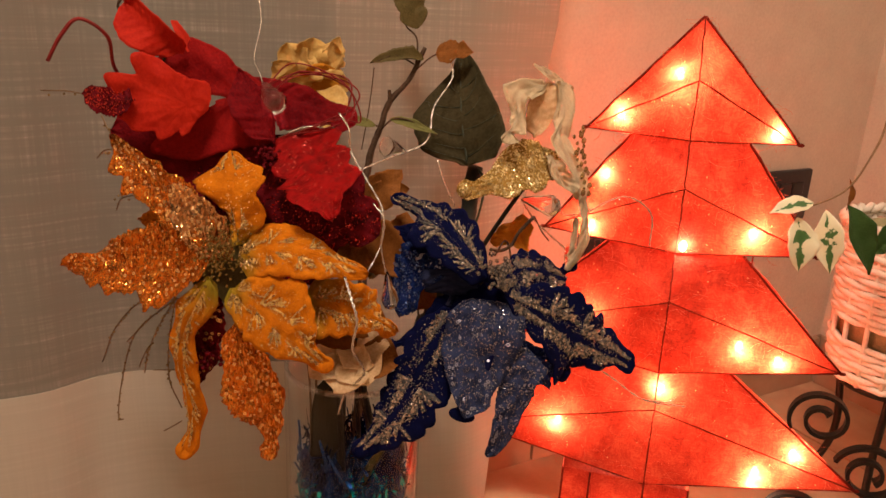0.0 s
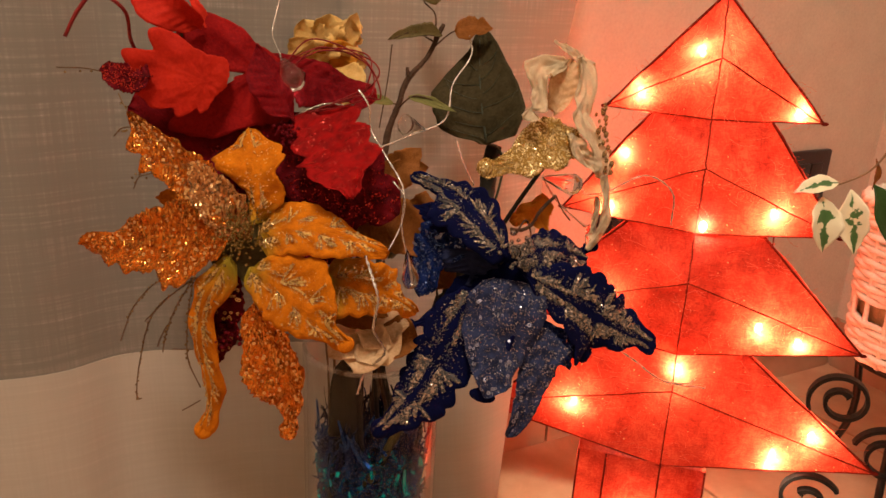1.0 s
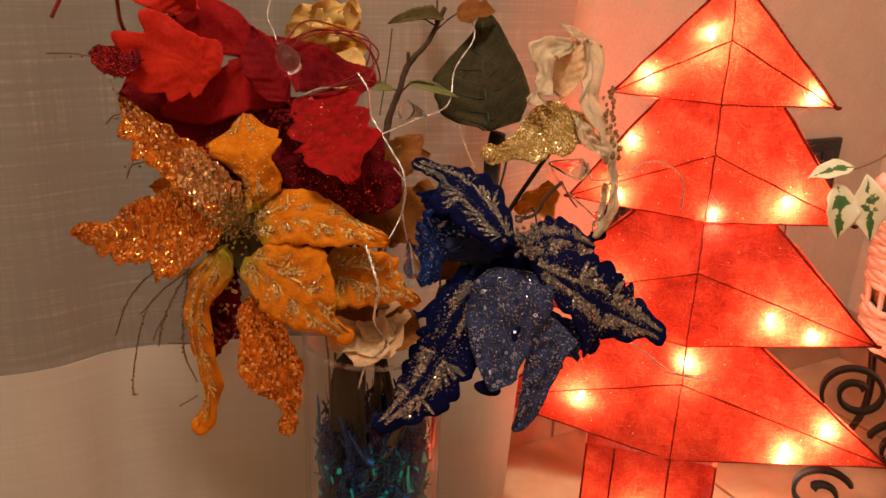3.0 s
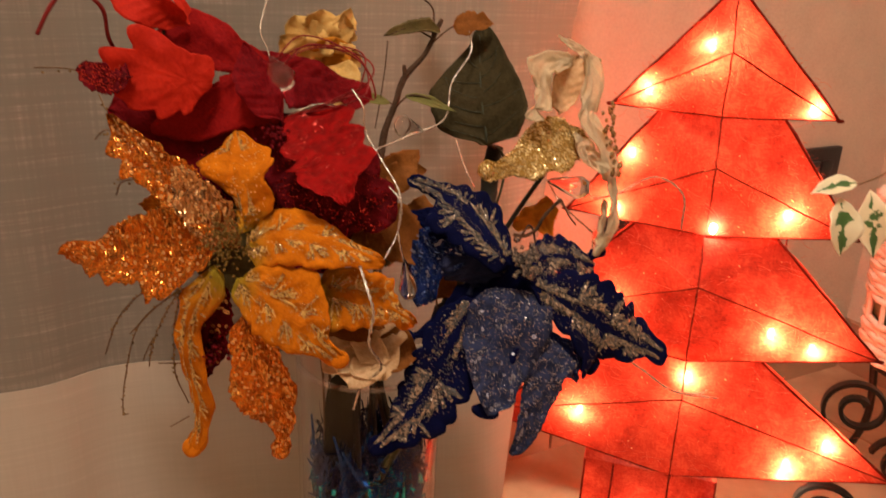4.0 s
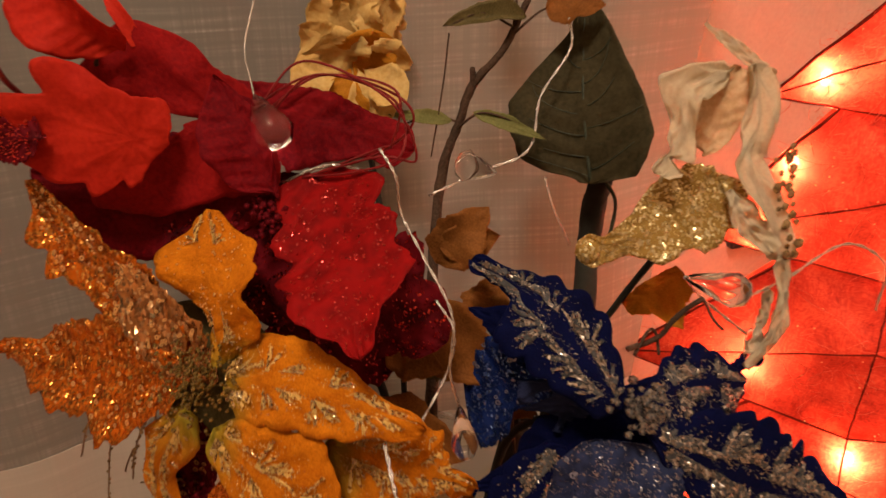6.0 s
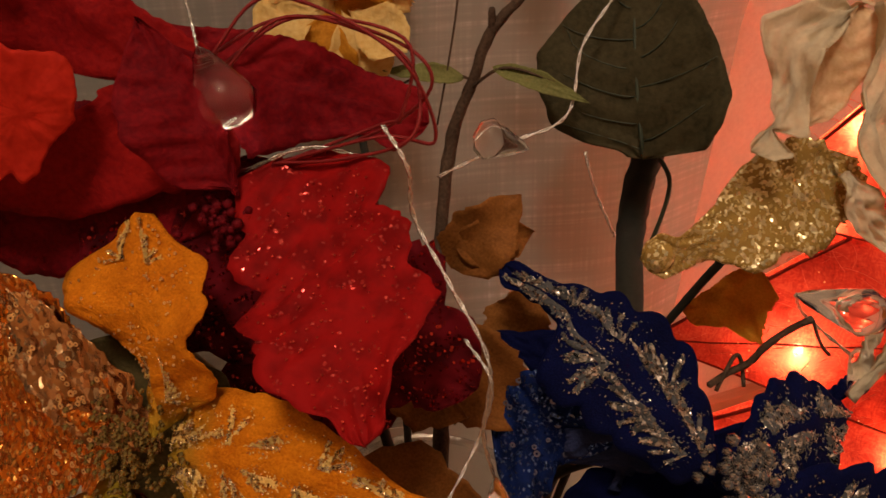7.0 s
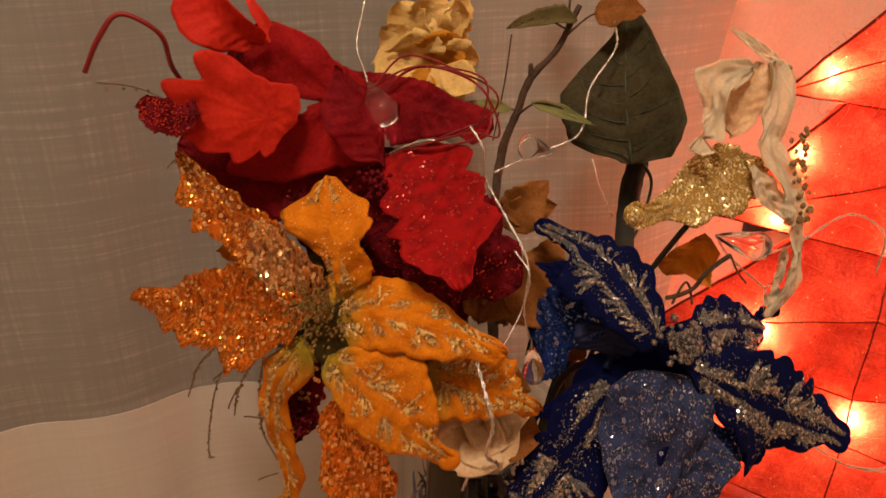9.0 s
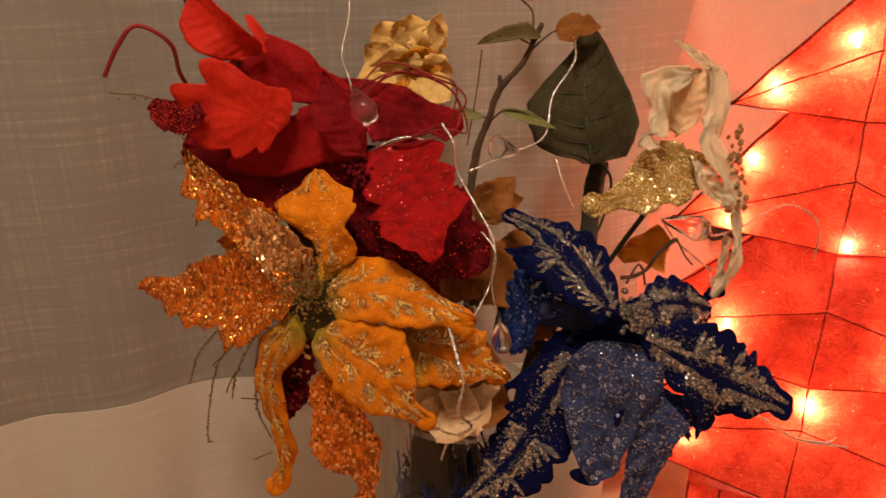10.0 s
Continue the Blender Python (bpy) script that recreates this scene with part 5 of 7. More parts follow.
# ---- blue poinsettia ----
bc = Vector((0.0599, 0.5400, 0.4155))
blue = thing("blue_poinsettia", foot_at(0.2), "dark blue velvet artificial poinsettia with silver glitter veins", "artificial flower", "poinsettias in the vase")
stalk(blue, bc + Vector((-0.004, 0.02, -0.01)), foot_at(0.2), 0.0025, bow=(0.02, 0, 0))
B_VELVET = dict(thick=0.0014, puff=0.0024, cup=0.06, wave=0.10, nu=72, nv=14, lobes=8, lobe=0.20, ragged=0.07)
for k, (shape, kw, vein, r) in enumerate((
    ((((0.0525, 0.5340, 0.4131), (0.0239, 0.5500, 0.4424), (-0.0027, 0.5680, 0.4564), (-0.0234, 0.5800, 0.4607)), (11.0, 12.5, 15.2, 17.8, 20.2, 21.9, 23.2, 24.7, 25.8, 26.3, 26.6, 21.4, 8.6, 5.7, 5.5, 5.1, 5.1, 5.0, 5.0, 4.9, 1.8), (5.4, 7.5, 10.9, 13.7, 16.3, 18.3, 19.2, 19.2, 18.4, 16.8, 15.6, 14.3, 11.6, 8.9, 6.4, 4.8, 4.9, 5.1, 5.4, 4.6, 3.4), (0.2000, -0.8500, 0.4500)), dict(), 5, 0.0014),
    ((((0.0547, 0.5330, 0.4105), (0.0838, 0.5600, 0.4125), (0.1211, 0.5920, 0.3950)), (4.0, 4.5, 5.2, 5.9, 6.6, 7.6, 8.6, 9.9, 11.6, 14.1, 16.7, 17.3, 18.2, 18.5, 17.4, 16.0, 11.5, 8.2, 6.3, 4.5, 3.1), (5.7, 10.4, 14.2, 18.0, 20.5, 20.8, 20.9, 20.9, 20.8, 20.4, 19.8, 18.9, 18.7, 18.8, 18.6, 18.4, 18.2, 18.0, 15.3, 10.6, 7.4), (0.1000, -0.7500, 0.6500)), dict(), 3, 0.0024),
    ((((0.1102, 0.5980, 0.3902), (0.1200, 0.6000, 0.3989), (0.1299, 0.6020, 0.4066)), (3.9, 3.9, 3.9, 3.9, 3.8, 3.8, 3.7, 3.7, 3.7, 3.8, 4.3, 4.8, 5.3, 5.8, 5.7, 5.2, 4.8, 4.4, 3.9, 2.3, 0.9), (4.1, 4.0, 3.8, 3.6, 3.3, 3.1, 2.9, 2.7, 2.4, 2.2, 2.1, 2.4, 2.6, 2.9, 3.1, 3.4, 3.6, 3.4, 2.5, 1.5, 0.8), (0.1000, -0.9000, 0.4000)), dict(), 0, 0.001),
    ((((0.0662, 0.5300, 0.4036), (0.1076, 0.5460, 0.3734), (0.1432, 0.5620, 0.3495), (0.1827, 0.5800, 0.3265)), (7.1, 10.2, 15.4, 20.4, 24.4, 27.7, 30.9, 30.7, 30.4, 29.3, 27.7, 24.0, 24.2, 25.8, 25.1, 20.7, 20.6, 16.3, 11.3, 10.3, 7.2), (1.3, 4.8, 10.2, 12.6, 15.1, 17.7, 20.6, 24.0, 29.8, 34.4, 36.5, 21.3, 19.5, 17.8, 16.2, 14.6, 10.7, 6.7, 9.8, 9.7, 7.7), (0.1000, -0.8500, 0.5000)), dict(), 4, 0.0025),
    ((((0.1061, 0.5480, 0.3487), (0.1144, 0.5500, 0.3347), (0.1199, 0.5510, 0.3227)), (3.5, 4.7, 6.6, 8.2, 8.6, 9.0, 9.3, 9.7, 10.2, 10.6, 10.8, 10.5, 10.2, 10.0, 9.8, 9.6, 9.5, 9.4, 8.3, 5.2, 3.0), (3.5, 3.6, 3.9, 4.1, 4.3, 4.6, 4.8, 5.1, 5.4, 5.7, 5.9, 6.1, 6.2, 6.3, 6.4, 5.6, 4.6, 3.7, 2.8, 1.9, 1.3), (0.1000, -0.9000, 0.3000)), dict(), 0, 0.001),
    ((((0.0303, 0.5340, 0.3862), (0.0076, 0.5240, 0.3439), (-0.0105, 0.5170, 0.3080), (-0.0415, 0.5120, 0.2721)), (8.0, 10.7, 15.2, 19.6, 23.8, 27.7, 30.3, 32.5, 31.4, 30.0, 28.6, 27.6, 29.7, 28.5, 26.2, 22.9, 19.8, 16.7, 13.9, 10.9, 8.5), (9.7, 12.8, 17.6, 19.3, 21.1, 19.6, 18.4, 18.3, 18.3, 18.4, 18.6, 18.6, 18.0, 17.0, 15.4, 12.8, 9.4, 5.5, 4.2, 5.7, 3.7), (-0.1000, -0.9000, 0.3500)), dict(), 3, 0.0024),
)):
    o = dict(B_VELVET)
    o.update(kw)
    pt = blade(*shape, seed=200 + k, **o)
    pet = part("petal", pt.mesh(0.0006, 6), BLUE, blue, "padded dark blue velvet petal")
    if vein:
        part("glitter_trim", pt.vein_mesh(vein, r, 0.08, 0.72, 0.95, 210 + k, over=1300, body=0.8, palm=vein), SILVER, pet, "raised silver glitter veins", False)
for at, r in (((-0.0190, 0.5800, 0.4596), 0.0046), ((0.1770, 0.5780, 0.3286), 0.0068), ((0.1180, 0.5500, 0.3305), 0.0062), ((-0.0365, 0.5130, 0.2753), 0.0078), ((0.1259, 0.6010, 0.4043), 0.0052)):
    knob(at, r, BLUE, blue)
for base, tip, half, kw in (
    ((0.0543, 0.5350, 0.3827), (0.0385, 0.4930, 0.3155), 0.013, dict(n=FACE, prof="lance", knob=0.75, lobes=0)),
    ((0.0214, 0.5650, 0.4254), (-0.0245, 0.5700, 0.4388), 0.010, dict(n=FACE, prof="ovate", lobes=2, lobe=0.2)),
    ((0.0334, 0.5450, 0.3700), (-0.0197, 0.5350, 0.3527), 0.011, dict(n=FACE, prof="ovate", knob=0.5, lobes=0)),
):
    pt = Petal(base, tip, half, seed=int(1e5 * half), **dict(B_VELVET, **kw))
    part("petal", pt.mesh(0.0005, 6), BLUE, blue, "padded dark blue velvet petal")
for k, (shape, kw, mat, label) in enumerate((
    ((((0.0444, 0.5310, 0.3982), (0.0456, 0.5130, 0.3747), (0.0440, 0.4970, 0.3465), (0.0413, 0.4840, 0.3236)), (22.0, 29.8, 33.9, 38.1, 38.2, 38.1, 38.2, 36.5, 34.6, 32.8, 30.5, 28.2, 26.0, 23.2, 19.7, 17.6, 17.3, 16.9, 13.9, 7.0, 2.6), (6.4, 11.8, 16.4, 20.7, 21.5, 22.2, 22.8, 23.3, 23.7, 23.2, 22.0, 20.7, 19.0, 17.2, 15.5, 13.8, 11.4, 9.0, 6.5, 3.4, 1.2), (0.0000, -0.9000, 0.2000)), dict(crease=-0.30, teeth=0.02), STEEL_GLITTER, "steel blue glitter petal folded along its midrib"),
    ((((0.0791, 0.5270, 0.3638), (0.0801, 0.5140, 0.3402), (0.0733, 0.5020, 0.3136), (0.0589, 0.4940, 0.2878)), (5.0, 10.3, 13.6, 17.0, 19.8, 21.9, 17.2, 12.7, 13.4, 13.3, 12.7, 11.9, 10.8, 10.0, 9.9, 10.1, 10.4, 9.5, 8.6, 6.0, 2.2), (9.3, 10.2, 11.8, 13.4, 14.1, 14.6, 14.8, 14.8, 14.6, 14.2, 13.7, 12.9, 12.0, 11.6, 11.2, 10.2, 8.6, 6.7, 4.7, 2.5, 1.0), (0.2000, -0.9000, 0.1000)), dict(crease=0.10, teeth=0.05), STEEL_GLITTER, "steel blue glitter petal with sequins"),
    ((((0.0228, 0.5520, 0.4115), (-0.0022, 0.5570, 0.4105), (-0.0240, 0.5620, 0.4051)), (5.4, 6.6, 8.5, 10.1, 11.7, 13.2, 14.8, 17.1, 19.3, 28.0, 34.0, 34.6, 35.2, 35.7, 36.1, 36.5, 37.1, 37.2, 31.9, 26.5, 21.2), (7.6, 8.9, 11.0, 13.1, 14.8, 15.5, 16.3, 17.1, 18.0, 19.0, 20.3, 20.0, 19.7, 19.6, 19.5, 19.5, 19.5, 19.5, 17.3, 13.7, 11.1), (-0.1000, -0.9000, 0.3500)), dict(teeth=0.03), BLUE_GLITTER, "bright blue glitter petal"),
    ((((0.0270, 0.5490, 0.4128), (0.0280, 0.5530, 0.3839)), (16.4, 16.6, 17.0, 17.4, 17.8, 18.2, 18.6, 19.1, 19.5, 19.9, 15.8, 12.0, 11.4, 10.8, 10.1, 0.0, 2.7, 5.4, 0.8, 0.8, 0.8), (23.2, 23.2, 23.1, 23.0, 23.0, 22.9, 22.8, 22.7, 22.3, 21.9, 21.5, 21.1, 20.7, 20.3, 19.9, 1.5, 2.4, 3.3, 4.3, 5.2, 5.9), (0.0000, -0.9000, 0.4000)), dict(teeth=0.03), DULL_BLUE, "dull blue fabric petal"),
)):
    pt = blade(*shape, cup=0.06, thick=0.001, wave=0.12, seed=230 + k, nu=52, nv=14, **kw)
    pet = part("petal", pt.mesh(0.0012, 6), mat, blue, label)
    if k < 3:
        part("sequin_scatter", pt.flake_mesh(34, 0.0015, 240 + k), BLUE_SEQUIN, pet, "small pale sequins", False)
pt = Petal((0.0842, 0.5400, 0.3634), (0.1094, 0.5450, 0.3181), 0.010, FACE, prof="lance", lobes=3, lobe=0.25, cup=0.06, thick=0.001, wave=0.2, seed=1000, nu=44, nv=14)
part("petal", pt.mesh(0.0014, 6), BLUE_GLITTER, blue, "bright blue glitter petal")
# two added fillers that keep the gap under the heart dark
pt = Petal((0.0789, 0.5560, 0.4167), (0.0436, 0.5480, 0.3627), 0.0170, FACE, 0.03, "broad", lobes=2, lobe=0.1, thick=0.001, seed=90)
part("petal", pt.mesh(0.0005, 6), BLUE, blue, "dark blue velvet filler added under the heart")
pt = Petal((0.0489, 0.5560, 0.4000), (0.0073, 0.5520, 0.3545), 0.0150, FACE, 0.03, "broad", lobes=2, lobe=0.1, thick=0.001, seed=92)
part("petal", pt.mesh(0.0005, 6), BLUE, blue, "dark blue velvet filler added under the heart")
beads(blue, SILVER, "", (0.0599, 0.5280, 0.4212), 0.010, 60, 0.0022, 6)

# ---- red flower ----
rc = Vector((-0.1143, 0.5480, 0.5006))
red = thing("red_leaf_spray", foot_at(3.8), "red fabric leaf spray with glitter in the vase", "artificial flower", "poinsettias in the vase")
stalk(red, rc + Vector((0.01, 0.02, -0.02)), foot_at(3.8), 0.0025)
RED_FLAKE = plain("red_flake", (0.9, 0.09, 0.06), 0.15, 1.0)
for k, (shape, kw, mat, label) in enumerate((
    ((((-0.1110, 0.5600, 0.4992), (-0.1721, 0.5560, 0.4954), (-0.2264, 0.5460, 0.5089)), (10.7, 11.9, 13.8, 15.7, 17.7, 20.0, 22.4, 25.7, 29.5, 31.2, 32.8, 33.2, 33.3, 30.9, 28.7, 26.3, 23.1, 20.1, 16.3, 11.5, 6.4), (12.8, 15.8, 20.9, 25.5, 26.7, 27.8, 28.8, 29.6, 30.2, 30.4, 30.1, 29.4, 28.4, 27.2, 25.8, 24.3, 22.3, 20.1, 17.9, 15.8, 10.4), (0.0500, -0.9700, 0.1500)), dict(wave=0.14, crease=0.10, teeth=0.02), RED, "deep red folded leaf"),
    ((((-0.1059, 0.5410, 0.5047), (-0.1186, 0.5460, 0.5310), (-0.1339, 0.5520, 0.5552)), (0.8, 1.3, 7.2, 13.2, 15.7, 16.6, 17.5, 18.4, 19.2, 20.0, 19.7, 19.2, 18.6, 18.0, 17.4, 15.3, 12.4, 9.4, 6.4, 3.4, 1.2), (0.8, 2.0, 2.9, 3.8, 4.8, 5.7, 6.7, 7.6, 8.0, 7.9, 7.8, 7.8, 7.9, 7.9, 7.2, 6.3, 5.5, 4.6, 3.6, 2.2, 1.2), (0.3000, -0.9000, 0.2000)), dict(wave=0.10, crease=0.30), RED, "deep red folded leaf"),
    ((((-0.1718, 0.5510, 0.5641), (-0.1890, 0.5410, 0.5795), (-0.2100, 0.5480, 0.5981)), (0.8, 1.4, 4.4, 7.4, 9.4, 10.5, 11.7, 12.9, 13.8, 14.5, 15.3, 16.2, 17.3, 17.8, 17.2, 16.7, 16.3, 15.0, 11.4, 7.7, 4.5), (0.4, 6.2, 8.1, 9.6, 10.1, 10.6, 11.1, 11.5, 11.8, 11.8, 11.6, 11.4, 11.1, 10.7, 10.5, 10.2, 9.9, 9.5, 6.3, 3.2, 1.1), (-0.2000, -0.9300, 0.2000)), dict(wave=0.10, crease=0.35, cup=0.2), SCARLET, "curled scarlet leaf"),
    ((((-0.1682, 0.5560, 0.5656), (-0.1744, 0.5570, 0.5769), (-0.1822, 0.5600, 0.5865)), (2.9, 2.9, 3.0, 3.0, 3.1, 3.1, 3.2, 3.2, 3.3, 3.3, 3.4, 3.3, 3.3, 3.2, 3.2, 2.8, 2.5, 2.2, 1.9, 1.5, 1.3), (2.9, 3.0, 3.1, 3.2, 3.3, 3.4, 3.5, 3.6, 3.7, 3.7, 3.5, 3.4, 3.3, 3.2, 3.1, 3.0, 2.9, 2.9, 2.8, 1.6, 0.8), (0.4000, -0.8500, 0.2000)), dict(wave=0.10, crease=0.3), SCARLET, "narrow scarlet leaf"),
    ((((-0.0954, 0.5580, 0.5103), (-0.0787, 0.5340, 0.4958), (-0.0649, 0.5050, 0.4840), (-0.0532, 0.4770, 0.4691)), (5.4, 11.4, 16.7, 22.1, 24.6, 26.5, 25.3, 24.2, 25.1, 25.8, 25.3, 24.9, 25.0, 25.6, 26.3, 22.6, 13.2, 11.4, 9.5, 7.7, 4.3), (17.2, 17.8, 18.6, 19.5, 20.3, 23.4, 27.2, 25.9, 24.7, 24.4, 25.6, 27.6, 26.3, 24.2, 22.3, 22.7, 22.2, 17.7, 8.4, 5.9, 3.2), (-0.0800, -0.7000, 0.7000)), dict(wave=0.10, crease=0.12, teeth=0.03, ragged=0.06, lobes=5, lobe=0.22), RED_GLITTER, "bright red leaf dusted with glitter"),
    ((((-0.1304, 0.5560, 0.5472), (-0.0928, 0.5680, 0.5312), (-0.0507, 0.5750, 0.5183)), (8.1, 8.7, 9.7, 10.7, 11.7, 12.5, 13.2, 14.0, 14.7, 15.0, 15.2, 15.4, 15.4, 15.3, 14.9, 14.4, 13.9, 13.3, 11.8, 10.3, 4.5), (0.7, 6.8, 8.6, 10.3, 12.2, 14.5, 16.8, 22.1, 25.9, 23.6, 20.8, 17.4, 14.6, 13.2, 11.7, 10.3, 10.1, 11.1, 12.2, 7.3, 3.3), (0.0500, -0.7500, 0.6600)), dict(wave=0.12, crease=-0.15, teeth=0.03), RED, "red fabric leaf with dark veins"),
    ((((-0.1963, 0.5210, 0.5338), (-0.2137, 0.5190, 0.5332), (-0.2318, 0.5180, 0.5372)), (0.8, 0.8, 4.8, 6.9, 7.6, 8.4, 9.3, 10.2, 10.9, 10.5, 10.2, 10.1, 10.0, 10.0, 9.0, 7.9, 7.0, 6.1, 5.3, 1.3, 0.8), (3.0, 0.0, 8.6, 10.0, 10.3, 10.2, 10.0, 9.8, 9.5, 9.2, 8.9, 8.6, 8.5, 8.4, 8.3, 8.1, 7.9, 7.6, 7.0, 4.8, 1.6), (-0.1000, -0.9500, 0.3000)), dict(wave=0.2, teeth=0.08), BURGUNDY, "burgundy glitter leaf tip"),
)):
    pt = blade(*shape, **dict(dict(cup=0.06, thick=0.0007, nu=60, nv=16, seed=300 + k), **kw))
    pet = part("leaf", pt.mesh((0.0010, 0.0007, 0.0005, 0.0001, 0.0010, 0.0010, 0.0006)[k], 9), mat, red, label)
    if mat in (RED_GLITTER, BURGUNDY):
        part("sequin_scatter", pt.flake_mesh(240, 0.0004, 310 + k, 0.2), RED_FLAKE, pet, "tiny red glitter flakes", False)
for base, tip, half, kw in (
    ((-0.1113, 0.5600, 0.4822), (-0.0281, 0.5330, 0.4430), 0.0310, dict(n=(0.05, -0.95, 0.2), prof="broad", arch=0.04, lobes=4, lobe=0.18, teeth=0.06)),
    ((-0.1680, 0.5600, 0.4900), (-0.0950, 0.5540, 0.4400), 0.0285, dict(n=FACE, prof="broad", lobes=3, lobe=0.1)),
    ((-0.1176, 0.5640, 0.5050), (-0.0884, 0.5440, 0.4428), 0.0290, dict(n=FACE, prof="broad", lobes=3, lobe=0.12)),
):
    pt = Petal(base, tip, half, cup=0.08, thick=0.0007, nu=48, nv=14, seed=int(1e5 * half), **kw)
    pet = part("leaf", pt.mesh(0.0007, 7), BURGUNDY, red, "burgundy glitter leaf")
    part("sequin_scatter", pt.flake_mesh(140, 0.0006, int(half * 3e4), 0.3), RED_FLAKE, pet, "tiny red glitter flakes", False)
part("leaf", fan_leaf((-0.1649, 0.5340, 0.5309), (45.1, 46.3, 42.9, 38.9, 29.6, 31.4, 27.3, 19.9, 22.4, 20.0, 15.9, 13.5, 12.0, 11.7, 11.8, 12.3, 13.2, 14.3, 14.6, 15.4, 16.8, 18.5, 19.7, 21.3, 19.6, 18.7, 18.3, 19.3, 21.5, 25.2, 34.2, 44.0, 47.8, 38.6, 55.2, 51.4), (0.2800, -0.9300, 0.1000), 3, rib=0.00025, ribs=11), SCARLET, red, "scarlet maple leaf with finger lobes")
part("leaf", fan_leaf((-0.1332, 0.5560, 0.5350), (14.1, 17.6, 24.4, 72.2, 71.0, 61.0, 53.0, 43.2, 38.7, 36.6, 35.9, 36.5, 38.4, 37.5, 33.1, 28.3, 25.4, 23.4, 21.2, 19.9, 19.3, 19.4, 18.2, 17.6, 17.5, 18.0, 18.9, 20.6, 23.3, 33.2, 40.3, 51.8, 59.9, 62.4, 65.2, 66.2), (0.0800, -0.9600, 0.1500), 13, rib=0.0005, ribs=9), CRIMSON, red, "red maple leaf with a notched edge")
wire("leaf_stalk", red, [(-0.1872, 0.5520, 0.5570), (-0.1855, 0.5510, 0.5638), (-0.1865, 0.5490, 0.5736)], 0.0011, BARK, "dark leaf stalk")
pt = Petal((-0.1308, 0.5570, 0.4093), (-0.0520, 0.5600, 0.4177), 0.0230, FACE, 0.03, "broad", lobes=4, lobe=0.12, teeth=0.05, thick=0.0007, seed=93)
part("leaf", pt.mesh(0.0006, 6), BURGUNDY, red, "burgundy glitter leaf")
beads(red, BURGUNDY, "", (-0.1124, 0.5400, 0.4968), 0.010, 60, 0.0017, 9)


wire("curl", red, [(-0.1769, 0.5650, 0.5246), (-0.2058, 0.5450, 0.5358), (-0.2104, 0.5250, 0.5549), (-0.2067, 0.5100, 0.5761), (-0.2194, 0.5000, 0.5870), (-0.2301, 0.4960, 0.5766), (-0.2396, 0.4940, 0.5602)], 0.0013, RED_WIRE, "red glitter wire curl")
wire("curl", red, [(-0.1948, 0.5850, 0.5592), (-0.2065, 0.5700, 0.5795), (-0.2197, 0.5600, 0.5927), (-0.2140, 0.5600, 0.6033)], 0.0010, BARK, "dark stem wire")
for k in range(4):
    rr = random.Random(40 + k)
    j = lambda s: rr.uniform(-s, s)
    wire("curl", red, [Vector((-0.1151, 0.5550, 0.5393)) + Vector((j(.004), 0, j(.004))), Vector((-0.0862, 0.5650, 0.5498)) + Vector((j(.01), j(.01), j(.012))), Vector((-0.0599, 0.5560, 0.5520)) + Vector((j(.008), j(.008), j(.008))),
                       Vector((-0.0497, 0.5510, 0.5330)) + Vector((j(.006), j(.006), j(.01))), Vector((-0.0717, 0.5530, 0.5214)) + Vector((j(.012), j(.005), j(.008))), Vector((-0.1035, 0.5560, 0.5089)) + Vector((j(.012), 0, j(.005)))], 0.0006, RED_WIRE, "thin dark red wire loop")

# ---- yellow flower ----
yellow = thing("yellow_flower", foot_at(4.6), "pale yellow silk rose with ruffled petals in the vase", "artificial flower")
yc = Vector((-0.1090, 0.6880, 0.5181))
stalk(yellow, yc + Vector((0, 0.01, -0.01)), foot_at(4.6), 0.002)
for k, (dx, up, half, ny) in enumerate(((-0.034, 0.028, 0.016, -0.5), (-0.020, 0.045, 0.016, -0.8), (0.002, 0.050, 0.018, -0.9), (0.018, 0.047, 0.014, -0.8), (0.024, 0.052, 0.009, -0.6), (-0.008, 0.030, 0.019, -1.0), (0.014, 0.030, 0.017, -1.0), (0.030, 0.024, 0.012, -0.7))):
    pt = Petal(yc + Vector((dx * 0.25, 0.004 * (k < 5), 0)), yc + Vector((dx * 1.05, 0.012 if k < 5 else -0.012, up * 1.08)), half * 1.06, (dx * 12, ny, 0.25), -0.08, "obovate", wave=0.34, cup=0.16, thick=0.0005, seed=k + 70, teeth=0.12, ragged=0.2)
    part("petal", pt.mesh(0.0005, 5), AMBER if k == 6 else YELLOW, yellow)
for k, (dx, dz, half, mat) in enumerate(((-0.030, -0.006, 0.015, YELLOW), (-0.004, -0.020, 0.017, AMBER), (0.020, -0.022, 0.016, YELLOW), (0.036, -0.004, 0.013, YELLOW))):
    pt = Petal(yc + Vector((dx * 0.2, -0.006, 0.010)), yc + Vector((dx, -0.020, dz)), half, (dx * 6, -0.9, 0.45), 0.12, "obovate", wave=0.12, cup=0.3, thick=0.0005, seed=k + 90, teeth=0.03)
    part("petal", pt.mesh(0.0005, 5), mat, yellow)

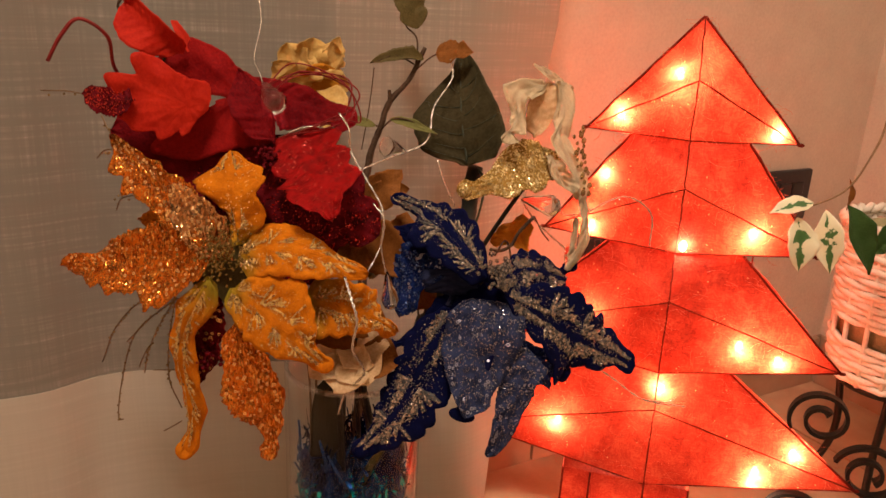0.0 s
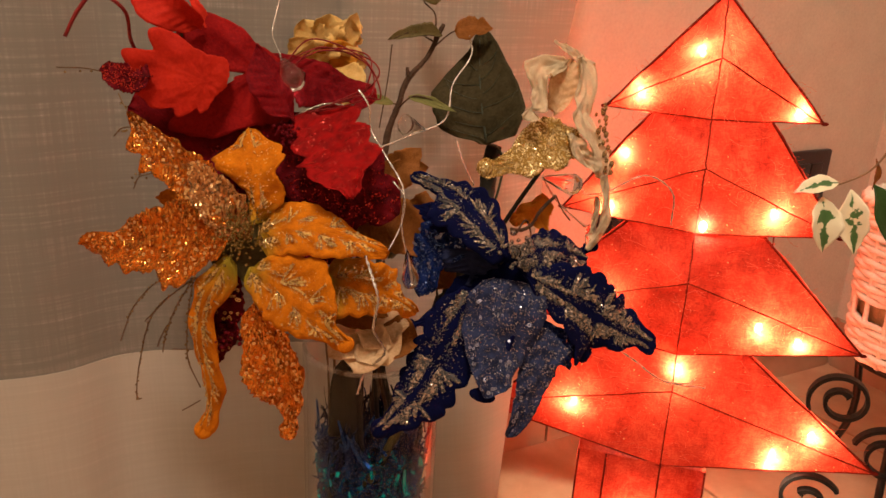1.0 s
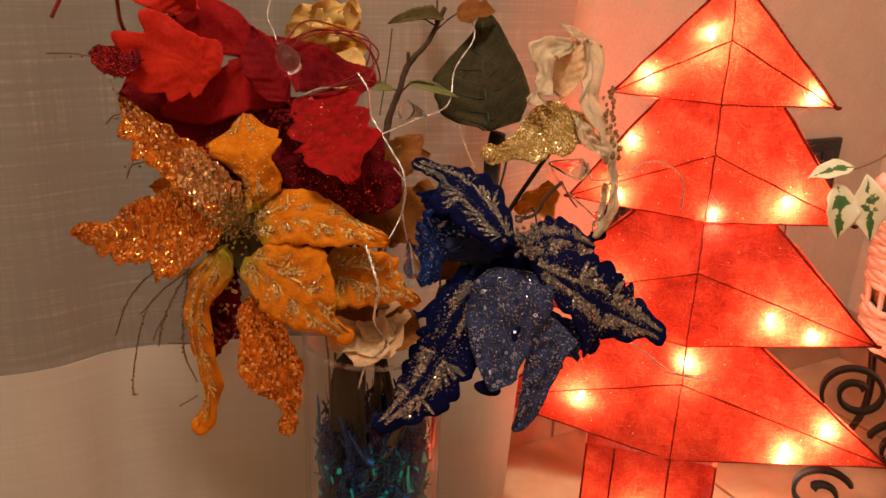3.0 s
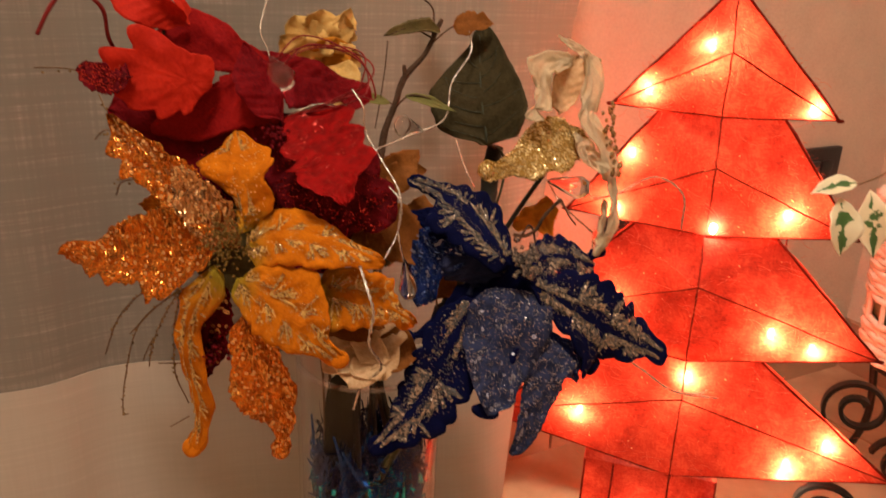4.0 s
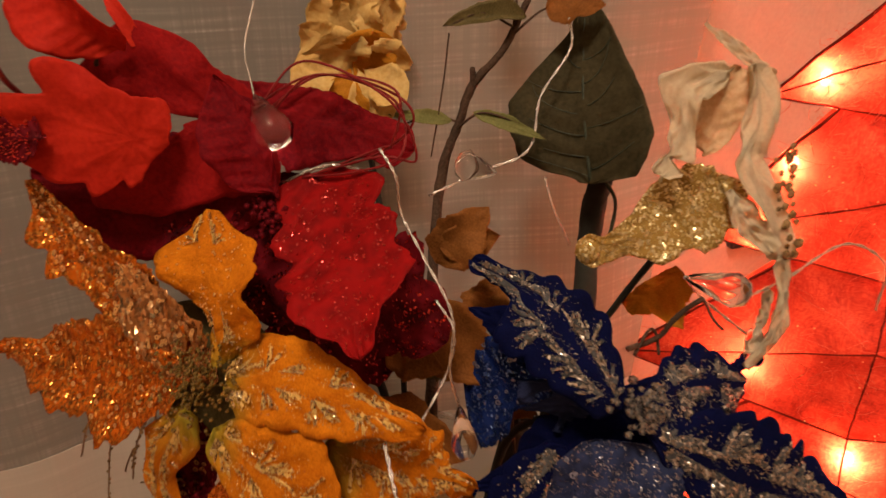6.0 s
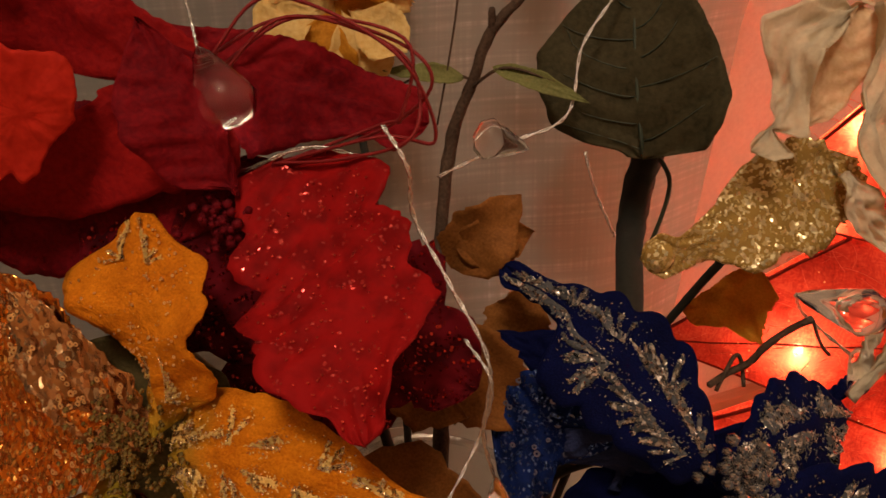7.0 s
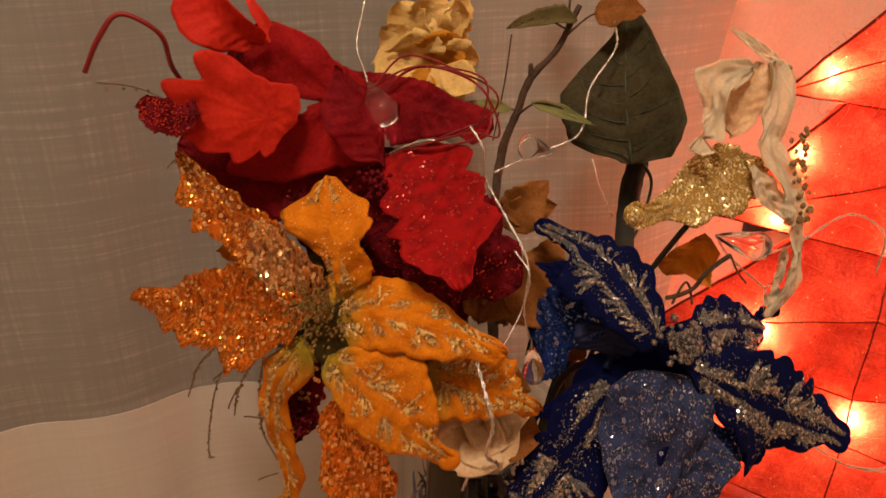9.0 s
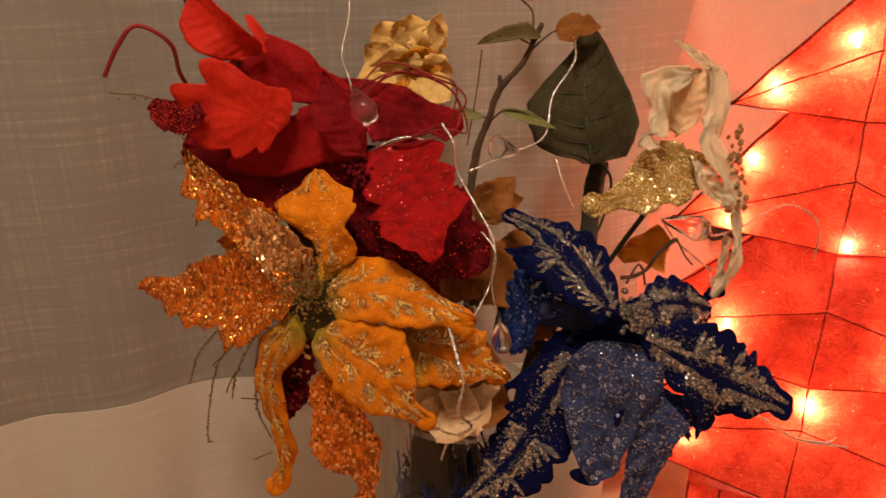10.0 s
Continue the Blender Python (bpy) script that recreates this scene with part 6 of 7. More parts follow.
# ---- large green leaf ----
green = thing("leaf_stem", foot_at(1.2), "dark green artificial leaf on a thick stem in the vase", "artificial leaf")
pt = blade(((0.0359, 0.6680, 0.4701), (0.0276, 0.6880, 0.5168), (0.0247, 0.7220, 0.5665)), (6.8, 10.8, 24.6, 32.3, 38.4, 40.0, 40.9, 42.0, 42.8, 43.0, 43.3, 38.3, 33.3, 28.3, 22.6, 16.9, 11.9, 8.1, 5.8, 2.4, 0.8), (28.6, 30.8, 34.6, 37.3, 38.8, 40.2, 39.6, 38.6, 37.6, 35.7, 33.7, 31.5, 29.1, 26.5, 23.9, 21.2, 18.3, 15.1, 11.8, 7.0, 0.8), (-0.3000, -0.8800, 0.2800), wave=0.05, crease=0.10, thick=0.0006, seed=5, nu=56, nv=18, ragged=0.02)
leaf = part("leaf", pt.mesh(0.0008, 6), LEAF_GREEN, green)
bm = bmesh.new()
tube(bm, [pt.at(0.02 + 0.95 * k / 14, 0, 0.0006) for k in range(15)], 0.0011, 6, 0.0003)
for k in range(6):
    for sg in (-1, 1):
        lean = 0.08 + 0.05 * ((k * 7 + sg) % 3)
        tube(bm, [pt.at(0.06 + 0.12 * k + 0.02 * sg + lean * q ** 1.6, sg * (0.62 + 0.11 * ((k * 5 + sg) % 4)) * q, 0.0004) for q in (0, 0.2, 0.4, 0.6, 0.8, 1)], 0.0004, 5, 0.00015)
part("vein_tracery", bm, VEIN_GREEN, leaf, "raised green leaf veins")
wire("stem", green, [(0.0439, 0.6980, 0.4632), (0.0408, 0.6980, 0.4447), (0.0394, 0.6900, 0.4138), (0.0342, 0.6350, 0.3876), (0.0009, 0.6000, 0.3306), foot_at(1.2)], 0.0078, STEM_GREEN, "thick dark stem")
wire("stalk", green, [(0.0459, 0.6930, 0.4633), (0.0527, 0.6820, 0.4518), (0.0488, 0.6800, 0.4226), (0.0412, 0.6800, 0.4002)], 0.0012, VEIN_GREEN)

# ---- cream and gold flower ----
cream = thing("cream_gold_flower", foot_at(0.8), "cream satin and gold glitter artificial flower in the vase", "artificial flower")
cc = Vector((0.0983, 0.6300, 0.5024))
stalk(cream, cc + Vector((0, 0.01, -0.02)), foot_at(0.8), 0.002, bow=(0.03, 0.01, 0))
for k, (shape, kw, mat, label) in enumerate((
    ((((0.0994, 0.6150, 0.4896), (0.0703, 0.6030, 0.4805), (0.0462, 0.5920, 0.4703), (0.0267, 0.5850, 0.4664)), (14.2, 16.7, 20.2, 22.1, 23.3, 19.8, 18.1, 18.9, 19.5, 19.0, 17.9, 12.9, 8.8, 7.8, 7.9, 8.2, 8.3, 8.4, 8.5, 5.9, 3.0), (15.8, 17.5, 20.3, 21.2, 21.1, 20.9, 19.3, 17.0, 14.6, 11.1, 9.0, 8.2, 7.4, 6.6, 5.8, 4.8, 6.6, 8.1, 7.4, 6.3, 2.9), (-0.1000, -0.9000, 0.3000)), dict(teeth=0.04, wave=0.1), GOLD_SHEER, "gold glitter petal"),
    ((((0.0948, 0.6220, 0.4994), (0.0893, 0.6120, 0.4760)), (12.9, 13.5, 14.4, 15.3, 16.2, 17.1, 17.3, 17.4, 17.4, 17.5, 17.6, 17.7, 17.8, 17.9, 18.0, 18.1, 18.1, 18.2, 17.8, 16.6, 15.7), (13.3, 13.4, 13.5, 13.7, 13.8, 14.0, 14.1, 14.3, 14.4, 14.6, 14.7, 14.9, 15.0, 15.2, 15.3, 15.5, 15.6, 15.3, 14.8, 14.3, 13.9), (0.1000, -0.9000, 0.2000)), dict(teeth=0.06, wave=0.12), GOLD_SHEER, "gold glitter petal"),
    ((((0.0959, 0.6360, 0.5471), (0.0736, 0.6180, 0.5386), (0.0724, 0.6070, 0.5226), (0.0613, 0.6000, 0.5049)), (1.9, 4.6, 6.0, 6.9, 7.8, 8.5, 9.3, 10.0, 10.2, 10.0, 9.0, 7.5, 6.1, 6.1, 7.8, 10.3, 11.9, 1.1, 12.0, 9.7, 8.1), (5.9, 6.6, 7.7, 8.1, 8.3, 9.1, 10.4, 14.4, 10.0, 7.9, 6.8, 6.4, 6.7, 6.6, 6.0, 4.9, 0.9, 0.8, 1.9, 2.1, 1.7), (-0.3000, -0.8500, 0.3500)), dict(wave=0.30, crease=0.25), CREAM, "curled cream satin petal"),
    ((((0.0881, 0.6280, 0.5048), (0.0941, 0.6330, 0.5269), (0.1011, 0.6420, 0.5476)), (0.8, 0.8, 11.2, 11.7, 12.1, 12.6, 13.0, 13.5, 14.0, 14.0, 14.1, 14.1, 14.2, 14.3, 13.8, 12.2, 10.6, 9.1, 7.5, 6.0, 4.9), (0.8, 1.6, 4.1, 5.4, 6.8, 8.2, 9.2, 9.8, 10.3, 10.8, 11.2, 11.7, 12.1, 11.6, 11.0, 10.3, 9.7, 9.0, 8.3, 7.7, 7.2), (0.1000, -0.9500, 0.1000)), dict(wave=0.16, crease=0.3), BEIGE, "tan silk inner petal"),
    ((((0.1060, 0.6400, 0.5498), (0.1099, 0.6280, 0.5239), (0.1068, 0.6180, 0.5074), (0.1194, 0.6120, 0.4867), (0.1282, 0.6060, 0.4603)), (8.8, 9.0, 9.3, 8.5, 7.4, 6.9, 7.5, 9.8, 11.8, 12.0, 11.0, 9.7, 8.7, 7.9, 7.4, 7.2, 6.8, 6.9, 6.8, 5.7, 4.8), (10.7, 9.1, 7.4, 5.8, 5.9, 6.8, 6.7, 5.7, 4.1, 4.6, 10.0, 10.2, 9.9, 9.8, 9.8, 9.4, 8.2, 6.4, 4.9, 4.6, 4.4), (0.5000, -0.8200, 0.1000)), dict(wave=0.35, crease=0.3), CREAM, "long cream satin streamer"),
    ((((0.1008, 0.6120, 0.4947), (0.1081, 0.6060, 0.4806), (0.1233, 0.6020, 0.4664)), (0.7, 1.7, 3.5, 4.2, 4.9, 5.5, 6.1, 6.6, 6.9, 7.2, 7.3, 7.4, 7.4, 7.4, 7.3, 7.2, 7.0, 6.8, 6.7, 6.0, 4.7), (4.5, 4.7, 5.1, 5.4, 5.7, 6.0, 6.2, 5.9, 5.7, 5.5, 5.5, 5.7, 5.9, 5.4, 5.1, 4.7, 4.5, 4.2, 4.0, 3.2, 2.5), (0.3000, -0.9000, 0.1000)), dict(wave=0.35, crease=0.3), CREAM, "cream satin strip"),
    ((((0.1292, 0.6040, 0.4640), (0.1331, 0.6020, 0.4440), (0.1311, 0.5970, 0.4242), (0.1201, 0.5920, 0.4037)), (4.1, 4.0, 3.9, 3.7, 3.7, 3.7, 3.9, 4.2, 3.9, 3.8, 3.8, 4.0, 4.5, 5.2, 4.9, 5.1, 5.5, 6.0, 5.1, 4.2, 3.6), (3.1, 3.2, 3.5, 3.9, 4.1, 4.3, 4.3, 4.3, 4.4, 4.4, 4.2, 3.9, 3.3, 2.6, 2.5, 2.1, 1.3, 0.3, 0.9, 1.7, 2.3), (0.4000, -0.9000, 0.0000)), dict(wave=0.3), CREAM, "narrow cream ribbon end"),
    ((((0.1259, 0.6030, 0.4456), (0.1254, 0.6010, 0.4250), (0.1244, 0.6000, 0.4084)), (1.0, 2.6, 2.6, 2.6, 2.7, 2.7, 2.7, 2.7, 2.8, 2.8, 2.9, 2.8, 2.8, 2.7, 2.7, 2.7, 2.7, 2.7, 2.7, 2.7, 2.7), (1.9, 1.9, 2.0, 2.0, 2.1, 2.1, 2.2, 2.2, 2.2, 2.3, 2.4, 2.5, 2.5, 2.6, 2.7, 2.7, 2.7, 2.8, 2.8, 2.8, 2.9), (0.2000, -0.9000, 0.0000)), dict(wave=0.3), CREAM, "narrow cream ribbon end"),
    ((((0.1193, 0.6450, 0.5425), (0.1053, 0.6600, 0.5517), (0.0907, 0.6900, 0.5589)), (3.8, 3.9, 4.0, 4.1, 4.2, 4.3, 4.4, 4.5, 4.6, 4.6, 4.6, 4.4, 4.2, 4.0, 3.8, 3.5, 3.2, 2.9, 2.6, 2.3, 2.2), (2.3, 2.4, 2.4, 2.5, 2.6, 2.7, 2.7, 2.8, 3.0, 3.2, 3.4, 3.2, 2.9, 2.7, 2.4, 2.2, 2.0, 1.8, 1.5, 1.3, 1.1), (0.0000, -0.9000, 0.4000)), dict(wave=0.3), CREAM, "frayed cream strip"),
    ((((0.0888, 0.6360, 0.4345), (0.0729, 0.6320, 0.4223), (0.0608, 0.6280, 0.4102)), (12.9, 13.5, 14.7, 15.8, 16.9, 18.6, 20.9, 23.1, 25.2, 26.8, 25.5, 23.7, 21.4, 15.1, 10.4, 9.2, 8.0, 6.7, 5.4, 4.2, 3.3), (4.2, 4.4, 4.9, 5.3, 5.6, 5.7, 5.7, 5.8, 5.9, 6.0, 6.2, 6.4, 6.6, 6.5, 6.4, 6.4, 6.4, 6.3, 6.1, 5.4, 4.9), (-0.1000, -0.8000, 0.5000)), dict(wave=0.2, teeth=0.05), AMBER, "amber leaf"),
)):
    pt = blade(*shape, **dict(dict(cup=0.1, thick=0.0007, nu=48, nv=14, seed=400 + k), **kw))
    part("petal", pt.mesh(0.0016 if mat is CREAM else 0.0006, 4 if mat is CREAM else 6), mat, cream, label)
knob((0.0331, 0.5860, 0.4678), 0.0062, GOLD_SHEER, cream)
rr = random.Random(77)
bm = bmesh.new()
for k in range(26):
    p = Vector((0.1222, 0.6150, 0.5177)).lerp(Vector((0.1300, 0.6000, 0.4658)), k / 25) + Vector((rr.uniform(-.004, .005), rr.uniform(-.004, .004), 0))
    ball(bm, p, rr.uniform(0.0012, 0.0024), (1, 0.6, 1.4))
part("bead_fringe", bm, BRONZE, cream, "row of bronze glitter beads")

# ---- cream rose low in the vase ----
rose = thing("beige_rose", foot_at(5.4), "beige silk rose drooping over the rim of the vase", "artificial flower")
qc = Vector((-0.0460, 0.5320, 0.3400))
stalk(rose, qc + Vector((0, 0.02, 0)), foot_at(5.4), 0.002)
for k, (tip, half, n) in enumerate((((-0.0766, 0.5150, 0.3333), 0.016, (-0.2, -0.7, 0.7)), ((-0.0569, 0.5050, 0.3285), 0.020, (0, -0.8, 0.5)), ((-0.0320, 0.5080, 0.3332), 0.019, (0.1, -0.8, 0.5)), ((-0.0092, 0.5250, 0.3457), 0.017, (0.2, -0.8, 0.5)),
                                   ((-0.0178, 0.5300, 0.3580), 0.014, (0.2, -0.6, 0.7)), ((-0.0496, 0.5120, 0.3427), 0.013, (0, -0.9, 0.3)), ((-0.0287, 0.5140, 0.3477), 0.013, (0, -0.9, 0.3)))):
    pt = Petal(qc + Vector((0, 0.006, 0.003)), tip, half, n, 0.15, "obovate", wave=0.14, cup=0.3, thick=0.0006, seed=k + 30, ragged=0.05, nv=14)
    part("petal", pt.mesh(0.0005, 5), BEIGE if k != 3 else RUST, rose)

# ---- bare twig with dry leaves ----
branch = thing("twig", foot_at(1.9), "bare brown twig with olive and rust dry leaves in the vase", "twig")
rr = random.Random(3)
main = spline([foot_at(1.9), (-0.0480, 0.6000, 0.3276), (-0.0562, 0.6550, 0.4024), (-0.0542, 0.6800, 0.4649), (-0.0450, 0.6840, 0.4956), (-0.0367, 0.6860, 0.5210), (-0.0201, 0.6920, 0.5411), (-0.0079, 0.7000, 0.5682)], 8)
part("bough", tube(bmesh.new(), main, 0.0042, 8, 0.0018, 0.18, rr), BARK, branch)
for pts, r in (([(-0.0366, 0.6860, 0.5200), (-0.0372, 0.6840, 0.5312)], 0.0022), ([(-0.0154, 0.6940, 0.5486), (-0.0152, 0.7000, 0.5751), (-0.0260, 0.7050, 0.5865), (-0.0300, 0.7100, 0.6031)], 0.0009), ([(-0.0154, 0.6940, 0.5486), (-0.0010, 0.7000, 0.5612), (0.0114, 0.7000, 0.5657)], 0.0008),
               ([(-0.0156, 0.6940, 0.5535), (-0.0331, 0.6900, 0.5612), (-0.0499, 0.6850, 0.5549)], 0.0008), ([(-0.0470, 0.6840, 0.4929), (-0.0300, 0.6720, 0.5083), (-0.0071, 0.6650, 0.5056)], 0.0009), ([(-0.0513, 0.6850, 0.5500), (-0.0537, 0.6800, 0.5209), (-0.0599, 0.6750, 0.4785)], 0.0006), ([(-0.0451, 0.6840, 0.4982), (-0.0609, 0.6800, 0.5030), (-0.0799, 0.6720, 0.4967)], 0.0008)):
    part("shoot", tube(bmesh.new(), spline(pts, 6), r, 6, r * 0.7, 0.1, rr), BARK, branch)
for base, tip, half, mat, n, cr in (
    ((-0.0158, 0.7050, 0.5836), (-0.0343, 0.7100, 0.6290), 0.0135, OLIVE, (0.2, -0.9, 0.3), 0.2), ((-0.0084, 0.6970, 0.5586), (-0.0549, 0.6850, 0.5537), 0.0075, OLIVE, (0, -0.7, 0.7), 0.9), ((0.0025, 0.7000, 0.5623), (0.0355, 0.6950, 0.5672), 0.0115, RUST, (0, -0.8, 0.6), 0.2),
    ((-0.0353, 0.6750, 0.5076), (0.0083, 0.6600, 0.4983), 0.0045, PALE_GREEN, (0, -0.8, 0.6), 0.2), ((-0.0482, 0.6800, 0.5001), (-0.0846, 0.6700, 0.5048), 0.0045, PALE_GREEN, (0, -0.8, 0.6), 0.2),
    ((-0.0442, 0.6000, 0.4467), (-0.0184, 0.6120, 0.4761), 0.0150, RUST, (0, -0.9, 0.3), 0.2), ((-0.0433, 0.6020, 0.4558), (-0.0118, 0.6120, 0.4598), 0.0110, RUST, (0, -0.9, 0.3), 0.2), ((-0.0237, 0.5800, 0.4035), (-0.0501, 0.5700, 0.4253), 0.018, OLIVE, (0, -0.9, 0.3), 0.2),
    ((-0.0180, 0.5900, 0.4150), (-0.0127, 0.6000, 0.4437), 0.014, RUST, (0, -0.9, 0.3), 0.2), ((-0.0015, 0.5750, 0.3698), (0.0145, 0.5800, 0.3910), 0.009, RUST, (0.2, -0.9, 0.3), 0.2), ((-0.0619, 0.5600, 0.4223), (-0.0320, 0.5500, 0.4135), 0.012, RUST, (0, -0.9, 0.3), 0.3), ((-0.0780, 0.5500, 0.3800), (-0.0180, 0.5450, 0.3640), 0.020, RUST, (0, -0.8, 0.5), 0.2), ((-0.0500, 0.5700, 0.4420), (-0.0080, 0.5640, 0.4000), 0.019, RUST, (0, -0.9, 0.3), 0.3), ((-0.1000, 0.5520, 0.3520), (-0.0350, 0.5500, 0.3360), 0.016, RUST, (0, -0.8, 0.5), 0.2),
):
    pt = Petal(base, tip, half, n, 0.05, "ovate", crease=cr, lobes=3, lobe=0.08, wave=0.15, thick=0.0005, teeth=0.05, seed=int(3e5 * half), nu=28)
    part("leaf", pt.mesh(0.0004, 6), mat, branch)
for pts, r in (
    ([(0.0040, 0.5800, 0.3400), (-0.0007, 0.6000, 0.3724), (0.0171, 0.5900, 0.3570)], 0.0009),
    ([(0.0560, 0.5660, 0.4260), (0.0655, 0.5790, 0.4216), (0.0732, 0.5810, 0.4261), (0.0770, 0.5800, 0.4350), (0.0830, 0.5790, 0.4440), (0.0892, 0.5770, 0.4515)], 0.0014),
    ([(0.0600, 0.5700, 0.4200), (0.0668, 0.5800, 0.4290), (0.0712, 0.5840, 0.4245), (0.0735, 0.5800, 0.4150)], 0.0008),
    ([(0.0892, 0.5770, 0.4515), (0.0960, 0.5800, 0.4390), (0.1030, 0.5850, 0.4300)], 0.0006),
):
    part("shoot", tube(bmesh.new(), spline(pts, 6), r, 6), BARK, branch)

# broad dark leaf standing in the vase and more stalks
inner = thing("stalk_bundle", foot_at(3.3), "dark green stalks and leaf standing inside the vase", "stems")
pt = Petal(VASE + Vector((-0.018, -0.022, 0.02)), VASE + Vector((-0.021, -0.012, 0.305)), 0.0145, (0.1, -0.9, 0.1), 0.03, "strip", thick=0.001, seed=2)
part("leaf", pt.mesh(), VASE_LEAF, inner)
for k, (x, y) in enumerate(((0.0, -0.03), (0.02, 0.01), (0.03, -0.02), (-0.01, 0.03))):
    part("stalk", tube(bmesh.new(), spline([foot_at(0.9 + 1.3 * k, 0.03), VASE + Vector((x, y, 0.17)), VASE + Vector((x * 0.6 - 0.01, y * 0.6, 0.31))], 8), 0.003, 7, 0.0025, 0.1, rr), BARK if k % 2 else STEM_GREEN, inner)

part("stalk", tube(bmesh.new(), spline([VASE + Vector((-0.022, -0.03, 0.15)), VASE + Vector((0.008, -0.032, 0.21)), VASE + Vector((0.034, -0.026, 0.262))], 8), 0.0042, 7, 0.0036, 0.1, rr), OLIVE, inner, "olive brown stalk leaning across the vase")

# ---- bronze sprig ----
sprig = thing("bronze_sprig", foot_at(3.0), "bronze glitter wire sprig with curled ends in the vase", "artificial sprig")
stalk(sprig, (-0.1871, 0.5450, 0.3784), foot_at(3.0), 0.0012, BRONZE_WIRE)
for pts in (
    [(-0.1871, 0.5450, 0.3784), (-0.2183, 0.5550, 0.3701), (-0.2455, 0.5650, 0.3420), (-0.2616, 0.5700, 0.3078)], [(-0.1871, 0.5450, 0.3784), (-0.2282, 0.5620, 0.3393), (-0.2475, 0.5700, 0.2875), (-0.2527, 0.5700, 0.2556), (-0.2484, 0.5700, 0.2537)],
    [(-0.1871, 0.5450, 0.3784), (-0.2063, 0.5550, 0.3488), (-0.2183, 0.5600, 0.3231), (-0.2225, 0.5600, 0.3048)], [(-0.1871, 0.5450, 0.3784), (-0.1937, 0.5450, 0.3442), (-0.1960, 0.5450, 0.3092), (-0.1874, 0.5450, 0.2829)], [(-0.1882, 0.5450, 0.2708), (-0.1985, 0.5500, 0.2618), (-0.2059, 0.5500, 0.2570)],
    [(-0.1871, 0.5450, 0.3784), (-0.2101, 0.5550, 0.3584), (-0.2372, 0.5650, 0.3298)], [(-0.2180, 0.5600, 0.3282), (-0.2245, 0.5600, 0.3151), (-0.2263, 0.5600, 0.3098)], [(-0.1909, 0.5450, 0.3171), (-0.2021, 0.5500, 0.3138), (-0.2105, 0.5500, 0.3133)],
):
    line = spline(pts, 9)
    sh = part("tendril", tube(bmesh.new(), line, 0.0006, 5), BRONZE_WIRE, sprig)
    bm = bmesh.new()
    for i, p in enumerate(line):
        if len(pts) > 3 and i < 0.8 * len(line):
            ball(bm, p + Vector((rr.uniform(-.001, .001), 0, rr.uniform(-.001, .001))), rr.uniform(0.0007, 0.0014))
    if bm.verts:
        part("bead_trim", bm, BRONZE, sh, "gold glitter specks")
    else:
        bm.free()
sprig2 = thing("gold_sprig", foot_at(3.5, 0.03), "fine gold glitter sprig behind the red leaves", "artificial sprig")
stalk(sprig2, (-0.2199, 0.5600, 0.4893), foot_at(3.5, 0.03), 0.001, BRONZE_WIRE)
for pts in ([(-0.2199, 0.5600, 0.4893), (-0.2405, 0.5750, 0.5007), (-0.2483, 0.5800, 0.5125)], [(-0.2199, 0.5600, 0.4893), (-0.2439, 0.5750, 0.4874), (-0.2549, 0.5800, 0.4792)], [(-0.2175, 0.5600, 0.5190), (-0.2641, 0.5800, 0.5288), (-0.2990, 0.5900, 0.5281)], [(-0.2182, 0.5600, 0.4566), (-0.2316, 0.5650, 0.4515), (-0.2387, 0.5700, 0.4407)]):
    line = spline(pts, 9)
    sh = part("tendril", tube(bmesh.new(), line, 0.0006, 5), BRONZE_WIRE, sprig2)
    bm = bmesh.new()
    for i, p in enumerate(line):
        if i % 3 == 1:
            ball(bm, p + Vector((rr.uniform(-.003, .003), 0, rr.uniform(-.004, .004))), 0.0011)
    part("bead_trim", bm, BRONZE, sh, "gold glitter specks")

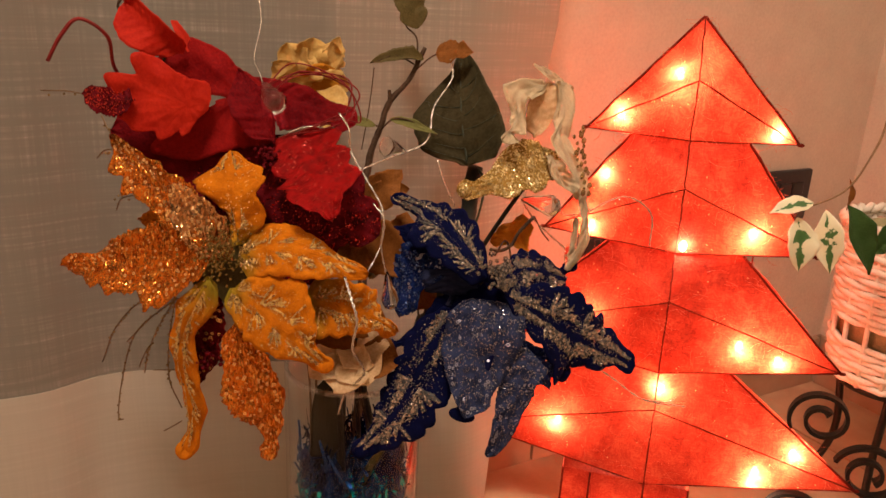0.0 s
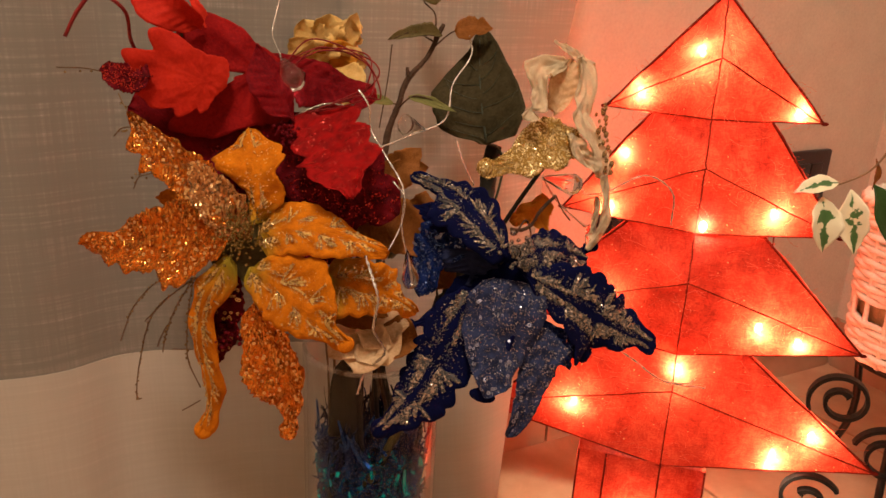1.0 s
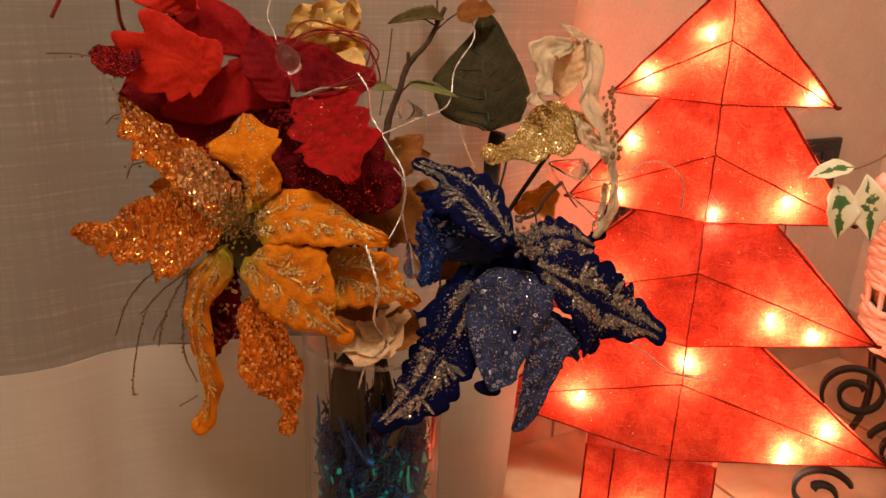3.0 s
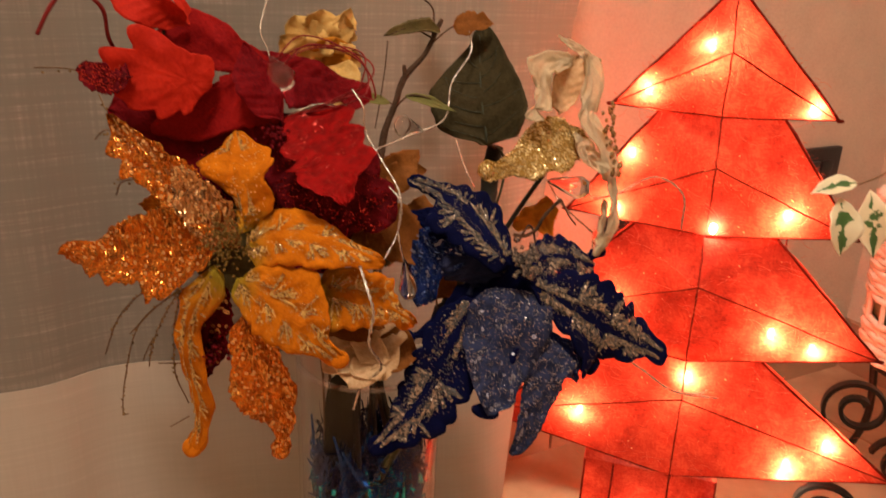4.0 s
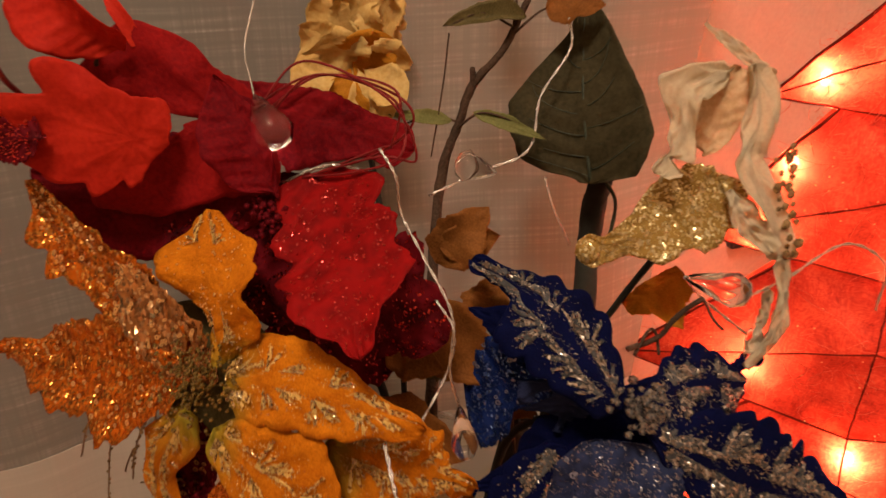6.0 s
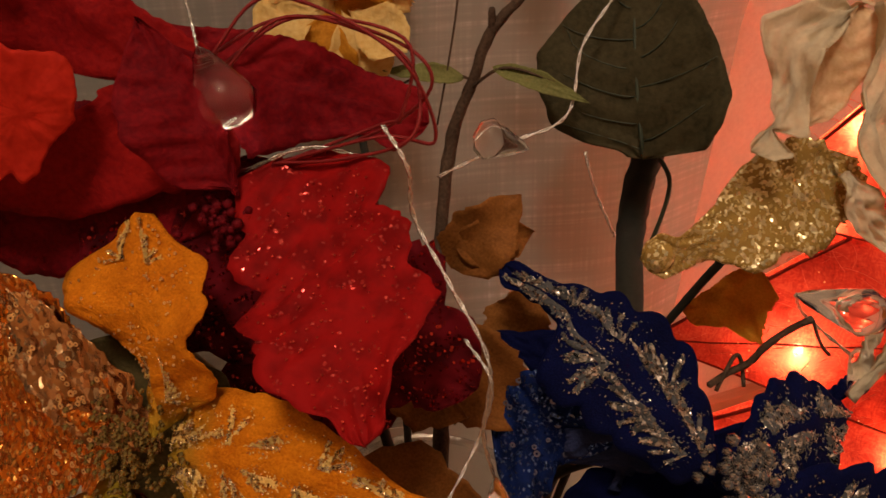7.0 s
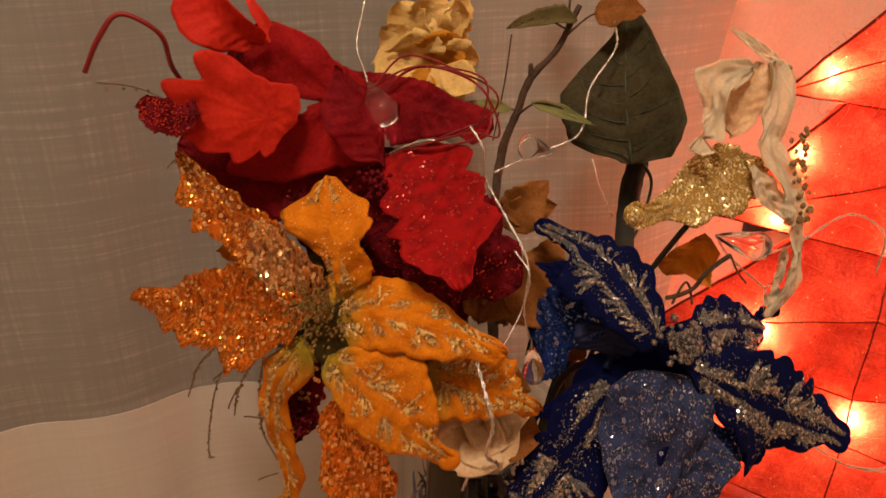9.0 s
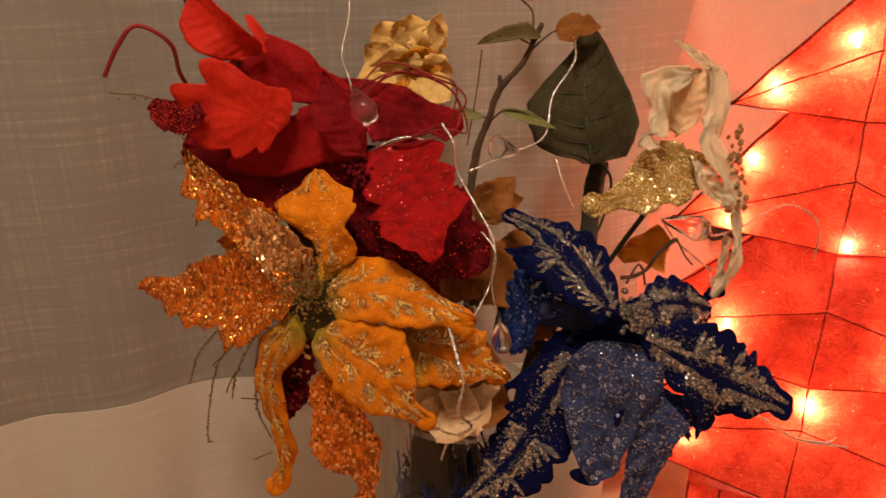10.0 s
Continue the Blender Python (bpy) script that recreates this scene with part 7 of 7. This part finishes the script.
# ---- silver wire garland with crystal drops ----
garland = thing("crystal_garland", foot_at(5.0), "twisted silver wire garland with clear crystal drops", "garland")
for pts, r in (
    ([(-0.1309, 0.6000, 0.6109), (-0.1260, 0.5900, 0.5869), (-0.1279, 0.5750, 0.5632), (-0.1200, 0.5590, 0.5530), (-0.1165, 0.5525, 0.5474)], 0.0005),
    ([(-0.0601, 0.5450, 0.5293), (-0.0520, 0.5400, 0.5184), (-0.0502, 0.5400, 0.5022), (-0.0373, 0.5300, 0.4844), (-0.0245, 0.5200, 0.4648), (-0.0248, 0.5170, 0.4384), (-0.0204, 0.5200, 0.4159)], 0.0007),
    ([(0.0159, 0.6900, 0.5603), (0.0178, 0.6850, 0.5437), (0.0034, 0.6720, 0.5199), (-0.0013, 0.6600, 0.4919), (-0.0277, 0.6550, 0.4789), (-0.0553, 0.6400, 0.4681)], 0.0008),
    ([(0.0092, 0.6650, 0.4739), (0.0152, 0.6600, 0.4574), (0.0264, 0.6550, 0.4361)], 0.0008),
    ([(-0.0448, 0.4750, 0.4310), (-0.0383, 0.4620, 0.4204), (-0.0339, 0.4580, 0.4063), (-0.0371, 0.4620, 0.3838), (-0.0322, 0.4900, 0.3528), (-0.0491, 0.5150, 0.3221), (-0.0560, 0.5230, 0.2980)], 0.0010),
    ([(0.1060, 0.5640, 0.4632), (0.1140, 0.5850, 0.4520), (0.1360, 0.6100, 0.4492), (0.1714, 0.6400, 0.4566), (0.1987, 0.6500, 0.4402), (0.2030, 0.6550, 0.4091)], 0.0008),
    ([(0.1190, 0.6000, 0.4195), (0.0920, 0.5900, 0.4440), (0.0765, 0.5665, 0.4680)], 0.0007),
    ([(0.1444, 0.5800, 0.3278), (0.1723, 0.6000, 0.3032), (0.2078, 0.6200, 0.2731), (0.2490, 0.6300, 0.2630)], 0.0009),
    ([(0.2078, 0.6200, 0.2731), (0.2301, 0.6250, 0.2693), (0.2389, 0.6300, 0.2712)], 0.0006),
    ([(-0.0324, 0.5250, 0.4693), (-0.0233, 0.5170, 0.4595), (-0.0259, 0.5160, 0.4386), (-0.0365, 0.5000, 0.4181)], 0.0006),
    ([(-0.0650, 0.5500, 0.5161), (-0.0865, 0.5550, 0.5162), (-0.1075, 0.5550, 0.5068)], 0.0007),
):
    line = spline(pts, 9)
    bm = bmesh.new()
    for ph in (0, math.pi):
        tube(bm, [p + Vector((math.cos(i * 1.1 + ph), math.sin(i * 1.1 + ph) * 0.4, math.sin(i * 1.1 + ph))) * r * 0.6 for i, p in enumerate(line)], r * 0.62, 5)
    part("wire", bm, WIRE, garland)


def drop(at, way, length, r):
    """A smooth crystal drop, narrow at its hook."""
    m = Matrix.Translation(at) @ Vector(way).normalized().to_track_quat("Z", "Y").to_matrix().to_4x4()
    bm = lathe(bmesh.new(), [(0.0003, 0), (r * 0.3, length * 0.12), (r * 0.75, length * 0.5), (r, length * 0.74), (r * 0.7, length * 0.93), (0.0003, length)], m, 24, False)
    ob = part("crystal_drop", bm, CRYSTAL, garland, "clear glass drop")
    ob.visible_shadow = False
    return ob


drop((-0.1165, 0.5525, 0.5476), (0.54, -0.47, -0.70), 0.027, 0.0098)
drop((-0.0165, 0.6350, 0.4860), (-0.96, -0.05, 0.22), 0.024, 0.0090)
drop((0.0765, 0.5665, 0.4680), (0.98, -0.10, -0.16), 0.031, 0.0085)
drop((-0.0201, 0.5150, 0.4221), Vector((-0.0165, 0.5150, 0.3938)) - Vector((-0.0201, 0.5150, 0.4221)), 0.030, 0.0065)
drop((0.1197, 0.5950, 0.4065), Vector((0.1236, 0.6000, 0.4198)) - Vector((0.1197, 0.5950, 0.4065)), 0.018, 0.005)

# ---- floor and skirting tiles, last ----
SIDE, JOINT = 0.30, 0.004


def piece(bm_size, bevel):
    bm = box(bmesh.new(), bm_size, Matrix(), bevel)
    me = bpy.data.meshes.new("tile")
    bm.to_mesh(me)
    bm.free()
    return me


tile_mesh = piece((SIDE - JOINT, SIDE - JOINT, 0.008), 0.0015)
tile_mesh.materials.append(TILE)
for i in range(int(LONG / SIDE) + 1):
    for j in range(int(DEEP / SIDE)):
        ob = new("tile", tile_mesh)
        ob.parent = floor
        ob.matrix_basis = ROOM @ Matrix.Translation((SIDE * (i + 0.5) - 0.12, SIDE * (j + 0.5), -0.004))
skirt_mesh = piece((SIDE - JOINT, 0.008, 0.085), 0.001)
skirt_mesh.materials.append(SKIRT)
for side in (0, 1):
    base = tagged(part("baseboard", box(bmesh.new(), (LONG if side == 0 else DEEP, 0.004, 0.085), ROOM @ (Matrix.Translation((LONG / 2, 0.002, 0.0425)) if side == 0 else pose(0.002, DEEP / 2, 0.0425, 0, 0, 90))), SKIRT, None, "", False),
                  "brown tiled skirting along the foot of the wall", "baseboard", kind="structure")
    for i in range(int((LONG if side == 0 else DEEP) / SIDE)):
        ob = new("tile", skirt_mesh)
        ob.parent = base
        at = Matrix.Translation((SIDE * (i + 0.5) + 0.012, 0.0075, 0.0425)) if side == 0 else pose(0.0075, SIDE * (i + 0.5) + 0.012, 0.0425, 0, 0, 90)
        ob.matrix_basis = ROOM @ at
